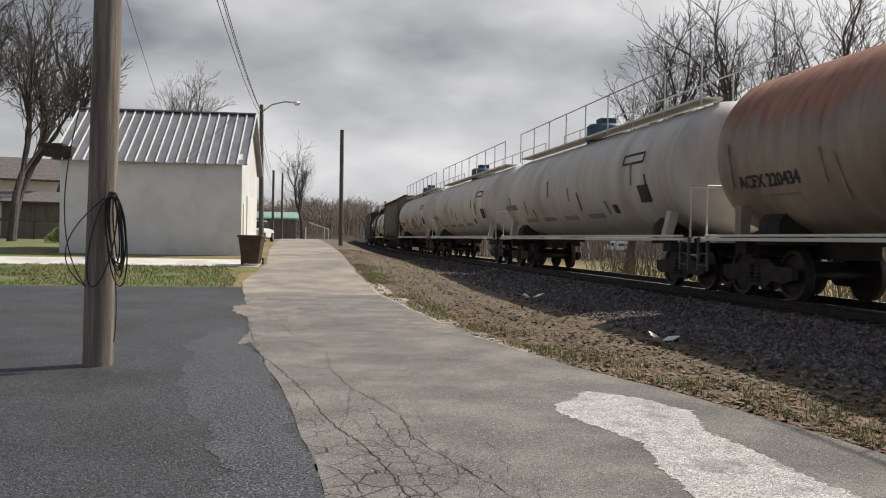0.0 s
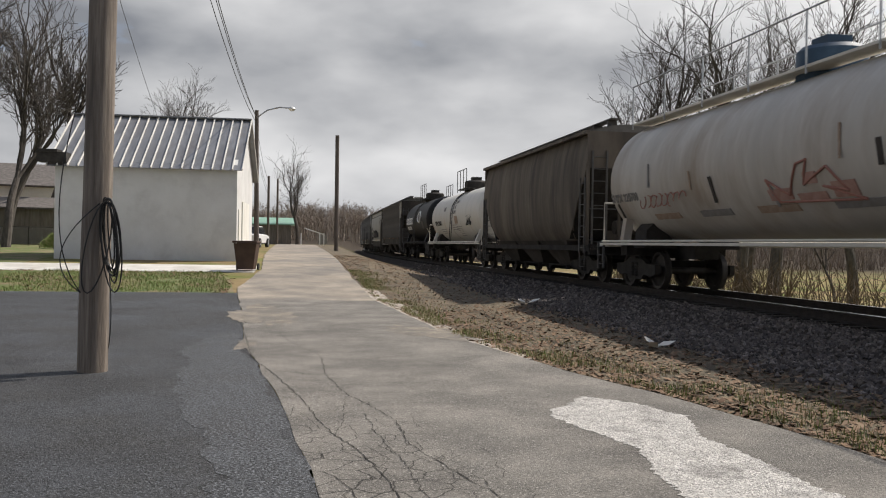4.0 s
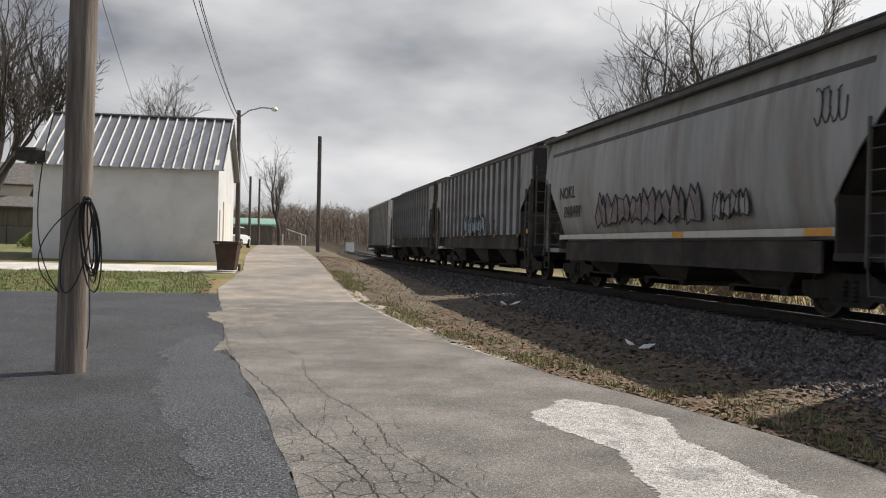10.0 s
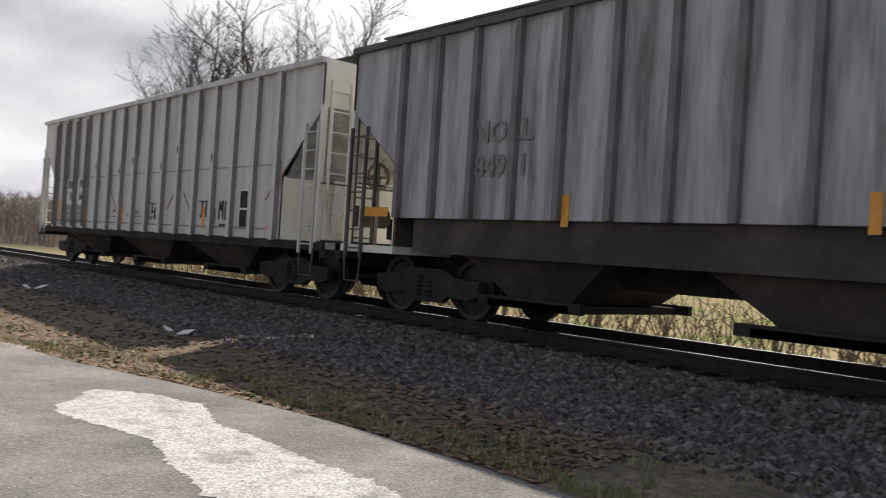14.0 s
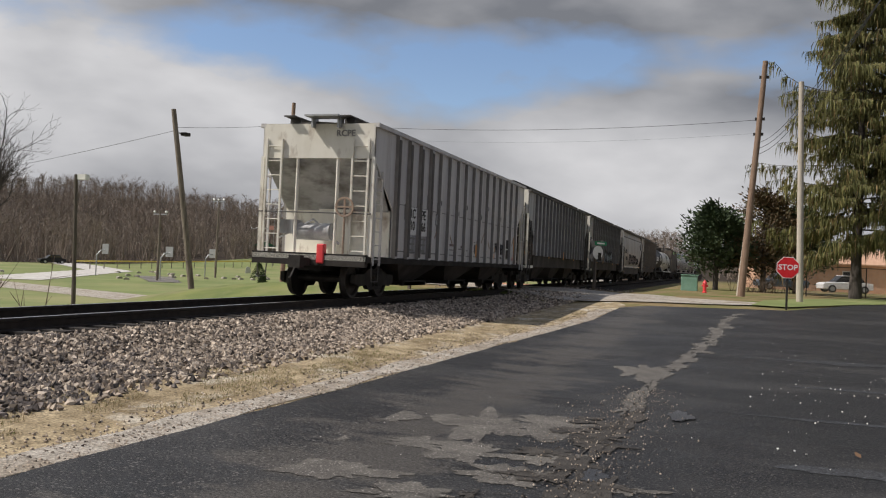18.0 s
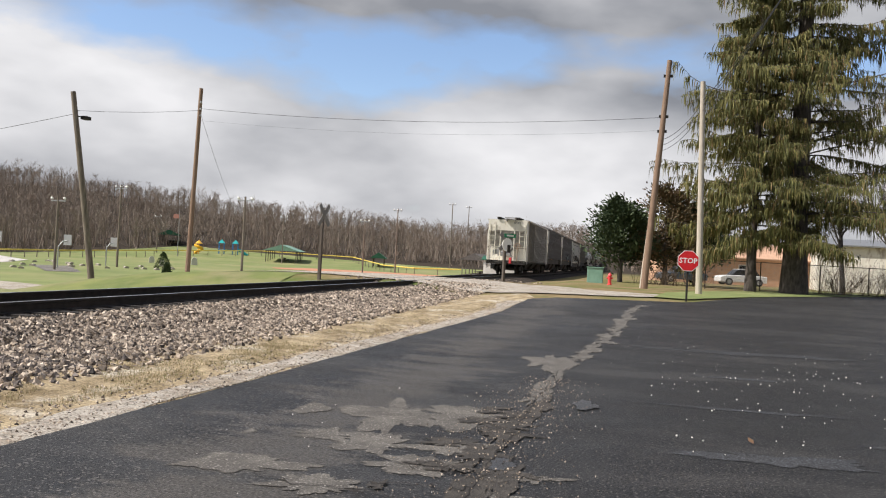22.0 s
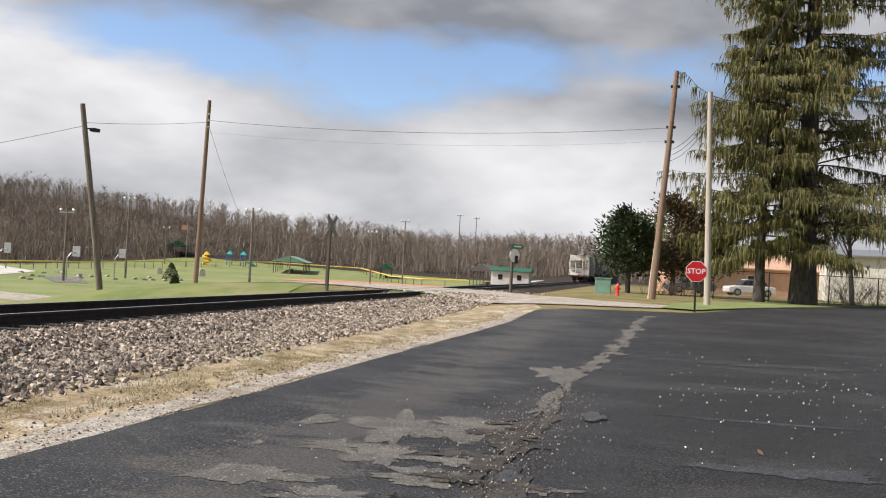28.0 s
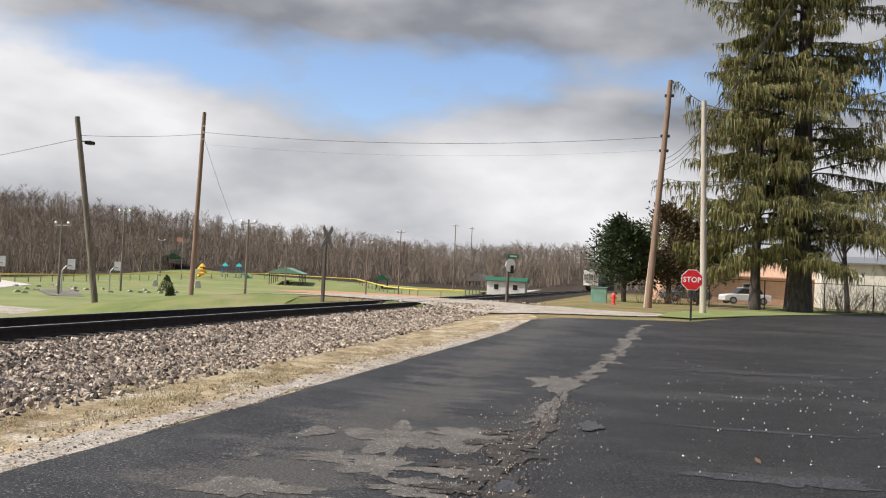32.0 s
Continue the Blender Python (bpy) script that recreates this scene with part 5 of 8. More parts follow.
# ---- crossing road, signs ----
def ribbon(name, pts, dz, material, label, category, seed=0, wob=0.1, kind="structure"):
    """A skin on the ground along a line of (x, y, width)."""
    g = Geo()
    fine = []
    for (x0, y0, w0), (x1, y1, w1) in zip(pts, pts[1:]):
        n = max(2, int(math.hypot(x1 - x0, y1 - y0) / 0.7))
        fine += [(x0 + (x1 - x0) * i / n, y0 + (y1 - y0) * i / n, w0 + (w1 - w0) * i / n) for i in range(n)]
    fine.append(pts[-1])
    m = 8
    for i, (x, y, w) in enumerate(fine):
        a, b = fine[max(0, i - 2)], fine[min(len(fine) - 1, i + 2)]
        d = Vector((b[0] - a[0], b[1] - a[1], 0)).normalized()
        e1 = wob * noise.noise((i * 0.35, seed, 0)) + wob * 0.5 * noise.noise((i * 1.3, seed, 0))
        e2 = wob * noise.noise((i * 0.35, seed, 7)) + wob * 0.5 * noise.noise((i * 1.3, seed, 7))
        for j in range(m + 1):
            k = -w / 2 + e1 + (w + e2 - e1) * j / m
            px, py = x + d.y * k, y - d.x * k
            g.v.append((px, py, gz(px, py) + dz))
    for i in range(len(fine) - 1):
        for j in range(m):
            p = i * (m + 1) + j
            g.f.append((p, p + 1, p + m + 2, p + m + 1))
    return solo(name, g, material, label, category, smooth=True, kind=kind)


ribbon("crossing_road", [(-1.3, -36.6, 2.0), (0.2, -36.2, 4.0), (3, -35.6, 6.5), (9.8, -40.7, 8), (16, -43, 6), (30, -45, 5), (75, -60, 5)], 0.034, "gravel_pale", "pale gravelly road over the level crossing", "road", 17)


def stop_sign():
    s = thing("stop_sign", pose(-1.95, -33.2, 0.45, 0, 0, 4), "red octagonal stop sign on a thin dark post", "stop sign")
    part("post", Geo().box((0, -0.04, 0.75), (0.07, 0.05, 1.7)), "steel_dark", s)
    r = 0.41
    def octo(rr, y0, y1):
        return Geo().prism([(rr * math.cos(math.pi / 8 + math.pi / 4 * i), 1.53 + rr * math.sin(math.pi / 8 + math.pi / 4 * i)) for i in range(8)], y0, y1)
    part("plate", octo(r, 0.0, 0.012), "white_mark", s)
    part("face", octo(r * 0.94, 0.012, 0.016), "sign_red", s)
    lettering("STOP", 0.27, "white_mark", s, pose(0, 0.018, 1.53, 90, 0, 180), name="word")


stop_sign()


def crossbuck(x, y, z, yaw, label, street=False):
    s = thing("crossing_signal", pose(x, y, z, 0, 0, yaw), label, "railway sign")
    part("post", Geo().box((0, 0, 1.2 if street else 1.6), (0.12, 0.12, 2.6 if street else 3.3)), "pole_dark", s)
    for a in (45, -45):
        part("blade", Geo().box((0, 0, 0), (1.22, 0.02, 0.22)), "grey_mark", s, at=pose(0, 0.08 if a > 0 else 0.105, 2.1 if street else 2.95, 0, a, 0))
    if street:
        part("street_name_plate", Geo().box((-0.22, 0.12, 2.42), (0.8, 0.02, 0.2)), "sign_green", s, "green street name plate")
        part("plate_bar", Geo().box((-0.22, 0.133, 2.42), (0.5, 0.006, 0.08)), "white_mark", s)
        part("bell_disc", Geo().tube((-0.05, 0.1, 1.95), (-0.05, 0.13, 1.95), 0.34, n=20), "white_mark", s)
        part("light_box", Geo().box((-0.15, 0.1, 1.75), (0.2, 0.12, 0.4)), "steel_dark", s)


crossbuck(12.95, -34.8, 0.2, 82, "weathered dark crossbuck post beyond the track", False)
crossbuck(6.45, -43.9, 0.5, 52, "crossbuck post with a round disc and a green street name plate", True)


# ---- trees ----
def bare_tree(seed, height, spread, trunk_r, depth=5, fork=0.3, least=0.01, lean=(0, 0)):
    """Trunk and branches of a leafless tree, as two meshes of the given height."""
    rnd = random.Random(seed)
    trunk, limbs = Geo(), Geo()

    def aside(d, amount):
        side = d.orthogonal().normalized()
        side.rotate(Matrix.Rotation(rnd.uniform(0, 6.28), 3, d))
        return (d + side * amount).normalized()

    def grow(p, d, length, r, level):
        n = 6 if level < 3 else (4 if level < 5 else 3)
        pts, radii = [p], [r]
        q = p
        turn = Vector((rnd.gauss(0, 1), rnd.gauss(0, 1), rnd.gauss(0, 0.5))) * (0.02 if level == 0 else 0.06)
        for i in range(n):
            bend = 0.05 if level == 0 else (0.065 if level < 3 else 0.13)
            turn = turn * 0.7 + Vector((rnd.gauss(0, bend), rnd.gauss(0, bend), rnd.gauss(0, bend * 0.6)))
            d = (d + turn + Vector((0, 0, 0.13 if level < 4 else 0.07))).normalized()
            q = q + d * (length / n)
            pts.append(q)
            radii.append(max(least, r * (1 - 0.38 * (i + 1) / n)))
            if level and i and i < n - 1 and level < depth and rnd.random() < (0.8 if level < 3 else 0.75):
                grow(q, aside(d, spread * rnd.uniform(0.65, 1.1)), length * rnd.uniform(0.4, 0.68) * (1.1 - 0.4 * i / n), radii[-1] * rnd.uniform(0.42, 0.62), level + 1)
        (trunk if level == 0 else limbs).pipe(pts, r, 10 if level == 0 else (6 if level == 1 else (4 if level == 2 else 3)), radii)
        if level < depth:
            e = radii[-1]
            grow(q, aside(d, spread * rnd.uniform(0.15, 0.5)), length * (1.0 if level == 0 else rnd.uniform(0.6, 0.82)), e * 0.9, level + 1)
            for j in range(2 if level < 2 else 1):
                grow(q, aside(d, spread * rnd.uniform(0.5, 0.95)), length * rnd.uniform(0.55, 0.85) * (1.0 if level == 0 else 0.85), e * rnd.uniform(0.6, 0.85), level + 1)

    grow(Vector((0, 0, -0.2)), Vector((lean[0], lean[1], 1)).normalized(), height * fork, trunk_r, 0)
    k = height / max(v[2] for v in limbs.v)
    for g in (trunk, limbs):
        g.v = [(x * k, y * k, z * k) for x, y, z in g.v]
    return trunk, limbs


TREE_MESH = {}


def tree(kind, x, y, turn=0.0, scale=1.0, label="tall leafless tree with fine dark branches", z=None):
    if kind not in TREE_MESH:
        a, b = bare_tree(*TREE_KINDS[kind])
        TREE_MESH[kind] = a.mesh("trunk", "bark", True), b.mesh("crown", "twig")
    t = thing("bare_tree", pose(x, y, gz(x, y) if z is None else z, 0, 0, turn) @ Matrix.Diagonal((scale, scale, scale, 1)), label, "tree", "leafless trees")
    part("trunk", TREE_MESH[kind][0], None, t)
    part("crown", TREE_MESH[kind][1], None, t)
    return t


TREE_KINDS = {"a": (11, 17, 0.8, 0.3, 6, 0.22, 0.007), "b": (23, 17, 0.72, 0.27, 6, 0.22, 0.007), "d": (58, 19, 0.62, 0.2, 5, 0.18, 0.008), "e": (64, 18, 0.6, 0.17, 5, 0.15, 0.008),
              "s": (71, 16, 0.8, 0.16, 4, 0.22, 0.009)}
tree("b", 22.3, 55.5, 40, 1.12)
tree("a", 24.6, 44.5, 150, 1.1)
tree("b", 26.9, 45, 80, 1.2)
tree("a", 30.5, 43, 10, 1.0)
tree("b", 31.5, 56, 10, 1.0)
tree("a", 0.95, 99, 60, 0.74, "round-crowned leafless tree at the end of the lane")
for i, (k, x, y, s) in enumerate((("e", -13.4, 53.5, 0.95), ("d", -14.2, 50, 1.0), ("e", -15.6, 53, 1.12), ("e", -18.4, 62, 1.2), ("e", -15.4, 60, 1.1), ("d", -18.0, 50, 1.1), ("e", -17.0, 60, 1.15), ("e", -21.5, 60, 1.1), ("e", -14.4, 66, 1.15), ("e", -19.5, 57, 1.1))):
    tree(k, x - 2.6, y, i * 77, s * 0.94, "slender tall leafless tree behind the white building")
tree("b", -12.2, 83, 90, 0.98, "round-crowned leafless tree behind the white building")
tree("s", -7.1, 82, 30, 0.95)
tree("a", 24.2, -23.4, 250, 0.5, "spreading leafless tree in the scrub beyond the track")
tree("s", 26.5, -21.5, 40, 0.42, "small leafless tree in the scrub beyond the track")
tree("s", 22.5, -19.5, 140, 0.36, "small leafless tree in the scrub beyond the track")
for i, (x, y) in enumerate(((16.5, 2), (17.5, -3.5), (19, -6), (18, 8), (17.2, 14), (20, 20), (18.5, 27), (21, -9.5), (22.5, 12))):
    tree("s", x, y, i * 61, 0.3 + 0.06 * (i % 3), "small leafless tree in the scrub beyond the track")


def far_woods():
    rnd = random.Random(9)
    near, far, under = Geo(), Geo(), Geo()

    def sliver(g, p, q, w):
        d = q - p
        s = d.cross(Vector((rnd.gauss(0, 1), rnd.gauss(0, 1), rnd.gauss(0, 0.3))))
        if s.length > 1e-6:
            s = s.normalized() * w
            g.add([p - s, p + s, q], [(0, 1, 2)])

    def one(g, x, y, h, k):
        """A bare tree: a trunk, upswept limbs from its upper part and a haze of twigs."""
        base = Vector((x, y, gz(x, y) - 0.3))
        lean = Vector((rnd.gauss(0, 0.06), rnd.gauss(0, 0.06), 1))
        r = rnd.uniform(0.06, 0.14) * k
        g.tube(base, base + lean * h * 0.9, r, r * 0.3, 3, caps=False)
        wide = h * rnd.uniform(0.22, 0.36)
        for j in range(11):
            a, f = rnd.uniform(0, 6.28), rnd.uniform(0.3, 0.85)
            p = base + lean * h * f
            l = wide * (1.15 - 0.6 * f) * rnd.uniform(0.7, 1.3)
            q = p + Vector((math.cos(a) * l * 0.8, math.sin(a) * l * 0.8, l * rnd.uniform(0.5, 1.2)))
            q.z = min(q.z, base.z + h * 1.05)
            sliver(g, p, q, 0.05 * k)
            for e in range(6):
                w = p + (q - p) * rnd.uniform(0.25, 1)
                t = w + Vector((rnd.gauss(0, 0.55), rnd.gauss(0, 0.55), rnd.uniform(0.1, 1.3))) * (0.7 + 0.05 * h)
                sliver(g, w, t, 0.035 * k)

    made = 0
    while made < 8200:
        th = rnd.uniform(-math.pi, math.pi)
        d = 125 + 320 * rnd.random() ** 1.35
        x, y = 10 + d * math.sin(th), -d * math.cos(th)
        if y > 0 and rnd.random() < 0.6:
            continue
        if y > 0 and d < 150 or abs(x - TRACK_X) < 9 and y < 0 or (x < 6 and -180 < y < 0):
            continue
        if 9 < x < 112 and -212 < y < 0 and d < 238:
            continue
        if y > 0 and abs(x - track(y)[0]) < 16 and y < 220:
            continue
        made += 1
        hh = (8.6 + 2.6 * noise.noise((x * 0.03, y * 0.03, 4)) + rnd.gauss(0, 1.2)) * (0.9 if y < 40 else 0.85)
        one(near if d < 240 else far, x, y, max(5, hh), 1.0 if d < 240 else 1.35)
        for e in range(5):
            a, rr = rnd.uniform(0, 6.28), rnd.uniform(0, 3.5)
            px, py = x + math.cos(a) * rr, y + math.sin(a) * rr
            p = Vector((px, py, gz(px, py) - 0.2))
            for s in range(4):
                sliver(under, p, p + Vector((rnd.gauss(0, 1.1), rnd.gauss(0, 1.1), rnd.uniform(1.2, 4.0) if s < 2 else rnd.uniform(3.0, 8.5))), 0.07)
    for k in range(1500):
        x, y = rnd.uniform(-70, 150), rnd.uniform(206, 270)
        one(near, x, y, rnd.uniform(6, 10), 1.0)
    for k in range(160):
        x, y = rnd.uniform(-60, -6), rnd.uniform(110, 200)
        one(near, x, y, rnd.uniform(6, 10), 1.0)
    solo("near_woods", near, "far_twig", "grey-brown leafless woods at the valley's edge", "woods", kind="stuff")
    solo("far_woods", far, "far_twig", "grey-brown leafless woods on the hills", "woods", kind="stuff")
    solo("undergrowth", under, "far_twig", "brown leafless undergrowth in the woods", "undergrowth", kind="stuff")


far_woods()


def spruce_tree(seed, height, width, trunk_r, bare, lean=0.0):
    """Trunk, tiers of sagging boughs with side branches, and curtains of hanging sprays."""
    rnd = random.Random(seed)
    tr, bo, nee = Geo(), Geo(), Geo()
    for i in range(10):
        a, b = i / 10, (i + 1) / 10
        ra, rb = trunk_r * (1 - a) ** 0.8 + 0.03, trunk_r * (1 - b) ** 0.8 + 0.02
        tr.tube((0, 0, height * a - 0.2), (0, 0, height * b), ra * (1.25 if i == 0 else 1), rb, 12, caps=False)

    def spray(p, l, out):
        ang = rnd.uniform(0, 6.28)
        wd = Vector((math.cos(ang), math.sin(ang), 0)) * rnd.uniform(0.012, 0.03)
        tip = p + Vector((rnd.gauss(0, 0.07), rnd.gauss(0, 0.07), -1)) * l + out * rnd.uniform(0, 0.25) * l
        mid = p + (tip - p) * 0.4 + out * 0.06
        nee.add([p - wd * 0.5, p + wd * 0.5, mid + wd, tip, mid - wd], [(0, 1, 2, 3, 4)])

    z = bare
    while z < height - 0.5:
        f = (z - bare) / (height - bare)
        tier = 0.84 + 0.22 * math.sin(z * 1.3 + seed) + rnd.gauss(0, 0.14)
        for j in range(rnd.choice((3, 4, 5))):
            a = rnd.uniform(0, 6.283)
            l = max(0.7, width / 2 * (1 - f) ** 0.38 * min(tier, 1.05) * rnd.uniform(0.5, 1.05))
            d = Vector((math.cos(a), math.sin(a), 0))
            side = Vector((-d.y, d.x, 0))
            sag, lift, rise = rnd.uniform(0.18, 0.5), rnd.uniform(0.1, 0.4), rnd.uniform(-0.12, 0.36)
            prev = Vector((0, 0, z))
            n = 9
            for s in range(1, n + 1):
                u = s / n
                p = Vector((0, 0, z)) + d * l * u + side * math.sin(u * 3 + j) * 0.05 * l + Vector((0, 0, l * (rise * u - sag * u * u + lift * u ** 5)))
                bo.tube(prev, p, 0.06 * (1 - u) + 0.014, 0.05 * (1 - u) + 0.012, 4, caps=False)
                if u > 0.2:
                    full = min(1, (u - 0.1) * 1.6)
                    for hand in (-1, 1):
                        bl = (0.3 * l * (1 - 0.65 * u) + 0.35) * rnd.uniform(0.5, 1.15)
                        bd = (side * hand * rnd.uniform(0.6, 1) + d * rnd.uniform(0.3, 0.9)).normalized()
                        e = p + bd * bl + Vector((0, 0, -0.22 * bl))
                        bo.tube(p, e, 0.012, 0.006, 3, caps=False)
                        m = max(3, int(bl * 6))
                        for q in range(m):
                            w = p + (e - p) * (q + rnd.random()) / m
                            for c in range(5):
                                spray(w + Vector((rnd.gauss(0, 0.06), rnd.gauss(0, 0.06), rnd.uniform(-0.02, 0.08))), rnd.choice((0.18, 0.28, 0.4, 0.55, 0.9)) * rnd.uniform(0.7, 1.2) * (0.5 + 0.5 * full), bd)
                    for c in range(9):
                        spray(prev + (p - prev) * rnd.random() + side * rnd.gauss(0, 0.06) + Vector((0, 0, 0.05)), rnd.uniform(0.2, 0.8) * full, d)
                    for c in range(6):
                        w = prev + (p - prev) * rnd.random()
                        t = w + (d * rnd.uniform(0.1, 0.3) + side * rnd.gauss(0, 0.22) + Vector((0, 0, rnd.uniform(0, 0.1))))
                        sd = Vector((0, 0, 1)).cross(t - w).normalized() * 0.03
                        nee.add([w - sd, w + sd, t], [(0, 1, 2)])
                prev = p
        z += rnd.uniform(0.4, 0.8) * (1.0 if f < 0.6 else 0.85)
    return tr, bo, nee


def conifer_thing(name, x, y, args, label, nmat):
    t = thing(name, pose(x, y, gz(x, y)), label, "tree", "evergreen trees")
    a, b, c = spruce_tree(*args)
    part("trunk", a, "bark", t, smooth=True)
    part("bough", b, "bark", t)
    part("foliage", c, nmat, t)
    return t


conifer_thing("spruce", -9.4, -55.4, (5, 34, 19.5, 0.66, 3.2), "tall spruce with drooping olive-green sprays", "needle")
conifer_thing("spruce", -6.85, -54.8, (8, 20, 10.0, 0.28, 3.4), "slender spruce with drooping sprays beside a larger one", "needle")


def cedar(seed, height, width, trunk_r):
    """A dense, ragged cone of short scaly sprays."""
    rnd = random.Random(seed)
    tr, bo, nee = Geo(), Geo(), Geo()
    tr.pipe([(0, 0, -0.2), (0.05, 0, height * 0.4), (0, 0.05, height)], trunk_r, 10, [trunk_r, trunk_r * 0.6, 0.03])
    lobes = [(rnd.uniform(0, 6.28), rnd.uniform(0.1, 0.9), rnd.uniform(0.75, 1.2)) for _ in range(46)]
    for a, f, k in lobes:
        z = 0.8 + f * (height - 1.1)
        l = width / 2 * k * (1 - f) ** 0.6 * min(1, 0.55 + f * 3)
        tip = Vector((math.cos(a) * l, math.sin(a) * l, z + 0.3 * l))
        root = Vector((0, 0, z - 0.1))
        bo.tube(root, tip, 0.05, 0.015, 4, caps=False)
        for q in range(210):
            u = rnd.random() ** 0.6
            w = root + (tip - root) * u + Vector((rnd.gauss(0, 0.3), rnd.gauss(0, 0.3), rnd.gauss(0, 0.26))) * (0.5 + 0.5 * l)
            d = Vector((math.cos(a) + rnd.gauss(0, 0.5), math.sin(a) + rnd.gauss(0, 0.5), rnd.uniform(0.0, 1.1))).normalized() * rnd.uniform(0.16, 0.4)
            s = d.orthogonal().normalized() * rnd.uniform(0.04, 0.1)
            s.rotate(Matrix.Rotation(rnd.uniform(0, 6.28), 3, d))
            nee.add([w - s * 0.4, w + d * 0.4 - s, w + d, w + d * 0.4 + s], [(0, 1, 2, 3)])
    return tr, bo, nee


def cedar_thing(x, y, args, label, nmat):
    t = thing("cedar_tree", pose(x, y, gz(x, y)), label, "tree", "evergreen trees")
    a, b, c = cedar(*args)
    part("trunk", a, "bark", t, smooth=True)
    part("bough", b, "bark", t)
    part("foliage", c, nmat, t)


cedar_thing(0.95, -65, (12, 6.6, 5.0, 0.2), "dark green cedar tree at the roadside", "cedar")
cedar_thing(-2.3, -67, (15, 8.0, 6.2, 0.22), "browned cedar tree at the roadside", "cedar_brown")
cedar_thing(-4.6, -69, (17, 6.8, 5.4, 0.2), "dark cedar tree behind the roadside", "cedar")


# ---- marks and lettering on the cars ----
RIB_X = HW + 0.04


def mark(car, y, z, w, h, material, x=HW - 0.06, name="painted_mark", tilt=0.0):
    return part(name, Geo().box((0, 0, 0), (0.012, w, h)), material, car, at=pose(-x, y, z, tilt, 0, 0))


def scrawl(car, y0, y1, z0, z1, material, x, seed, n=9, r=0.02, name="graffiti"):
    """Spray-painted strokes inside a field of a car's side."""
    rnd = random.Random(seed)
    w = (y1 - y0) / n
    for k in range(n):
        g = Geo()
        c = y0 + w * (k + 0.5)
        pts = []
        a0, sp = rnd.uniform(0, 6.28), rnd.choice((3.2, 4.6, 5.6))
        for i in range(12):
            a = a0 + sp * i / 11
            pts.append((-x, c + math.cos(a) * w * 0.55 * rnd.uniform(0.85, 1.1), (z0 + z1) / 2 + math.sin(a * rnd.choice((1, 1))) * (z1 - z0) * 0.48 * rnd.uniform(0.85, 1.1)))
        part(name, g.pipe(pts, r, 4), material, car)


def letters(car, y0, y1, z0, z1, fill, line, x, seed, n=8):
    """Spiky filled graffiti shapes, each with a thin dark outline."""
    rnd = random.Random(seed)
    w = (y1 - y0) / n
    for k in range(n):
        c = y0 + w * (k + 0.5)
        top, low = z1 - rnd.uniform(0, 0.2) * (z1 - z0), z0 + rnd.uniform(0, 0.12) * (z1 - z0)
        h = top - low
        out = [(c - w * 0.5, low + h * rnd.uniform(0, 0.1)), (c - w * rnd.uniform(0.45, 0.62), low + h * rnd.uniform(0.4, 0.7)), (c - w * rnd.uniform(0.1, 0.5), top), (c + w * rnd.uniform(-0.15, 0.1), low + h * rnd.uniform(0.6, 0.85)),
               (c + w * rnd.uniform(0.15, 0.5), top + h * rnd.uniform(-0.1, 0.12)), (c + w * rnd.uniform(0.42, 0.6), low + h * rnd.uniform(0.3, 0.6)), (c + w * rnd.uniform(0.2, 0.5), low), (c + w * rnd.uniform(-0.15, 0.15), low + h * rnd.uniform(0.1, 0.35))]
        m = len(out)
        mid = (c, low + h * 0.45)
        v = [(-x, *mid)] + [(-x, *p) for p in out]
        part("graffiti_fill", Geo().add(v, [(0, i + 1, (i + 1) % m + 1) for i in range(m)]), fill, car)
        part("graffiti_line", Geo().pipe([(-x - 0.004, *p) for p in out + out[:1]], 0.014, 4), line, car)
        part("graffiti_line", Geo().pipe([(-x - 0.004, c + w * rnd.uniform(-0.3, 0.3), low + h * 0.15), (-x - 0.004, c + w * rnd.uniform(-0.1, 0.1), low + h * 0.5), (-x - 0.004, c + w * rnd.uniform(-0.3, 0.3), low + h * 0.8)], 0.01, 4), line, car)


def stroke(car, p, q, r, material, x):
    part("smear", Geo().box((0, 0, 0), (0.012, 1.0, 2 * r)), material, car, at=pose(-x, (p[0] + q[0]) / 2, (p[1] + q[1]) / 2, math.degrees(math.atan2(q[1] - p[1], q[0] - p[0])), 0, 0) @ Matrix.Diagonal((1, math.hypot(q[0] - p[0], q[1] - p[1]), 1, 1)))


P1 = HW - 0.058
for i in range(15):
    y = -6.575 + 0.877 * (i + 0.5)
    mark(c1, y, 2.47, 0.66, 0.02, "grey_mark", name="panel_seam")
    mark(c1, y, 1.24, 0.66, 0.03, "grey_mark", name="panel_seam")
for y, z0, z1 in ((1.22, 1.21, 1.67), (-1.13, 1.21, 1.65), (-3.5, 1.2, 1.66), (-6.54, 1.18, 2.16), (3.9, 1.2, 1.7), (6.3, 1.2, 1.8)):
    mark(c1, y, (z0 + z1) / 2, 0.11, z1 - z0, "yellow_mark", P1 - 0.004, "reflector")
for y in (5.26, 4.38):
    mark(c1, y, 2.1, 0.72, 0.76, "white_mark", P1 - 0.002, "number_plate")
    mark(c1, y, 1.45, 0.7, 0.5, "hopper_grey_dim", P1 - 0.002, "stencil_panel")
    for k in range(3):
        mark(c1, y, 1.62 - 0.16 * k, 0.5 - 0.08 * k, 0.05, "grey_mark", P1 + 0.004, "stencil_bar")
for text, y, z in (("RC", 5.26, 2.28), ("10", 5.24, 1.95), ("PE", 4.38, 2.28), ("66", 4.36, 1.95)):
    side_text(c1, text, 0.36, "black_mark", y, z, P1 + 0.012)
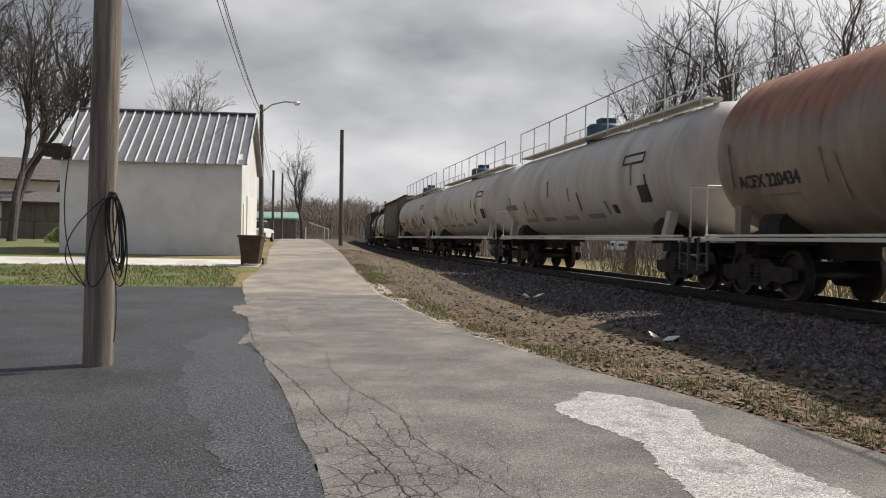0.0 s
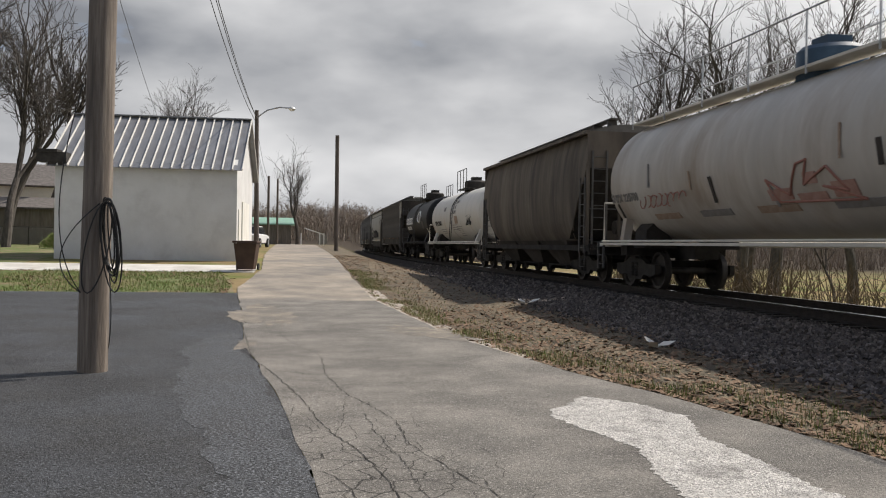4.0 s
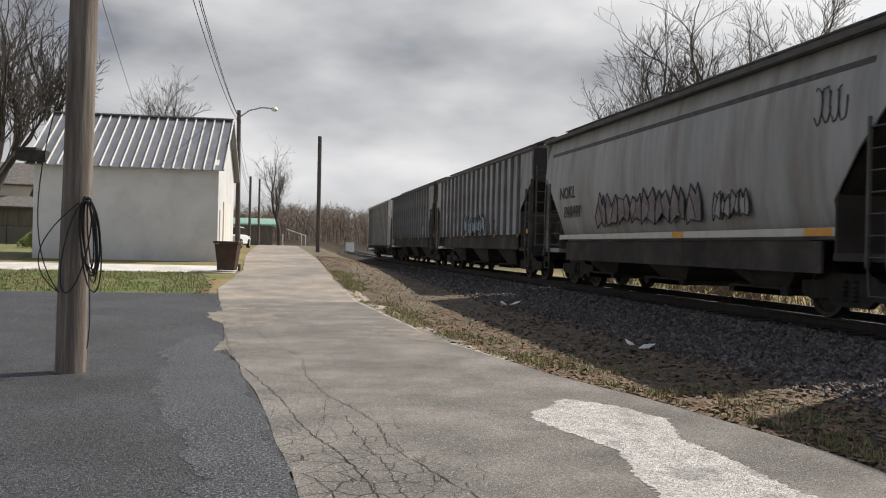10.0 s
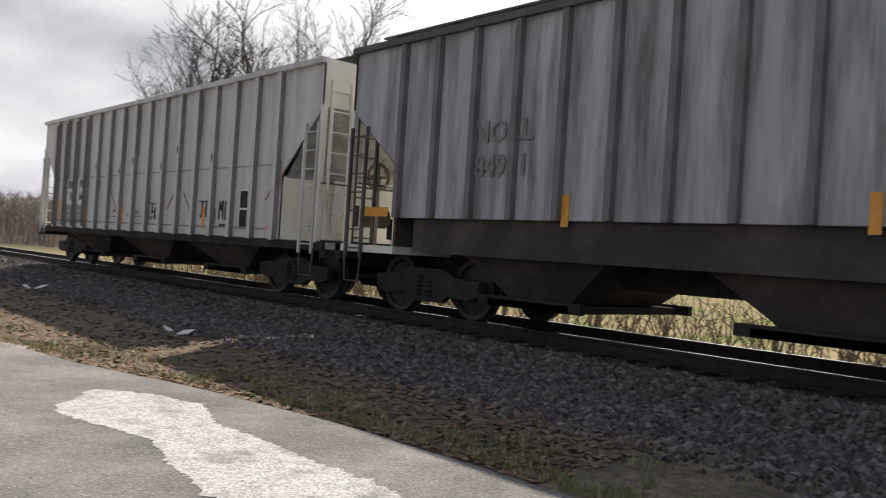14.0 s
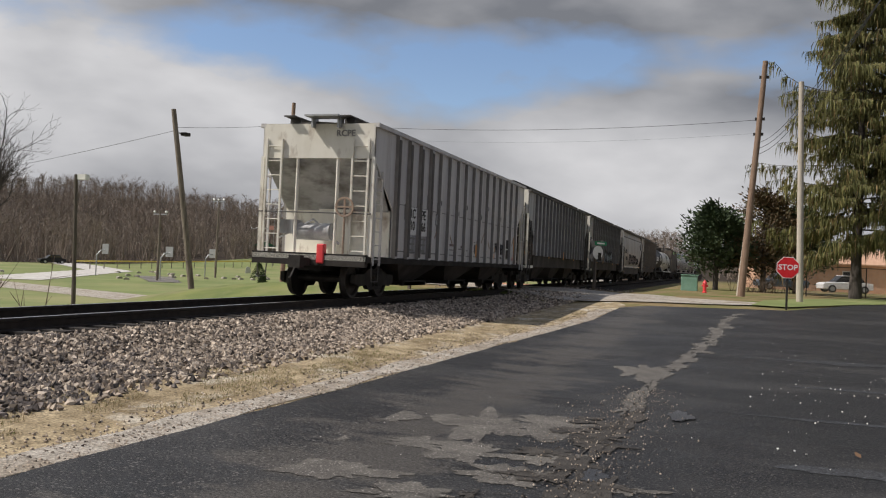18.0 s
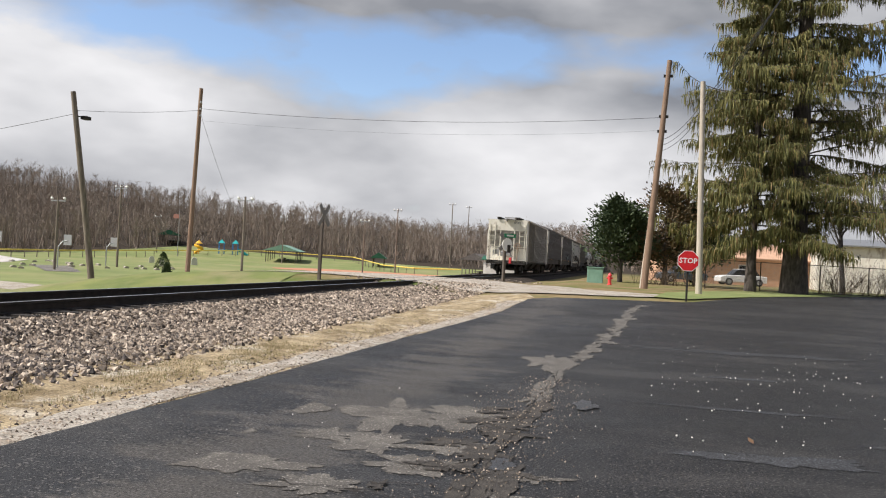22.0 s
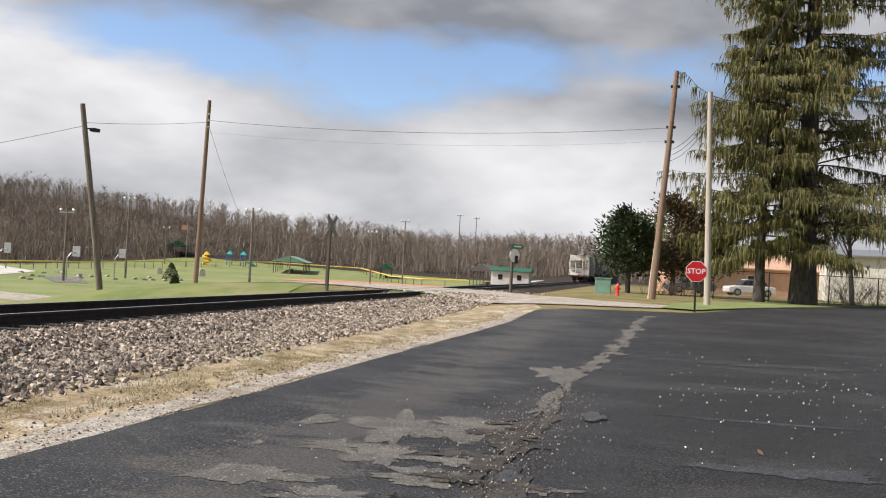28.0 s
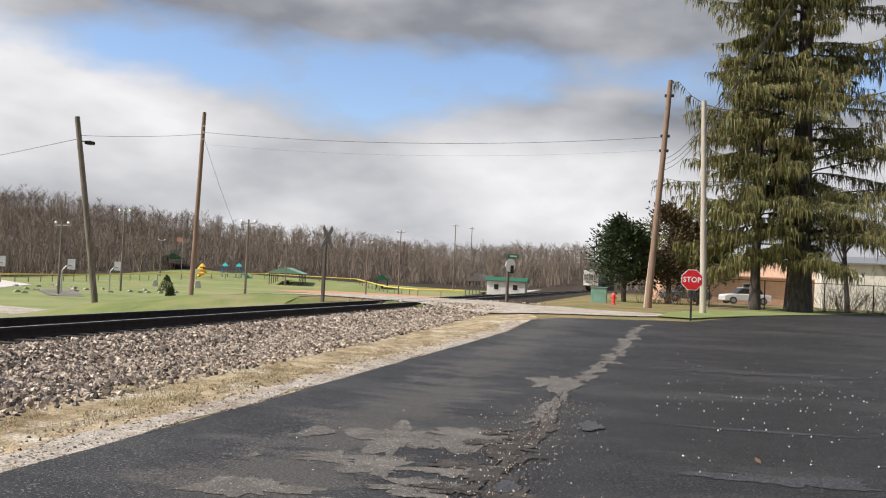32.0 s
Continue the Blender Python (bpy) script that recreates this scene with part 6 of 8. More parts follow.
for y in (6.575, 5.698, 4.822, 3.945):
    mark(c1, y, 2.6, 0.15, 3.0, "roof_tar", HW + 0.036, "stained_rib")
for y, z, lines in ((-0.8, 1.55, (((0.2, 0.2), (-0.12, 0.17)), ((0.05, 0.2), (0.02, -0.06)), ((0.12, -0.12), (0.06, -0.2)), ((-0.14, 0.1), (-0.12, -0.2)), ((0.1, -0.02), (-0.13, 0.0)))),
                    (-3.5, 1.6, (((0.22, 0.18), (-0.1, 0.17)), ((0.05, 0.18), (0.04, -0.18)), ((0.04, -0.18), (0.16, -0.12)), ((-0.16, 0.2), (-0.15, -0.16)), ((-0.32, 0.2), (-0.3, -0.14)), ((-0.16, 0.02), (-0.31, 0.03)))),
                    (-4.45, 1.58, (((0.2, -0.18), (0.17, 0.2)), ((0.17, 0.2), (0.1, 0.0)), ((0.1, 0.0), (0.03, 0.21)), ((0.03, 0.21), (0.0, -0.18)), ((-0.09, 0.2), (-0.1, -0.2)), ((-0.24, 0.2), (-0.23, -0.2)), ((-0.1, 0.0), (-0.24, 0.02))))):
    for (p0, q0), (p1, q1) in lines:
        part("tag_stroke", Geo().pipe([(-P1 - 0.004, y + p0, z + q0), (-P1 - 0.004, y + (p0 + p1) / 2 + 0.01, z + (q0 + q1) / 2), (-P1 - 0.004, y + p1, z + q1)], 0.014, 5), "black_mark", c1)
mark(c1, -4.45, 1.28, 0.3, 0.05, "black_mark", P1, "stencil_bar")
mark(c1, -5.36, 1.62, 0.44, 0.78, "white_mark", P1 - 0.004, "notice_backing")
for z in (1.81, 1.43):
    mark(c1, -5.36, z, 0.38, 0.34, "steel_dark", P1 + 0.004, "notice_plate")
for p, q in (((2.22, 2.21), (1.55, 1.54)), ((-1.57, 1.6), (-2.09, 2.1)), ((-2.45, 1.97), (-2.84, 1.57)), ((-6.16, 1.79), (-6.6, 2.24)), ((2.9, 2.2), (3.3, 1.7))):
    stroke(c1, p, q, 0.02, "rust_mark", P1)
mark(c1, -6.31, 1.26, 0.14, 0.1, "pink_mark", P1, "paint_dab")
for y, z in ((0.7, 1.45), (0.1, 1.42), (-0.8, 1.42), (1.7, 1.4)):
    mark(c1, y, z, 0.4, 0.03, "grey_mark", P1, "stencil_bar")
for i, z in ((3, 2.7), (5, 2.95), (6, 2.6), (8, 2.8), (9, 2.55), (11, 2.75), (12, 2.5)):
    mark(c1, -6.575 + 0.877 * i, z, 0.04, 0.15, "black_mark", HW + 0.036, "scorch")
rnd_c1 = random.Random(91)
for i in range(16):
    y = -6.575 + 0.877 * i
    for side in (-1, 1):
        if rnd_c1.random() < 0.45:
            h = rnd_c1.uniform(0.3, 1.3)
            z = rnd_c1.choice((1.22 + h / 2, 4.05 - h / 2, 2.3))
            mark(c1, y + side * rnd_c1.uniform(0.09, 0.12), z, rnd_c1.uniform(0.02, 0.05), h, rnd_c1.choice(("grey_mark", "rust_mark", "grey_mark")), P1 - 0.004, "grime_streak")
for y, z in ((0.2, 1.55), (-1.0, 1.52)):
    mark(c1, y + 1.4, z, 0.5, 0.07, "mauve_mark", P1 - 0.004, "grime_streak")
mark(c1, 3.1, 2.25, 0.3, 0.34, "black_mark", P1 - 0.004, "stencil_frame")
mark(c1, 3.1, 2.25, 0.26, 0.3, "hopper_grey", P1, "stencil_field")
eot = part("rear_light", Geo().box((-0.35, 8.27, 1.08), (0.2, 0.18, 0.48)), "red_light", c1, "red flashing rear-end device", bevel=0.03)
part("roof_grate", Geo().box((-0.25, 8.19, 4.44), (0.9, 0.5, 0.04)).box((-0.6, 8.05, 4.33), (0.05, 0.3, 0.3)).box((0.1, 8.05, 4.33), (0.05, 0.3, 0.3)), "metal_grey", c1)
lettering("RCPE", 0.22, "grey_mark", c1, pose(-0.75, 8.045, 4.05, 90, 0, 180))

for car, ny, nz, num in ((c3, 3.58, 2.71, "81785"), (c5, 4.0, 2.68, "84768"), (c2, 4.4, 2.7, "84961")):
    side_text(car, "NOKL", 0.42, "grey_mark", ny, nz, P1 + 0.012)
    side_text(car, num, 0.42, "grey_mark", ny, nz - 0.48, P1 + 0.012)
letters(c3, -2.2, 1.4, 1.5, 2.4, "blue_mark", "black_mark", P1 + 0.075, 3, 5)
scrawl(c3, -4.2, -2.5, 1.5, 2.1, "black_mark", P1 + 0.03, 4, 5, 0.012)
for i in range(5):
    mark(c3, -1.8 + 0.62 * i, 1.9, 0.5, 0.75 - 0.1 * (i % 2), "blue_mark", P1 - 0.003, "graffiti_fill", 8 * (-1) ** i)
side_text(c4, "NOKL", 0.46, "black_mark", 5.55, 2.6, HW - 0.02)
side_text(c4, "848491", 0.46, "black_mark", 5.1, 2.05, HW - 0.02)
letters(c4, -2.3, 3.3, 1.55, 2.45, "mauve_mark", "black_mark", HW - 0.022, 7, 8)
letters(c4, -4.0, -2.7, 1.6, 2.2, "hopper_white", "black_mark", HW - 0.022, 8, 4)
mark(c4, 0, 3.78, 14.2, 0.13, "steel_mid", HW - 0.1, "roof_line")
mark(c4, 0, 1.37, 12.6, 0.13, "pale_paint", HW - 0.085, "sill_band")
mark(c4, -1.2, 1.37, 0.5, 0.12, "yellow_mark", HW - 0.079, "reflector")
mark(c4, -5.9, 1.37, 0.7, 0.12, "yellow_mark", HW - 0.079, "reflector")
scrawl(c4, -6.6, -5.8, 3.0, 3.6, "black_mark", HW - 0.03, 9, 4, 0.012)
mark(c2, -5.23, 1.9, 0.42, 0.42, "white_mark", P1 - 0.004, "notice_frame")
mark(c2, -5.23, 1.9, 0.34, 0.34, "hopper_grey_dim", P1 + 0.001, "notice_plate")
for k in range(4):
    mark(c2, -5.23, 2.0 - 0.07 * k, 0.26, 0.025, "white_mark", P1 + 0.007, "stencil_bar")
for car, ys in ((c2, (-3.7, -0.6, 3.2)), (c3, (-6.6, -3.4, 1.8, 4.6)), (c5, (0.44, -2.26, -5.4, 5.8))):
    for y in ys:
        mark(car, y, 1.62, 0.12, 0.4, "yellow_mark", P1 - 0.004, "reflector")
for car in (c2, c3):
    for e in (-1, 1):
        mark(car, e * 7.45, 1.6, 0.75, 0.15, "yellow_mark", HW - 0.2, "sill_reflector")


def tank_mark(car, y, z, w, h, material, r, zc, name="painted_mark", text=None, size=0.4):
    """A mark that lies on the round western flank of a tank."""
    s = max(-0.95, min(0.95, (z - zc) / r))
    a = math.degrees(math.asin(s))
    m = pose(-(r + 0.012) * math.cos(radians(a)), y, z, 0, 0, 0) @ pose(0, 0, 0, 0, a, 0)
    if text:
        return lettering(text, size, material, car, m @ pose(0, 0, 0, 90, 0, -90))
    return part(name, Geo().box((0, 0, 0), (0.014, w, h)), material, car, at=m)


for i in range(6):
    for dy, dz, w, h in ((0, 0.185, 0.42, 0.075), (0, -0.185, 0.42, 0.075), (0.172, 0, 0.076, 0.37), (-0.172, 0, 0.076, 0.37)):
        tank_mark(c6, 4.27 - 0.53 * i + dy, 2.62 + dz, w, h, "white_mark", 1.42, 2.62, "logo_bar")
tank_mark(c6, 3.2, 2.13, 0, 0, "white_mark", 1.42, 2.62, text="PROX 75982", size=0.34)
g = Geo()
ring = [(-(1.42 * math.cos(math.asin((0.34 * math.sin(a) + 0.18) / 1.42)) + 0.015), -1.75 + 0.62 * math.cos(a), 2.8 + 0.34 * math.sin(a)) for a in [6.2832 * i / 28 for i in range(29)]]
part("logo_ring", g.pipe(ring, 0.05, 5), "white_mark", c6)
g = Geo()
g.v = [(-(1.42 * math.cos(math.asin((0.3 * math.sin(a) * k + 0.18) / 1.42)) + 0.012), -1.75 + 0.56 * math.cos(a) * k, 2.8 + 0.3 * math.sin(a) * k) for k in (0.02, 0.5, 1.0) for a in [6.2832 * i / 28 for i in range(28)]]
g.f = [(k * 28 + i, k * 28 + (i + 1) % 28, (k + 1) * 28 + (i + 1) % 28, (k + 1) * 28 + i) for k in range(2) for i in range(28)]
part("logo_field", g, "grey_mark", c6)
tank_mark(c6, -3.2, 2.25, 0.7, 0.5, "roof_tar", 1.42, 2.62, "notice_plate")
tank_mark(c6, -4.6, 1.9, 0.3, 0.3, "pale_paint", 1.42, 2.62, "placard")
tank_mark(c7, 4.4, 2.2, 0, 0, "black_mark", 1.38, 2.55, text="SHPX 205693", size=0.36)
for k in range(3):
    tank_mark(c7, 3.4, 1.86 - 0.1 * k, 1.5 - 0.3 * k, 0.03, "grey_mark", 1.38, 2.55, "stencil_bar")
    tank_mark(c7, -0.2, 2.05 - 0.12 * k, 1.4, 0.03, "grey_mark", 1.38, 2.55, "stencil_bar")
tank_mark(c7, 2.4, 2.95, 0.5, 0.22, "grey_mark", 1.38, 2.55, "logo_plate")
tank_mark(c7, -0.9, 2.3, 0.75, 0.4, "rust_mark", 1.38, 2.55, "notice_plate")
for k, word in enumerate(("LEAVE", "ME", "ALONE")):
    tank_mark(c7, -0.7 + 0.12 * k, 3.22 - 0.26 * k, 0, 0, "grey_mark", 1.38, 2.55, text=word, size=0.24)
for k in range(6):
    tank_mark(c7, -1.2, 1.95 - 0.09 * k, 1.3 - 0.06 * k, 0.025, "grey_mark", 1.38, 2.55, "stencil_bar")
for y, w in ((0.75, 0.05), (0.55, 0.03)):
    part("repair_band", Geo().lathe([(1.381, -w), (1.39, -w), (1.39, w), (1.381, w)], 56, pose(0, y, 2.55, -90)), "tank_beige", c7, smooth=True)
scrawl(c7, -4.6, -3.4, 2.0, 2.5, "black_mark", 1.35, 33, 4, 0.03)
tank_mark(c7, 6.3, 2.0, 0.06, 0.6, "rust_mark", 1.38, 2.55, "stain")
tank_mark(c12, 6.0, 2.15, 0, 0, "black_mark", 1.6, 2.76, text="ACFX 220434", size=0.34)
for y, z, w, h, mm in ((4.3, 2.3, 0.06, 0.6, "rust_mark"), (3.9, 2.1, 0.05, 0.8, "rust_mark"), (7.2, 2.5, 0.08, 0.9, "grey_mark"), (2.2, 2.6, 0.12, 0.8, "grey_mark"), (0.2, 2.5, 0.14, 0.9, "grey_mark"), (6.0, 1.9, 1.6, 0.03, "grey_mark")):
    tank_mark(c12, y, z, w, h, mm, 1.6, 2.76, "stain")
for j, (car, o) in enumerate(CARS[8:11]):
    tank_mark(car, -6.0, 2.2, 0.62, 0.44, "bay", 1.52, 2.72, "notice_plate")
    tank_mark(car, -3.8, 1.9, 0.3, 0.26, "bay", 1.52, 2.72, "placard")
    tank_mark(car, -5.4, 3.2, 1.3, 0.05, "bay", 1.52, 2.72, "frame_bar")
    tank_mark(car, -5.4, 2.98, 1.3, 0.05, "bay", 1.52, 2.72, "frame_bar")
    tank_mark(car, -4.75, 3.09, 0.05, 0.2, "bay", 1.52, 2.72, "frame_bar")
    tank_mark(car, -6.05, 3.09, 0.05, 0.2, "bay", 1.52, 2.72, "frame_bar")
    tank_mark(car, 6.9, 2.25, 0, 0, "grey_mark", 1.52, 2.72, text=("SHPX 220708", "SHPX 221323", "ACFX 220433")[j], size=0.3)
    for k in range(9):
        tank_mark(car, -7 + 1.7 * k + 0.4 * ((k * 7 + j) % 3), 1.95 + 0.25 * ((k + j) % 4), 0.05 + 0.03 * (k % 3), 0.4 + 0.15 * (k % 2), ("rust_mark", "grey_mark", "bay")[(k + j) % 3], 1.52, 2.72, "stain")
    for k in range(4):
        tank_mark(car, -2 + 2.3 * k, 1.75, 1.3, 0.16, "rust_mark" if k % 2 else "grey_mark", 1.52, 2.72, "stain_streak")
    if j == 0:
        scrawl(car, 3.4, 5.8, 1.95, 2.25, "red_mark", 1.485, 15, 8, 0.014)
        zig = [(0.3, 2.25), (-0.3, 1.95), (-0.7, 2.45), (-1.0, 2.5), (-0.8, 2.1), (-1.5, 2.35), (-1.9, 1.95), (-1.3, 2.05), (-2.2, 1.8), (0.1, 1.85), (0.3, 2.25)]
        for (ya, za), (yb, zb) in zip(zig, zig[1:]):
            part("graffiti", Geo().pipe([(-math.sqrt(1.54 ** 2 - (z - 2.72) ** 2), y, z) for y, z in ((ya, za), ((ya + yb) / 2, (za + zb) / 2), (yb, zb))], 0.022, 5), "red_mark", car)
        for y, z, w, h in ((0.0, 1.98, 0.7, 0.22), (-0.9, 1.9, 0.8, 0.16), (-1.8, 1.98, 0.6, 0.28), (-1.0, 2.2, 0.35, 0.2)):
            tank_mark(car, y, z, w, h, "red_haze", 1.52, 2.72, "graffiti")


# ---- small stones, litter and grass on the ground ----
def scatter(name, spots, maker, material, label, category):
    g = Geo()
    for s in spots:
        maker(g, *s)
    return solo(name, g, material, label, category, kind="stuff")


def pebble(g, x, y, z, r, rnd):
    c = Vector((x, y, z))
    q = Euler((rnd.uniform(0, 3), rnd.uniform(0, 3), rnd.uniform(0, 3))).to_matrix()
    k = [r * rnd.uniform(0.6, 1.15) for _ in range(6)]
    pts = [c + q @ Vector(v) for v in ((k[0], 0, 0), (-k[1], 0, 0), (0, k[2], 0), (0, -k[3], 0), (0, 0, k[4] * 0.8), (0, 0, -k[5] * 0.8))]
    g.add(pts, [(0, 2, 4), (2, 1, 4), (1, 3, 4), (3, 0, 4), (2, 0, 5), (1, 2, 5), (3, 1, 5), (0, 3, 5)])


def bed_z(u):
    return float(np.interp(u, [-4.2, -3.3, -1.8, -1.35, -0.6, 0.6, 1.3, 1.75, 3.0, 4.3], [0.0, 0.05, 0.375, 0.385, 0.36, 0.36, 0.33, 0.26, 0.05, -0.1]))


def ballast_stones():
    rnd = random.Random(31)
    g, north = Geo(), Geo()
    n = 0
    while n < 86000:
        y = rnd.gauss(0, 17) - 3
        if not -60 < y < 62 or abs(y - CROSS_Y) < 4.2:
            continue
        u = -1.25 - 3.0 * rnd.random() ** 0.85 if n % 8 else rnd.uniform(-1.5, 2.2)
        r = rnd.uniform(0.022, 0.062) * (1.25 if abs(y) > 20 else 1.0)
        x, yy, h = track(y, u)
        if u < -3.3 and rnd.random() < (-3.3 - u) * 0.95:
            continue
        zz = max(bed_z(u), gz(x, yy))
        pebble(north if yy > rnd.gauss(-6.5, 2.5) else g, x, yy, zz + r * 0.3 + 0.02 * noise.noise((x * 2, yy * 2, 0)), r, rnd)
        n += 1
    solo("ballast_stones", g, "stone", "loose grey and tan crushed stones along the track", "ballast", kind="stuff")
    solo("ballast_stones", north, "stone_shaded", "dark crushed stones along the track, train shade put into their colour", "ballast", kind="stuff")


ballast_stones()

VERGE_L = [(-46, -1), (-33, 4.0), (-30, 3.3), (-24, 3.5), (-15, 4.2), (-10, 4.27), (-5.4, 4.41), (-1, 4.5), (4.2, 4.4), (5.6, 4.34), (7, 4.22), (8.9, 3.9), (10.5, 3.52), (12, 3.27), (14.6, 2.85), (19, 2.58), (24, 2.3), (34, 2.2), (45, 2.3), (77, 2.25)]
sheet("verge", VERGE_L, [(-46, 6.3), (77, 6.3)], steps(0.5, 77, 0.7), 0.008, "verge", 10, "verge of dry grass, leaves and grit between lane and ballast", "verge", 0.04, 23)
sheet("verge", VERGE_L, [(-46, 6.3), (77, 6.3)], steps(-32, 0.5, 0.5), 0.008, "verge_dry", 10, "verge of dry straw and pale sand beside the ballast", "verge", 0.04, 24)
ribbon("grit_edge", [(3.75, -28, 0.4), (3.8, -22, 0.5), (4.4, -15, 0.35), (4.48, -10, 0.36), (4.6, -6, 0.38), (4.65, -2, 0.35)], 0.016, "gravel_pale", "pale grit along the asphalt edge", "verge", 41, 0.25)
ribbon("grit_edge", [(2.4, 27, 0.5), (2.75, 19, 0.5), (2.95, 14.5, 0.35), (3.35, 11.8, 0.25)], 0.02, "gravel_pale", "pale sandy edge of the lane", "verge", 43, 0.12)


def verge_x(y):
    return float(np.interp(y, [p[0] for p in VERGE_L], [p[1] for p in VERGE_L]))


def flake(g, x, y, z, s, rnd):
    a = rnd.uniform(0, 6.28)
    d, e = Vector((math.cos(a), math.sin(a), rnd.uniform(-0.2, 0.5))) * s, Vector((-math.sin(a), math.cos(a), rnd.uniform(-0.3, 0.3))) * s * 0.55
    c = Vector((x, y, z + 0.01))
    g.add([c - d, c + e, c + d, c - e], [(0, 1, 2, 3)])


def blade(g, x, y, z, h, rnd):
    a = rnd.uniform(0, 6.28)
    d = Vector((math.cos(a), math.sin(a), 0))
    w = Vector((-d.y, d.x, 0)) * h * 0.07
    c = Vector((x, y, z))
    t = c + d * h * rnd.uniform(0.1, 0.7) + Vector((0, 0, h))
    g.add([c - w, c + w, c + (t - c) * 0.6 + w * 0.6, t], [(0, 1, 2, 3)])


def verge_cover():
    rnd = random.Random(77)
    a, b, c, d = Geo(), Geo(), Geo(), Geo()
    for i in range(15000):
        y = rnd.uniform(4, 48) if i % 3 else rnd.uniform(4, 20)
        x0 = verge_x(y) + 0.05
        x = x0 + (5.9 - x0) * rnd.random() ** 1.3
        flake(a, x, y, gz(x, y) + 0.012, rnd.uniform(0.02, 0.06), rnd)
    for i in range(70000):
        y = rnd.uniform(3, 34) if i % 3 == 0 else (rnd.uniform(-27, 4) if i % 3 == 1 else rnd.uniform(-13, -3))
        x0 = verge_x(y) + (0.08 if y > 2 else 0.55)
        x = x0 + abs(rnd.gauss(0, 0.5 if y > 2 else 0.7))
        if x > 6.0 or noise.noise((x * 0.9, y * 0.7, 3)) + 0.5 * noise.noise((x * 2.9, y * 2.3, 3)) < -0.08:
            continue
        h = rnd.uniform(0.03, 0.1) if y > 2 else rnd.uniform(0.012, 0.045)
        blade(b if rnd.random() < (0.6 if y > 2 else 0.1) else c, x, y, gz(x, y), h, rnd)
    for i in range(5000):
        y = rnd.uniform(-28, -1)
        x = verge_x(y) + abs(rnd.gauss(0.15, 0.35))
        pebble(d, x, y, gz(x, y) + 0.012, rnd.uniform(0.008, 0.024), rnd)
    solo("fallen_leaves", a, "leaf_litter", "brown fallen leaves on the verge", "leaves", kind="stuff")
    solo("verge_grass", b, "blade", "tufts of short green grass on the verge", "grass", kind="stuff")
    solo("dry_grass", c, "straw", "dry straw-coloured grass on the verge", "grass", kind="stuff")
    solo("grit", d, "stone", "small pale grit at the asphalt edge", "gravel", kind="stuff")


verge_cover()


def lawn_grass():
    rnd = random.Random(5)
    a, b = Geo(), Geo()
    for i in range(22000):
        x, y = rnd.uniform(-13, -1.7), rnd.uniform(25.5, 32.4)
        if noise.noise((x * 0.5, y * 0.5, 8)) < -0.25 or x > -1.6 - (y - 26) * 0.12:
            continue
        blade(a, x, y, gz(x, y) - 0.01, rnd.uniform(0.05, 0.13), rnd)
    for i in range(2600):
        x, y = rnd.uniform(-13, -1.7), rnd.uniform(25.3, 32.4)
        if noise.noise((x * 0.4, y * 0.6, 2)) > -0.02:
            flake(b, x, y, gz(x, y) + 0.03, rnd.uniform(0.04, 0.08), rnd)
    solo("lawn_grass", a, "blade", "short green lawn grass", "grass", kind="stuff")
    solo("fallen_leaves", b, "leaf_litter", "brown fallen leaves on the lawn", "leaves", kind="stuff")


lawn_grass()


def crack_line(g, pts, w, dz):
    for (x0, y0), (x1, y1) in zip(pts, pts[1:]):
        d = Vector((x1 - x0, y1 - y0, 0))
        if d.length < 1e-4:
            continue
        s = Vector((-d.y, d.x, 0)).normalized() * w * random.uniform(0.5, 1.2)
        e = d.normalized() * w * 0.3
        p, q = Vector((x0, y0, gz(x0, y0) + dz)) - e, Vector((x1, y1, gz(x1, y1) + dz)) + e
        g.add([p - s, q - s, q + s, p + s], [(0, 1, 2, 3)])


def wander(rnd, a, b, n, amp):
    out = []
    for i in range(n + 1):
        k = i / n
        f = math.sin(math.pi * k) ** 0.3
        out.append((a[0] + (b[0] - a[0]) * k + rnd.gauss(0, amp) * f, a[1] + (b[1] - a[1]) * k + rnd.gauss(0, amp * 1.3) * f))
    return out


LONG_CRACKS = (
    ([(-0.19, 15.96), (0.01, 14.14), (0.47, 12.23), (0.45, 10.5), (0.62, 9.11), (0.8, 8.46), (0.97, 7.69), (0.96, 6.77), (1.19, 5.82), (1.5, 4.6), (1.75, 3.6)], 0.0055),
    ([(-0.73, 15.44), (-0.47, 12.07), (-0.08, 10.21), (0.16, 8.81), (0.27, 7.82), (0.4, 7.12), (0.55, 6.62), (0.65, 5.95), (0.7, 5.4), (0.85, 4.2)], 0.0065),
    ([(0.17, 6.75), (0.55, 6.62), (0.88, 6.5), (1.08, 6.14)], 0.004),
    ([(0.34, 5.84), (0.43, 5.56), (0.46, 5.0), (0.5, 4.2)], 0.005),
    ([(0.71, 8.04), (0.73, 7.42), (0.78, 6.78), (0.86, 6.08), (0.88, 5.38), (1.1, 4.3)], 0.0045),
    ([(0.62, 9.11), (0.53, 8.06), (0.4, 7.12)], 0.004),
    ([(0.05, 10.98), (0.21, 10.51)], 0.004),
)


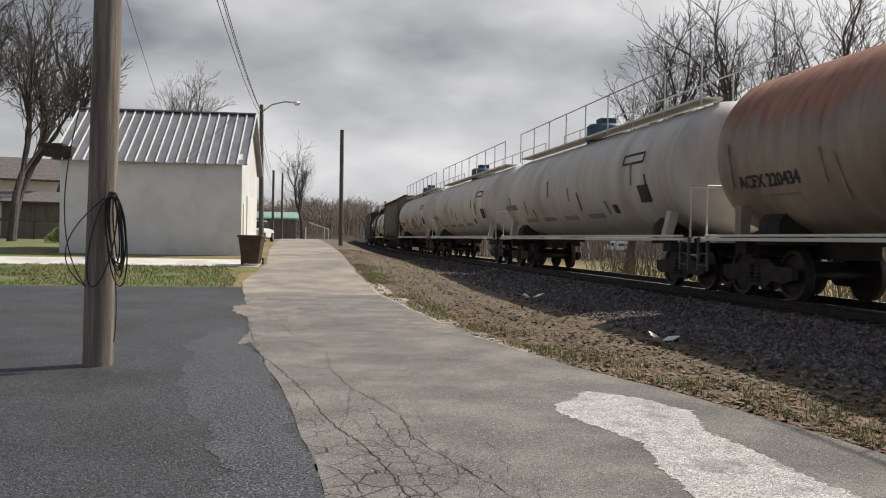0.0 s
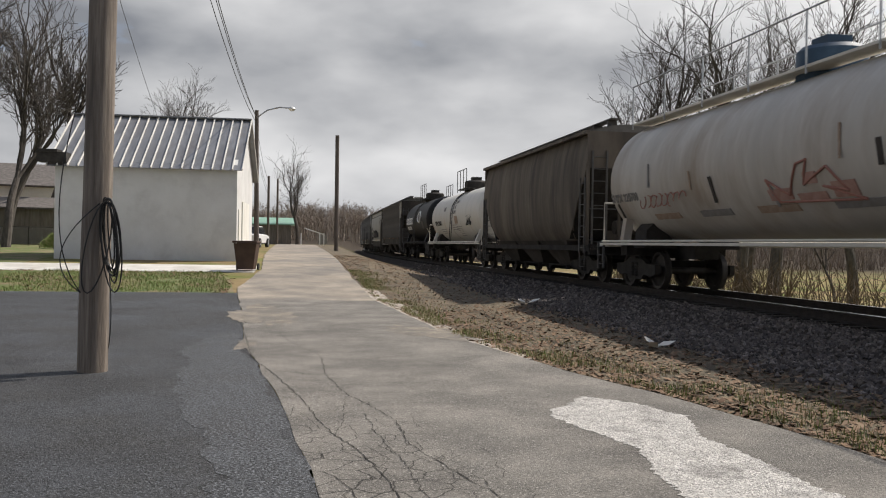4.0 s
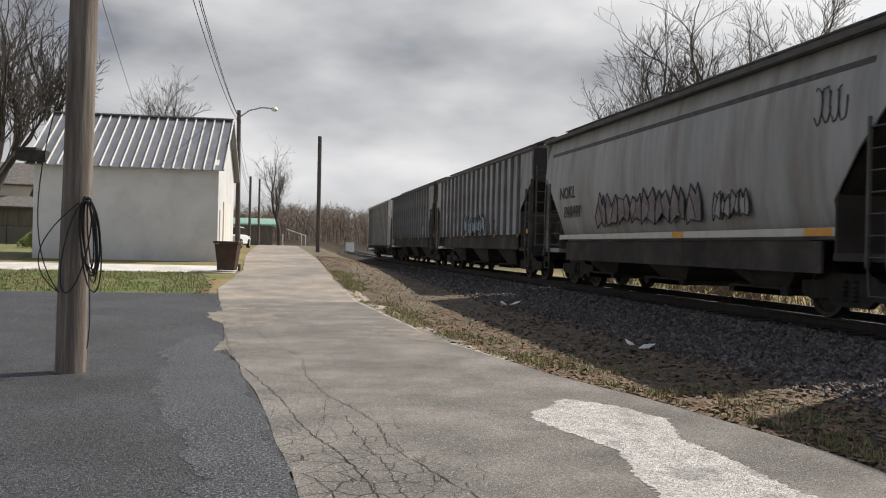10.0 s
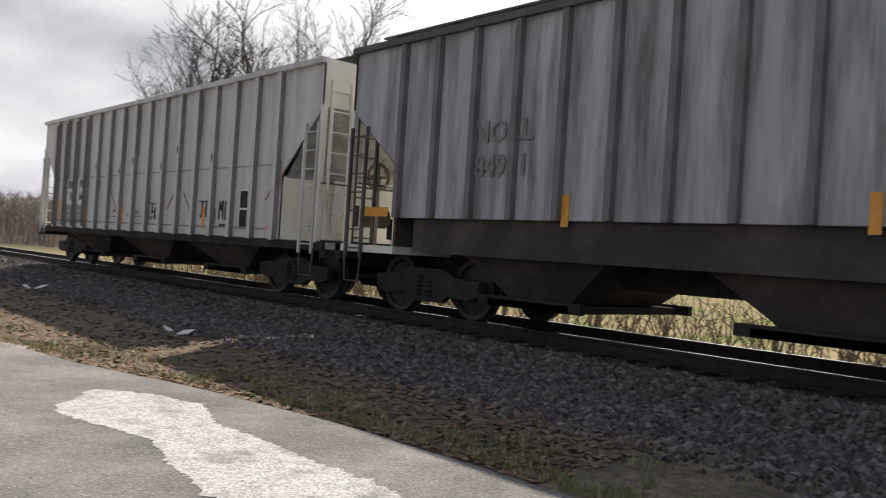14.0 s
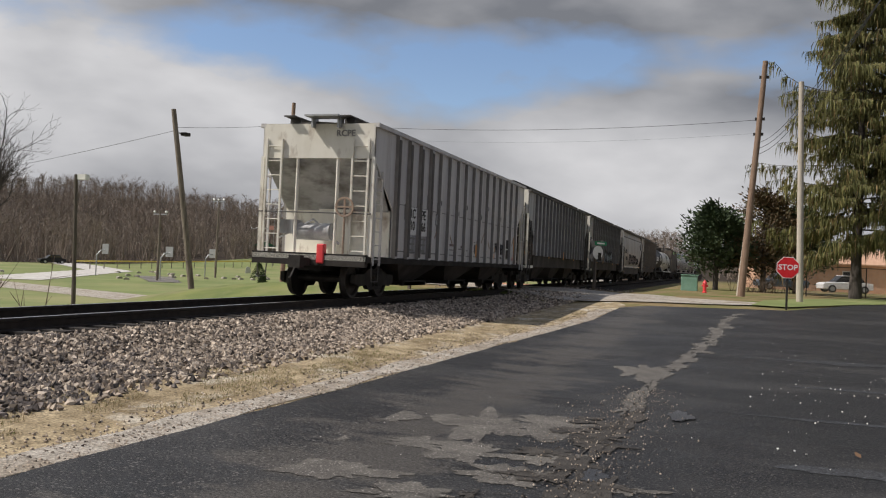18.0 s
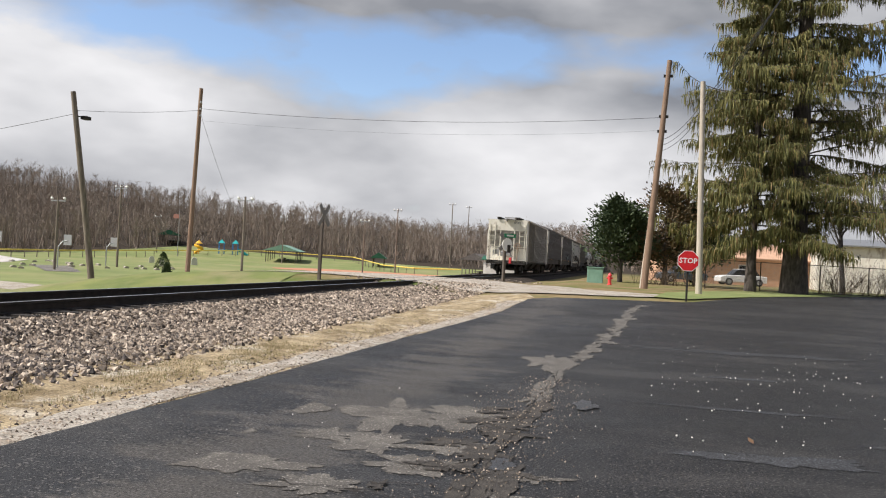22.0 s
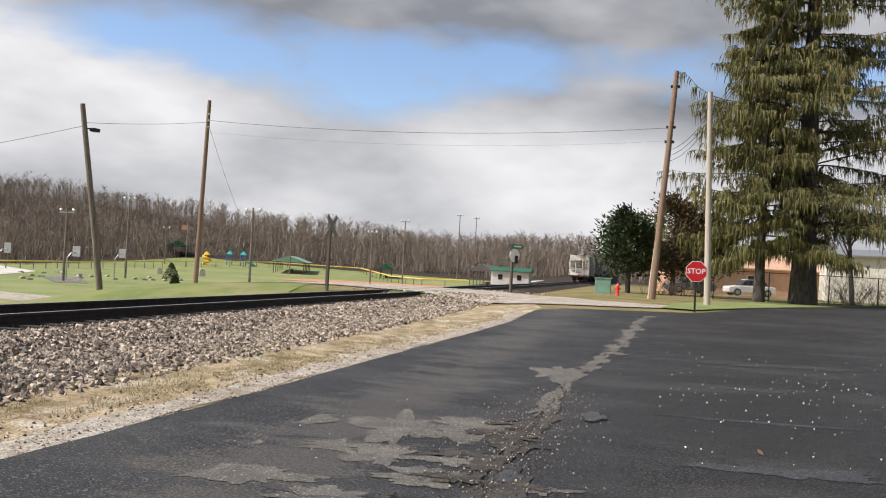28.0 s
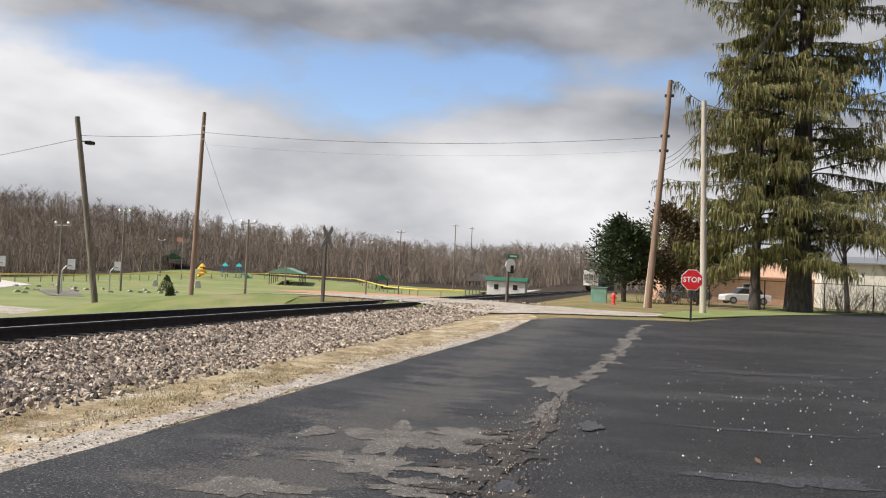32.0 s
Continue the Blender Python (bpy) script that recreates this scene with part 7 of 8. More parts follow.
def lane_cracks():
    rnd = random.Random(12)
    g = Geo()
    # crazed area by the lot's edge
    def node(i, j):
        q = random.Random(i * 131 + j * 17)
        return 0.18 + i * 0.2 + q.uniform(-0.085, 0.085) - 0.022 * (j * 0.3), 4.0 + j * 0.3 + q.uniform(-0.12, 0.12)
    for j in range(20):
        for i in range(8):
            keep = 0.62 - 0.035 * j - 0.05 * abs(i - 3)
            for ni, nj in ((i + 1, j), (i, j + 1)):
                if rnd.random() < keep and ni < 8:
                    a, b = node(i, j), node(ni, nj)
                    crack_line(g, wander(rnd, a, b, 4, 0.018), rnd.uniform(0.0015, 0.0032), 0.029)
    for line, w in LONG_CRACKS:
        for a, b in zip(line, line[1:]):
            n = max(3, int(math.hypot(b[0] - a[0], b[1] - a[1]) / 0.07))
            crack_line(g, wander(rnd, a, b, n, 0.012), w * 0.7, 0.0292)
            if rnd.random() < 0.7:
                crack_line(g, wander(rnd, b, (b[0] + rnd.uniform(-0.5, 0.5), b[1] + rnd.uniform(-0.6, 0.6)), 9, 0.025), w * 0.4, 0.0291)
    # joint between lot and lane
    pts = [(float(np.interp(y, [p[0] for p in LANE_L], [p[1] for p in LANE_L])) + rnd.gauss(0.03, 0.04), y) for y in steps(3.5, 22, 0.18)]
    for k in range(0, len(pts) - 8, 8):
        if rnd.random() < 0.45:
            crack_line(g, pts[k:k + 7], rnd.uniform(0.002, 0.005), 0.0291)
    solo("lane_cracks", g, "crack", "branching black cracks in the lane's asphalt", "cracks", kind="stuff")
    g = Geo()
    pts = wander(rnd, (1.02, -4.6), (1.0, -13), 60, 0.025)
    crack_line(g, pts, 0.007, 0.0365)
    for k in range(16):
        y = -4.8 - rnd.random() * 6
        a = (1.0 + rnd.gauss(0, 0.2), y)
        crack_line(g, wander(rnd, a, (a[0] + rnd.uniform(0.3, 1.5), y + rnd.uniform(-0.5, 0.5)), 14, 0.05), rnd.uniform(0.003, 0.006), 0.0367)
    solo("forecourt_cracks", g, "crack", "broken cracks along the forecourt's seam", "cracks", kind="stuff")


lane_cracks()


def pale_patch():
    """The pale stony patch on the lane, wet glare put into its colour, ragged along its length."""
    left = [(1.3, 2.75), (1.7, 2.35), (2.4, 2.25), (5.1, 2.45), (6.45, 2.72), (7.2, 2.62), (7.7, 2.42), (8.1, 2.5), (8.45, 2.85), (8.75, 3.05)]
    right = [(1.3, 2.8), (1.7, 3.1), (2.4, 3.35), (4.2, 3.52), (5.0, 3.5), (6.8, 3.44), (7.3, 3.62), (7.7, 3.66), (8.3, 3.5), (8.75, 3.1)]
    sheet("pale_patch", left, right, steps(1.3, 8.75, 0.03), 0.0285, "asphalt_pale", 14, "pale stony patch in the lane, wet glare put into its colour", "road patch", 0.11, 61, rag=0.07)


pale_patch()
blot("sand_patch", -0.45, 18.6, 0.5, 2.2, "lane_sand", 0.0282, "sandy patch on the lane", "road patch", 71, 0.9, 0.1)
blot("sand_patch", -0.62, 13.6, 0.14, 0.8, "lane_sand", 0.0282, "sandy crumbs at the lot's joint", "road patch", 72, 0.9)
blot("sand_patch", 2.5, 15.5, 0.5, 1.3, "lane_sand", 0.0282, "sandy stain at the lane's edge", "road patch", 73, 0.6, 0.3)
def worn_patch(x, y, rx, ry, rough, turn, seed, material="patch_grey", dz=0.0265, label="worn grey patch in the forecourt's asphalt"):
    """A ragged worn place in the asphalt, its edge broken up at three scales."""
    g = Geo()
    n, rings = 150, 4
    for k in range(rings + 1):
        for i in range(n):
            a = 2 * math.pi * i / n
            c, d = math.cos(a), math.sin(a)
            w = 1 + rough * (noise.noise((c * 1.5, d * 1.5, seed)) + 0.55 * noise.noise((c * 4.5, d * 4.5, seed + 9)) + 0.16 * noise.noise((c * 14, d * 14, seed + 19)) + 0.07 * noise.noise((c * 35, d * 35, seed + 29)))
            q = k / rings * max(0.15, w)
            px, py = c * rx * q, d * ry * q
            u, v = x + px * math.cos(turn) - py * math.sin(turn), y + px * math.sin(turn) + py * math.cos(turn)
            g.v.append((u, v, gz(u, v) + dz))
    g.f = [(k * n + i, (k + 1) * n + i, (k + 1) * n + (i + 1) % n, k * n + (i + 1) % n) for k in range(rings) for i in range(n)]
    solo("asphalt_patch", g, material, label, "pavement patch", kind="structure")


for i, (x, y, rx, ry, rough, turn) in enumerate((
        (1.6, -8.6, 0.62, 0.5, 0.8, 0.1), (2.25, -8.35, 0.34, 0.6, 0.9, 0.2), (2.0, -6.95, 0.32, 0.36, 0.9, 0.0), (2.5, -7.15, 0.3, 0.2, 1.0, 0.3),
        (3.5, -6.95, 0.28, 0.26, 0.9, 0.0), (1.4, -7.1, 0.3, 0.26, 0.9, 0.4), (2.75, -5.95, 0.4, 0.24, 0.9, 0.1), (1.55, -6.4, 0.32, 0.24, 0.9, 0.2),
        (0.62, -6.4, 0.22, 0.16, 0.9, 0.0), (1.22, -14.0, 0.34, 1.1, 0.8, 0.05),
        (3.45, -8.3, 0.3, 0.5, 1.0, 0.2), (2.05, -5.6, 0.3, 0.25, 0.9, 0.0), (0.55, -5.7, 0.4, 0.25, 1.0, 0.1))):
    worn_patch(x, y, rx, ry, rough, turn, 100 + i * 3.7, dz=0.0252 + 0.00025 * i)
for i, (x, y, rx, ry) in enumerate(((-1.4, -10.6, 1.25, 0.09), (-1.65, -13.75, 0.76, 0.12), (-1.3, -7.9, 0.85, 0.24), (-3.4, -9.0, 1.1, 0.12), (-2.6, -17.5, 1.8, 0.3))):
    worn_patch(x, y, rx, ry, 0.8, 0.06, 200 + i * 3.1, "asphalt_new", 0.0268, "dull greyish streak worn in the dark sealed asphalt")
for x, y, rx, ry in ((0.93, -6.7, 0.09, 0.2), (0.46, -9.9, 0.14, 0.36)):
    worn_patch(x, y, rx, ry, 0.5, 0.0, 300 + x, "puddle", 0.037, "thin film of water on the asphalt")
SEAM = [(-0.31, -29.4, 0.35), (0.18, -24.5, 0.4), (0.37, -19.5, 0.42), (0.69, -16.0, 0.36), (0.97, -13.1, 0.34), (1.0, -11.2, 0.26), (1.02, -9.8, 0.3), (1.03, -8.4, 0.36), (1.02, -7.4, 0.42), (1.02, -6.6, 0.42), (1.0, -4.0, 0.4), (1.05, -1.2, 0.4)]


def broken_seam():
    """A crumbling seam: worn places strung along a winding line, with dirt where it has broken up."""
    rnd = random.Random(44)
    level = itertools.count(0.0292, 0.0001)
    for (x0, y0, w0), (x1, y1, w1) in zip(SEAM, SEAM[1:]):
        n = max(1, round(abs(y1 - y0) / 0.75))
        for i in range(n):
            k = (i + 0.5) / n
            x, y, w = x0 + (x1 - x0) * k, y0 + (y1 - y0) * k, w0 + (w1 - w0) * k
            turn = math.atan2(x1 - x0, -(y1 - y0))
            worn_patch(x + rnd.gauss(0, 0.05), y, w * rnd.uniform(0.28, 0.5), abs(y1 - y0) / n * rnd.uniform(0.5, 0.8), 1.0, turn, rnd.uniform(0, 900),
                       "dirt" if y > -9.8 else "patch_grey", next(level), "crumbled seam in the dark asphalt")
    for i in range(16):
        y = -5.2 - rnd.random() * 4.6
        worn_patch(1.05 + rnd.gauss(0.15, 0.32), y, rnd.uniform(0.06, 0.2), rnd.uniform(0.08, 0.22), 1.1, 0.0, rnd.uniform(0, 900), "dirt", next(level), "patch of brown grit in broken asphalt")


broken_seam()


def lot_bits():
    rnd = random.Random(19)
    g = Geo()
    for i in range(170):
        y = -7.8 - abs(rnd.gauss(6.0, 3.2))
        x = -0.4 - rnd.random() * 0.3 * abs(y) + (rnd.gauss(0, 0.3) if i % 3 else 0)
        if y > -7.2 or y < -22:
            continue
        pebble(g, x, y, gz(x, y) + 0.036, rnd.uniform(0.006, 0.016), rnd)
    for i in range(30):
        x, y = rnd.uniform(0.2, 4.0), rnd.uniform(-11, -4)
        pebble(g, x, y, gz(x, y) + 0.032, rnd.uniform(0.004, 0.009), rnd)
    solo("petals", g, "petal", "scattered white petals and bits on the asphalt", "litter", kind="stuff")
    g = Geo()
    for i in range(1300):
        y = rnd.uniform(-12, -4)
        x = 1.02 + rnd.gauss(0, 0.3)
        pebble(g, x, y, gz(x, y) + 0.038, rnd.uniform(0.004, 0.012), rnd)
    solo("loose_grit", g, "stone", "loose grit along the broken seam", "gravel", kind="stuff")
    for i, (x, y, s, mm) in enumerate(((-1.15, -8.6, 0.05, "leaf_litter"), (3.05, 9.4, 0.04, "crack"), (0.75, -13.6, 0.03, "leaf_litter"))):
        g = Geo()
        flake(g, x, y, gz(x, y) + 0.04, s, rnd)
        solo("dead_leaf", g, mm, "curled dead leaf on the asphalt", "leaf")


lot_bits()


def trash_piece(x, y, z, s, seed):
    rnd = random.Random(seed)
    g = Geo()
    n = 5
    for i in range(n):
        a = rnd.uniform(0, 6.28)
        d = Vector((math.cos(a), math.sin(a), rnd.uniform(0.0, 0.4))) * s * rnd.uniform(0.5, 1)
        e = Vector((-math.sin(a), math.cos(a), rnd.uniform(0, 0.5))) * s * 0.18
        c = Vector((rnd.gauss(0, 0.2) * s, rnd.gauss(0, 0.2) * s, 0.06))
        g.add([c, c + d * 0.5 + e, c + d, c + d * 0.5 - e, c - Vector((0, 0, 0.02))], [(0, 1, 2, 3), (0, 3, 4), (0, 4, 1)])
    solo("plastic_scrap", g, "pale_paint", "torn pale plastic scrap on the ballast slope", "litter", pose(x, y, z))


trash_piece(5.55, 20.1, 0.2, 0.5, 3)
trash_piece(5.3, 12.0, 0.12, 0.35, 5)
for i, (x, y, l, a) in enumerate(((6.3, -14.2, 1.0, 0.3), (6.9, -19.5, 0.6, -0.4), (5.6, -10.2, 0.5, 0.8))):
    solo("stick", Geo().pipe([(0, 0, 0), (l * 0.4, 0.06, 0.05), (l, 0.0, 0.02)], 0.025, 6, [0.03, 0.022, 0.012]), "bark", "dead branch lying on the ballast", "branch", pose(x, y, bed_z(x - TRACK_X) + 0.06, 0, 0, math.degrees(a) + 80))

# ---- ball field and playground beyond the track ----
g = Geo()
XS, YS = steps(34, 112, 3), steps(-205, -20, 3)
for y in YS:
    for x in XS:
        g.v.append((x, y, gz(x, y) + 0.02))
g.f = [(j * len(XS) + i, j * len(XS) + i + 1, (j + 1) * len(XS) + i + 1, (j + 1) * len(XS) + i) for j in range(len(YS) - 1) for i in range(len(XS) - 1)]
solo("ball_field", g, "field", "mown green playing field", "playing field", smooth=True, kind="structure")
g = Geo()
XS, YS = steps(14.5, 34, 1.5), steps(-72, 40, 1.5)
for y in YS:
    for x in XS:
        g.v.append((x, y, gz(x, y) + 0.015))
g.f = [(j * len(XS) + i, j * len(XS) + i + 1, (j + 1) * len(XS) + i + 1, (j + 1) * len(XS) + i) for j in range(len(YS) - 1) for i in range(len(XS) - 1)]
solo("meadow", g, "meadow", "rough green grass beyond the track", "grass", smooth=True, kind="structure")
ribbon("park_path", [(26, -50, 5), (34, -80, 4), (36, -110, 5), (30, -150, 5), (24, -200, 5)], 0.05, "concrete", "pale path beside the field", "path", 51, 0.3)
ribbon("park_drive", [(60, -60, 6), (80, -98, 6), (112, -126, 6)], 0.06, "concrete", "pale drive across the park", "path", 52, 0.3)
ribbon("park_court", [(52, -72, 3), (64, -86, 4)], 0.055, "asphalt_old", "worn grey asphalt basketball court", "court", 53, 0.3)
blot("infield", 43, -141, 17, 13, "infield", 0.06, "reddish clay infield", "ball field", 55, 0.15)


def light_pole(x, y, h, lamps):
    p = thing("light_pole", pose(x, y, gz(x, y)), "tall pale sports light pole at the field", "light pole", "field light poles")
    part("shaft", Geo().pipe([(0, 0, -0.2), (0, 0, h * 0.5), (0, 0, h)], 0.12, 10, [0.14, 0.12, 0.09]), "pole_wood", p, smooth=True)
    part("cross_arm", Geo().box((0, 0, h - 0.4), (1.6, 0.1, 0.12)), "metal_grey", p)
    for k in range(lamps):
        part("floodlight", Geo().lathe([(0.05, -0.08), (0.15, 0.1), (0.13, 0.13), (0.02, 0.13)], 12, pose(-0.7 + 1.4 * k / max(1, lamps - 1), 0.05, h - 0.2, 65, 0, 20)), "lamp_glass", p, smooth=True)


for x, y, h, n in ((55.3, -75, 7.2, 2), (60.6, -93.7, 9.9, 3), (37.6, -79.3, 8.2, 2), (72.5, -172, 10.1, 2), (43.6, -137.2, 8.9, 3), (42.1, -151.8, 11.7, 3), (41.9, -198.5, 15.5, 3), (44, -230, 15.5, 2), (103.8, -175.4, 8.4, 2)):
    light_pole(x, y, h, n)
fp = thing("flag_pole", pose(95.3, -169.4, gz(95, -169)), "slim pole with a small red flag", "flag pole")
part("shaft", Geo().tube((0, 0, -0.2), (0, 0, 10.3), 0.07, 0.05), "metal_grey", fp)
part("flag", Geo().box((0.7, 0, 8.6), (1.4, 0.03, 0.9)), "red_mark", fp)


def backboard(x, y):
    b = thing("basketball_hoop", pose(x, y, gz(x, y), 0, 0, 150), "grey basketball backboard on a bent post", "basketball hoop", "basketball hoops")
    part("post", Geo().pipe([(0, -0.9, -0.2), (0, -0.9, 2.3), (0, -0.5, 2.8), (0, 0, 2.9)], 0.07), "metal_grey", b)
    part("board", Geo().box((0, 0.05, 3.0), (1.8, 0.06, 1.1)), "metal_grey", b)
    part("rim", Geo().lathe([(0.22, -0.015), (0.25, 0), (0.22, 0.015)], 16, pose(0, 0.35, 2.75)), "red_mark", b)


backboard(58, -80.5)
backboard(66, -80)
backboard(62, -95)


def shelter(x, y, w, d, h, yaw, roof, label):
    s = thing("park_shelter", pose(x, y, gz(x, y), 0, 0, yaw), label, "shelter")
    for i in range(5):
        for sy in (-1, 1):
            part("post", Geo().box((-w / 2 + 0.4 + (w - 0.8) * i / 4, sy * (d / 2 - 0.3), h / 2 - 0.1), (0.16, 0.16, h + 0.2)), "board", s)
    part("roof", Geo().prism([(-d / 2 - 0.4, h), (d / 2 + 0.4, h), (0, h + 1.3)], -w / 2 - 0.4, w / 2 + 0.4, pose(0, 0, 0, 0, 0, 90)), roof, s)
    part("table", Geo().box((0, 0, 0.72), (w * 0.6, 0.8, 0.06)).box((0, 0, 0.36), (0.12, 0.5, 0.7)), "board", s)


shelter(76.5, -183, 17, 7, 2.3, -73, "green_roof", "open picnic shelter with a pale green metal roof")
shelter(56, -188, 8, 3, 1.9, -75, "dark_green", "low dark green dugout")
shelter(30, -172, 19, 5, 2.9, -88, "shingle", "dark roofed grandstand beside the field")
shelter(118, -205, 16, 5, 2.0, -60, "dark_green", "dark green dugout at the far fence")


def building(name, x, y, w, d, h, yaw, wall, roof, rise, label, category="building", windows=0):
    b = thing(name, pose(x, y, gz(x, y) - 0.1, 0, 0, yaw), label, category)
    t = 0.2
    for c, s in (((0, -d / 2 + t / 2), (w, t)), ((0, d / 2 - t / 2), (w, t)), ((-w / 2 + t / 2, 0), (t, d - 2 * t)), ((w / 2 - t / 2, 0), (t, d - 2 * t))):
        part("wall", Geo().box((c[0], c[1], h / 2), (s[0], s[1], h)), wall, b)
    part("roof", Geo().prism([(-d / 2 - 0.4, h), (d / 2 + 0.4, h), (d / 2 + 0.4, h + 0.12), (0, h + rise), (-d / 2 - 0.4, h + 0.12)], -w / 2 - 0.4, w / 2 + 0.4, pose(0, 0, 0, 0, 0, 90)), roof, b)
    for i in range(windows):
        for sy in (-1, 1):
            cx = -w / 2 + w * (i + 0.5) / windows
            win = part("window", Geo().box((cx, sy * (d / 2 + 0.01), h * 0.58), (1.0, 0.06, 1.1)), "siding", b)
            part("pane", Geo().box((cx, sy * (d / 2 + 0.045), h * 0.58), (0.84, 0.02, 0.94)), "glass_dark", win)
    return b


building("concession_stand", 23.5, -160, 7, 4, 2.5, 0, "siding", "dark_green", 0.8, "small pale concession stand with a green roof", "building", 2)
building("office_building", -9.5, -92, 16, 9, 2.6, 10, "brick_tan", "brick_tan", 1.6, "low tan brick building behind the trees", "building", 3)
building("warehouse", -23, -84, 14, 8, 4.0, -6, "cream", "metal_grey", 0.8, "cream walled metal building behind the fence", "building", 0)


def slide_set(x, y):
    s = thing("play_slide", pose(x, y, gz(x, y), 0, 0, 40), "bright yellow spiral playground slide", "playground slide")
    g = Geo()
    pts = [(0.8 * math.cos(a), 0.8 * math.sin(a), 2.0 - a * 0.28) for a in [i * 0.45 for i in range(16)]]
    part("chute", g.pipe(pts, 0.35, 8), "play_yellow", s)
    part("post", Geo().tube((0, 0, 0), (0, 0, 2.6), 0.09), "play_yellow", s)
    part("roof", Geo().lathe([(0.9, 2.4), (0.02, 3.2)], 8), "play_yellow", s)
    t = thing("play_tower", pose(x - 4, y - 7, gz(x, y), 0, 0, 20), "teal and blue playground tower with slides", "playground")
    for sx in (-1.6, 1.6):
        for sy in (-0.7, 0.7):
            for q in (-0.6, 0.6):
                part("post", Geo().tube((sx + q, sy, 0), (sx + q, sy, 2.8), 0.06), "play_blue", t)
        part("deck", Geo().box((sx, 0, 1.2), (1.4, 1.5, 0.12)), "play_blue", t)
        part("roof", Geo().lathe([(1.1, 2.8), (0.02, 3.7)], 4, pose(sx, 0, 0, 0, 0, 45)), "play_teal", t)
    part("slide", Geo().pipe([(-2.2, 0, 1.4), (-3.2, 0, 1.0), (-4.2, 0, 0.25), (-4.6, 0, 0.2)], 0.35, 8), "play_teal", t)
    part("bridge", Geo().box((0, 0, 1.25), (1.8, 1.0, 0.08)), "play_teal", t)


slide_set(98.2, -184)


def rope_fence():
    f = thing("field_fence", pose(0, 0, 0), "low post fence with a yellow top rail round the field", "fence")
    pts = [(84, -96), (93, -130), (98, -168), (88, -196), (66, -200), (48, -165), (38, -150), (30, -152)]
    post = Geo().box((0, 0, 0.5), (0.1, 0.1, 1.2)).mesh("post", "board")
    for (x0, y0), (x1, y1) in zip(pts, pts[1:]):
        n = max(2, int(math.hypot(x1 - x0, y1 - y0) / 4))
        for i in range(n):
            x, y = x0 + (x1 - x0) * i / n, y0 + (y1 - y0) * i / n
            part("post", post, None, f, at=pose(x, y, gz(x, y)))
        part("rail", Geo().tube((x0, y0, gz(x0, y0) + 1.15), (x1, y1, gz(x1, y1) + 1.15), 0.11, n=6), "rope_yellow", f)


rope_fence()
for x, y, s in ((74.3, -124.3, 1.1), (67.6, -125.5, 1.25), (63, -108, 0.9)):
    solo("marker_stone", Geo().prism([(-0.4 * s, -0.1), (0.4 * s, -0.1), (0.36 * s, 0.7 * s), (0.15 * s, 0.98 * s), (-0.2 * s, 0.95 * s), (-0.37 * s, 0.6 * s)], -0.25, 0.25, pose(0, 0, 0, 0, 0, 30)), "concrete", "pale grey upright stone in the grass", "stone", pose(x, y, gz(x, y)), bevel=0.05)
for i in range(26):
    rnd = random.Random(i)
    x, y = 52 + rnd.uniform(0, 24) , -70 - rnd.uniform(0, 32)
    solo("kerb_stone", Geo().prism([(-0.3, -0.1), (0.3, -0.1), (0.27, 0.15), (0.08, 0.25), (-0.22, 0.2)], -0.22, 0.22, pose(0, 0, 0, 0, 0, rnd.uniform(0, 90))), "gravel_pale", "pale boulder edging the court", "stone", pose(x, y, gz(x, y)), group="edging stones")


def shrub(x, y, h, w, mm, label, seed, name="shrub"):
    rnd = random.Random(seed)
    g = Geo()
    for i in range(700):
        f = rnd.random()
        a = rnd.uniform(0, 6.28)
        r = w / 2 * (1 - f) ** 0.7 * rnd.random() ** 0.4
        c = Vector((math.cos(a) * r, math.sin(a) * r, 0.05 + f * h))
        d = Vector((math.cos(a) * 0.5, math.sin(a) * 0.5, rnd.uniform(0.2, 1))).normalized() * rnd.uniform(0.1, 0.24)
        s = d.orthogonal().normalized() * 0.05
        g.add([c - s, c + d, c + s], [(0, 1, 2)])
    s = thing(name, pose(x, y, gz(x, y)), label, "shrub")
    part("stem", Geo().tube((0, 0, -0.1), (0, 0, h * 0.8), 0.05, 0.02), "bark", s)
    part("foliage", g, mm, s)


shrub(28.5, -49.5, 1.5, 1.1, "cedar", "small conical evergreen shrub beyond the track", 3)
shrub(57, -98, 2.0, 2.2, "cedar", "rounded green bush in the park", 4)


def bramble(name, spots, label, seed):
    """Tangled leafless scrub."""
    rnd = random.Random(seed)
    g = Geo()
    for x, y, h, n in spots:
        for k in range(n):
            p = Vector((x + rnd.gauss(0, 0.7), y + rnd.gauss(0, 0.9), 0))
            p.z = gz(p.x, p.y)
            d = Vector((rnd.gauss(0, 0.45), rnd.gauss(0, 0.45), 1)).normalized()
            q = p + d * h * rnd.uniform(0.4, 1)
            g.tube(p, q, 0.018, 0.006, 3, caps=False)
            for e in range(3):
                w = p + (q - p) * rnd.uniform(0.3, 0.9)
                g.tube(w, w + Vector((rnd.gauss(0, 0.3), rnd.gauss(0, 0.3), rnd.uniform(0.1, 0.6))), 0.009, 0.004, 3, caps=False)
    solo(name, g, "brush", label, "scrub", kind="stuff")


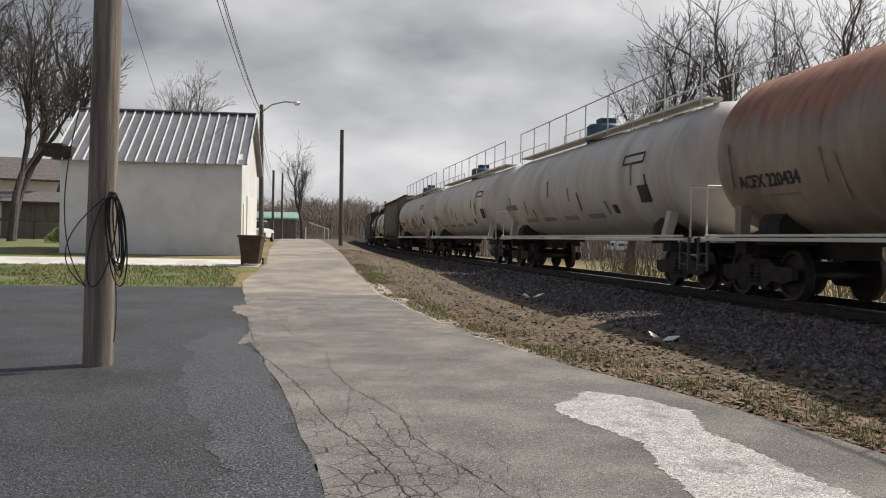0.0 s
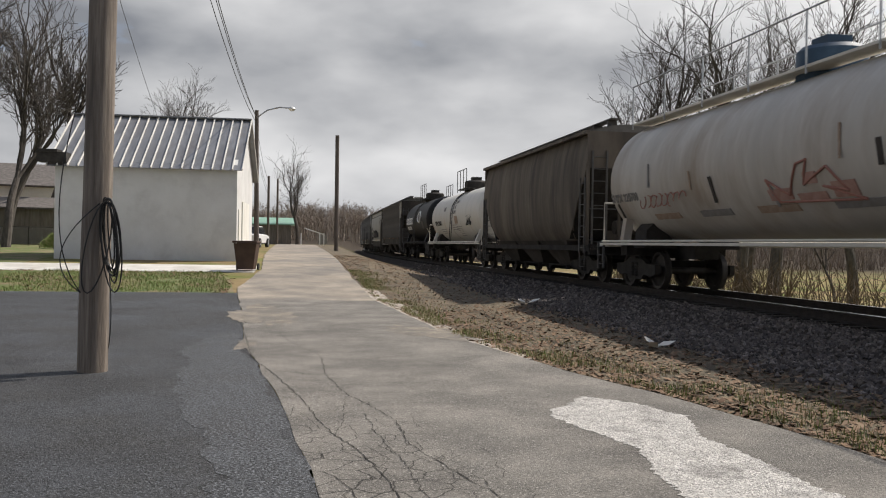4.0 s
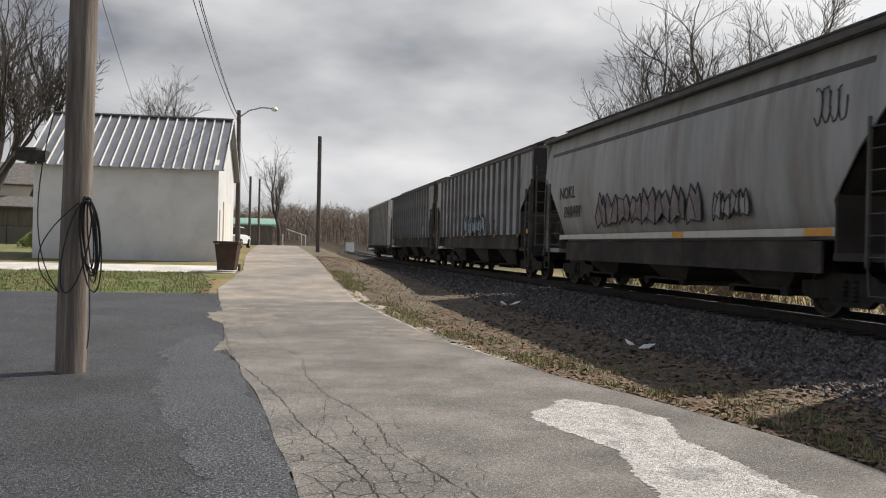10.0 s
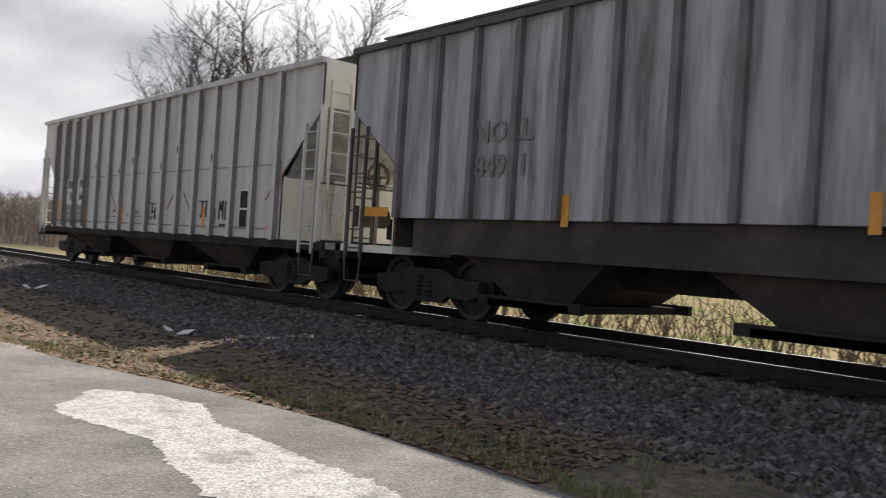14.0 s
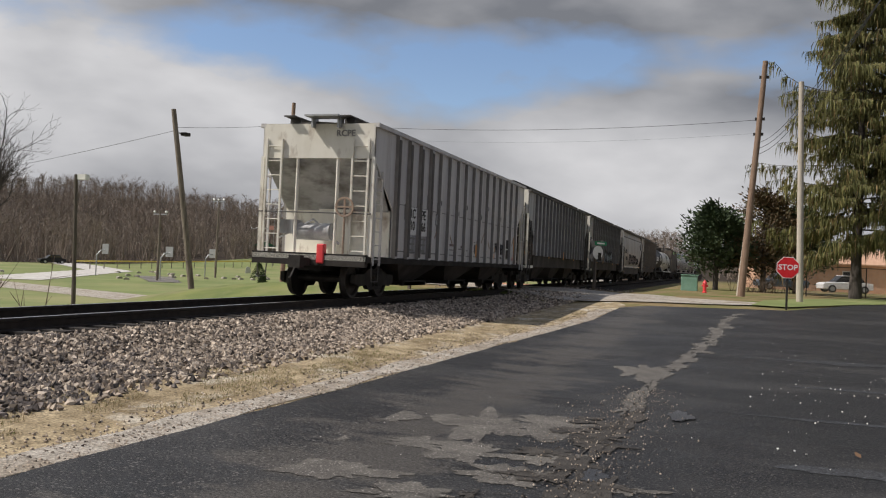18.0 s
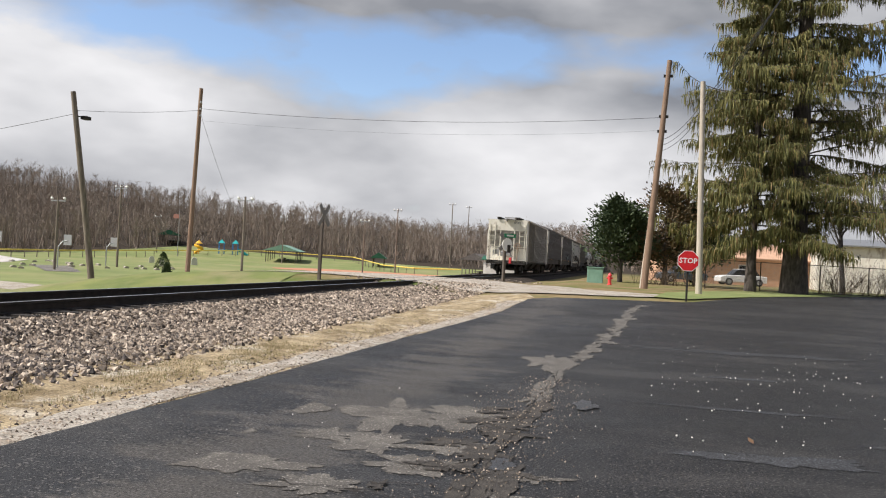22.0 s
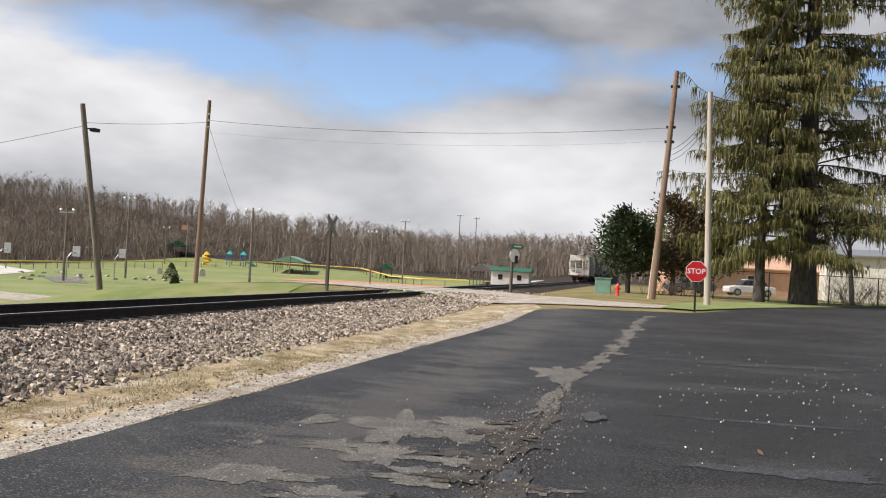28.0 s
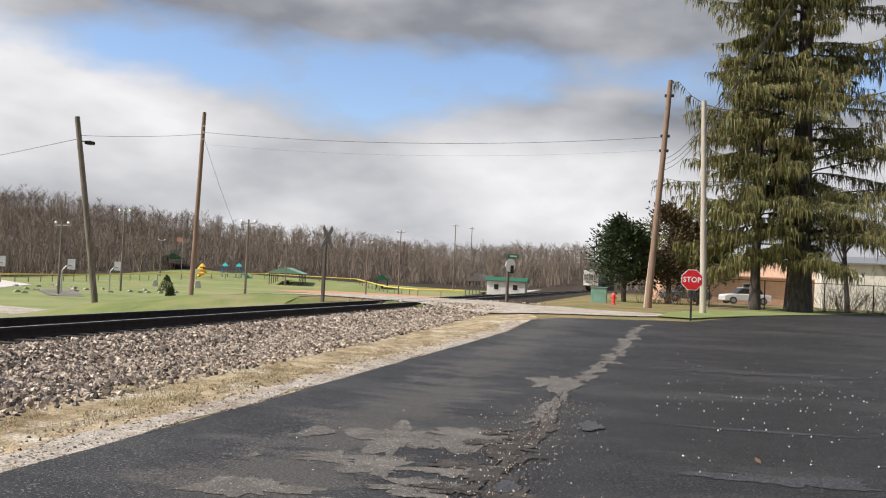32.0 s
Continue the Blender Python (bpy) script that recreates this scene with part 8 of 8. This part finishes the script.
bramble("trackside_scrub", [(15.5 + 2.5 * noise.noise((y, 0, 0)), y, 1.9 + noise.noise((y, 4, 0)), 26) for y in steps(-14, 40, 1.1)], "tangled leafless scrub beyond the track", 8)
bramble("fence_scrub", [(-12 - 0.9 * i, -60 - 0.55 * i, 2.6, 24) for i in range(14)] + [(-4 + 0.6 * i, -63, 1.6, 14) for i in range(6)], "leafless brown scrub along the fence", 9)
for i, (x, y) in enumerate(((-14, -64), (-18, -66), (-21, -70), (-12, -72))):
    tree("b", x, y, 50 * i, 0.6, "leafless tree behind the fence")


def mesh_fence(pts, h, label):
    f = thing("chain_link_fence", pose(0, 0, 0), label, "fence")
    for i, (x, y) in enumerate(pts):
        part("post", Geo().tube((x, y, gz(x, y) - 0.1), (x, y, gz(x, y) + h), 0.035), "steel_dark", f)
    for (x0, y0), (x1, y1) in zip(pts, pts[1:]):
        a, b = Vector((x0, y0, gz(x0, y0))), Vector((x1, y1, gz(x1, y1)))
        for z in (h - 0.03, 0.08):
            part("rail", Geo().tube(a + Vector((0, 0, z)), b + Vector((0, 0, z)), 0.022), "steel_dark", f)
        g = Geo()
        n = int((b - a).length / 0.14)
        k = h / (b - a).length
        for i in range(-int(n * k), n):
            for sgn in (1, -1):
                u0, u1 = i / n, i / n + k
                c0, c1 = max(u0, 0), min(u1, 1)
                if c1 <= c0:
                    continue
                z0, z1 = (c0 - u0) / k * h, (c1 - u0) / k * h
                if sgn < 0:
                    z0, z1 = h - z0, h - z1
                g.tube(a + (b - a) * c0 + Vector((0, 0, z0)), a + (b - a) * c1 + Vector((0, 0, z1)), 0.004, n=3, caps=False)
        tagged(part("mesh", g, "metal_grey", f), kind="stuff")


mesh_fence([(-4.5, -58), (-8, -59.2), (-11.8, -60.2), (-15, -61.4), (-19, -63), (-24, -65)], 1.9, "dark chain-link fence behind the spruce")
mesh_fence([(-24, 57), (-20, 57.5), (-16, 58), (-12, 58.5)], 1.2, "low chain-link fence in the yard")
ribbon("grass_strip", [(-1.4, -34.4, 1.2), (-3.0, -39.8, 3.2), (-5.6, -46.8, 4.2), (-10.4, -57, 5), (-17.4, -70, 6)], 0.05, "field", "strip of green grass under the spruce", "lawn", 66, 0.2)


def parked_car(x, y, yaw, mm, label):
    c = thing("parked_car", pose(x, y, gz(x, y) + 0.02, 0, 0, yaw), label, "car")
    part("body", Geo().prism([(-2.1, 0.28), (2.1, 0.28), (2.15, 0.7), (1.9, 0.82), (1.1, 0.9), (-1.5, 0.92), (-2.1, 0.85)], -0.85, 0.85), mm, c, bevel=0.06)
    part("cabin", Geo().prism([(-1.5, 0.9), (1.1, 0.9), (0.5, 1.42), (-1.1, 1.44)], -0.72, 0.72), "glass_dark", c, bevel=0.05)
    part("roof", Geo().box((-0.3, 0, 1.45), (1.5, 1.4, 0.05)), mm, c, bevel=0.02)
    for sx in (-1.35, 1.35):
        for sy in (-0.84, 0.84):
            w = part("wheel", Geo().tube((sx, sy - 0.1, 0.32), (sx, sy + 0.1, 0.32), 0.32, n=20), "tyre", c)
            part("rim", Geo().tube((sx, sy - 0.11, 0.32), (sx, sy + 0.11, 0.32), 0.2, n=14), "metal_grey", w)


parked_car(-4.2, -80.5, 20, "car_blue", "dark blue-grey car parked behind the cedars")
parked_car(-9.4, -82, 15, "van_white", "white car parked behind the spruce")
parked_car(108, -118, 60, "tyre", "dark car parked at the park drive")
parked_car(-2.6, 63, 80, "van_white", "white car parked beyond the white building")
hy = thing("fire_hydrant", pose(1.35, -52.5, gz(1.35, -52.5)), "small red fire hydrant on the verge", "fire hydrant")
part("barrel", Geo().lathe([(0.14, -0.05), (0.14, 0.05), (0.1, 0.07), (0.1, 0.5), (0.13, 0.53), (0.1, 0.62), (0.03, 0.7), (0.01, 0.72)], 14), "red_light", hy, smooth=True)
part("nozzle", Geo().tube((-0.18, 0, 0.4), (0.18, 0, 0.4), 0.055, n=10), "red_light", hy)
ub = thing("utility_box", pose(2.4, -57, gz(2.4, -57)), "grey-green utility box beside the crossing road", "utility box")
part("cabinet", Geo().box((0, 0, 0.45), (1.0, 0.7, 1.0)), "green_roof", ub, bevel=0.03)
part("lid", Geo().box((0, 0, 0.98), (1.08, 0.78, 0.06)), "green_roof", ub)

# ---- yards and houses to the north ----
building("house", -22.5, 73, 9, 7, 4.2, 12, "siding", "shingle", 2.0, "pale sided house with a dark shingle roof", "house", 2)
building("shed", -16.8, 64, 5.0, 4, 2.4, 6, "board", "shingle", 0.9, "weathered board shed with a low roof", "shed", 0)
dk = thing("timber_deck", pose(-20.5, 67.5, gz(-20.5, 67.5), 0, 0, 8), "red-brown timber deck with a railing", "deck")
part("platform", Geo().box((0, 0, 1.2), (4.5, 2.5, 0.15)), "deck_wood", dk)
for i in range(9):
    part("baluster", Geo().box((-2.2 + 0.55 * i, -1.2, 1.7), (0.06, 0.06, 1.0)), "deck_wood", dk)
part("handrail", Geo().box((0, -1.2, 2.22), (4.6, 0.1, 0.08)), "deck_wood", dk)
for sx in (-2.1, 2.1):
    part("deck_post", Geo().box((sx, -1.1, 0.5), (0.14, 0.14, 1.4)), "deck_wood", dk)
shrub(-13, 52, 0.7, 1.6, "blade", "low flowering bush in the yard", 21)
building("barn", -3.0, 102, 6.5, 6, 2.3, 0, "board", "green_roof", 0.9, "low board building with a pale green roof", "building", 0)
gt = thing("road_barrier", pose(2.4, 86, gz(2.4, 86)), "white railing and board beside the lane's end", "railing")
part("rail", Geo().box((-0.4, 0, 1.3), (1.9, 0.06, 0.09), pose(0, 0, 0, 0, 18, 0)), "white_mark", gt)
for x in (-1.2, 0.6, 1.0):
    part("post", Geo().box((x, 0, 0.5), (0.1, 0.1, 1.3)), "white_mark", gt)
part("board", Geo().box((0.9, 0, 0.55), (0.8, 0.05, 0.9)), "grey_mark", gt)
rb = thing("relay_cabinet", pose(13.5, 150, gz(13.5, 150)), "small white trackside relay cabinet", "cabinet")
part("cabinet", Geo().box((0, 0, 0.9), (1.4, 1.0, 1.9)), "white_mark", rb, bevel=0.03)
part("roof", Geo().box((0, 0, 1.88), (1.6, 1.2, 0.08)), "metal_grey", rb)

VAN = thing("delivery_van", pose(19.9, 200, gz(19.9, 200) + 0.05, 0, 0, 90), "white delivery van with a purple mark driving over the far crossing", "van")
part("body", Geo().prism([(-2.9, 0.4), (2.9, 0.4), (2.95, 1.1), (2.3, 1.35), (1.7, 2.45), (1.2, 2.6), (-2.9, 2.6)], -1.0, 1.0, pose(0, 0, 0, 0, 0, 90)), "van_white", VAN, bevel=0.06)
part("windscreen", Geo().box((0, 2.0, 1.85), (1.7, 0.05, 0.95), Matrix.Translation((0, 0, 0))), "glass_dark", VAN)
for sx in (-1, 1):
    part("side_window", Geo().box((sx * 1.0, 1.55, 1.8), (0.03, 0.8, 0.6)), "glass_dark", VAN)
    part("logo_bar", Geo().box((sx * 1.01, -0.7, 1.7), (0.02, 1.4, 0.6)), "blue_dome", VAN)
    part("logo_bar", Geo().box((sx * 1.01, -1.9, 1.7), (0.02, 0.8, 0.6)), "yellow_mark", VAN)
    for y in (-1.8, 1.9):
        part("wheel", Geo().tube((sx * 0.85, y, 0.36), (sx * 1.0, y, 0.36), 0.36, n=18), "tyre", VAN)

motions()
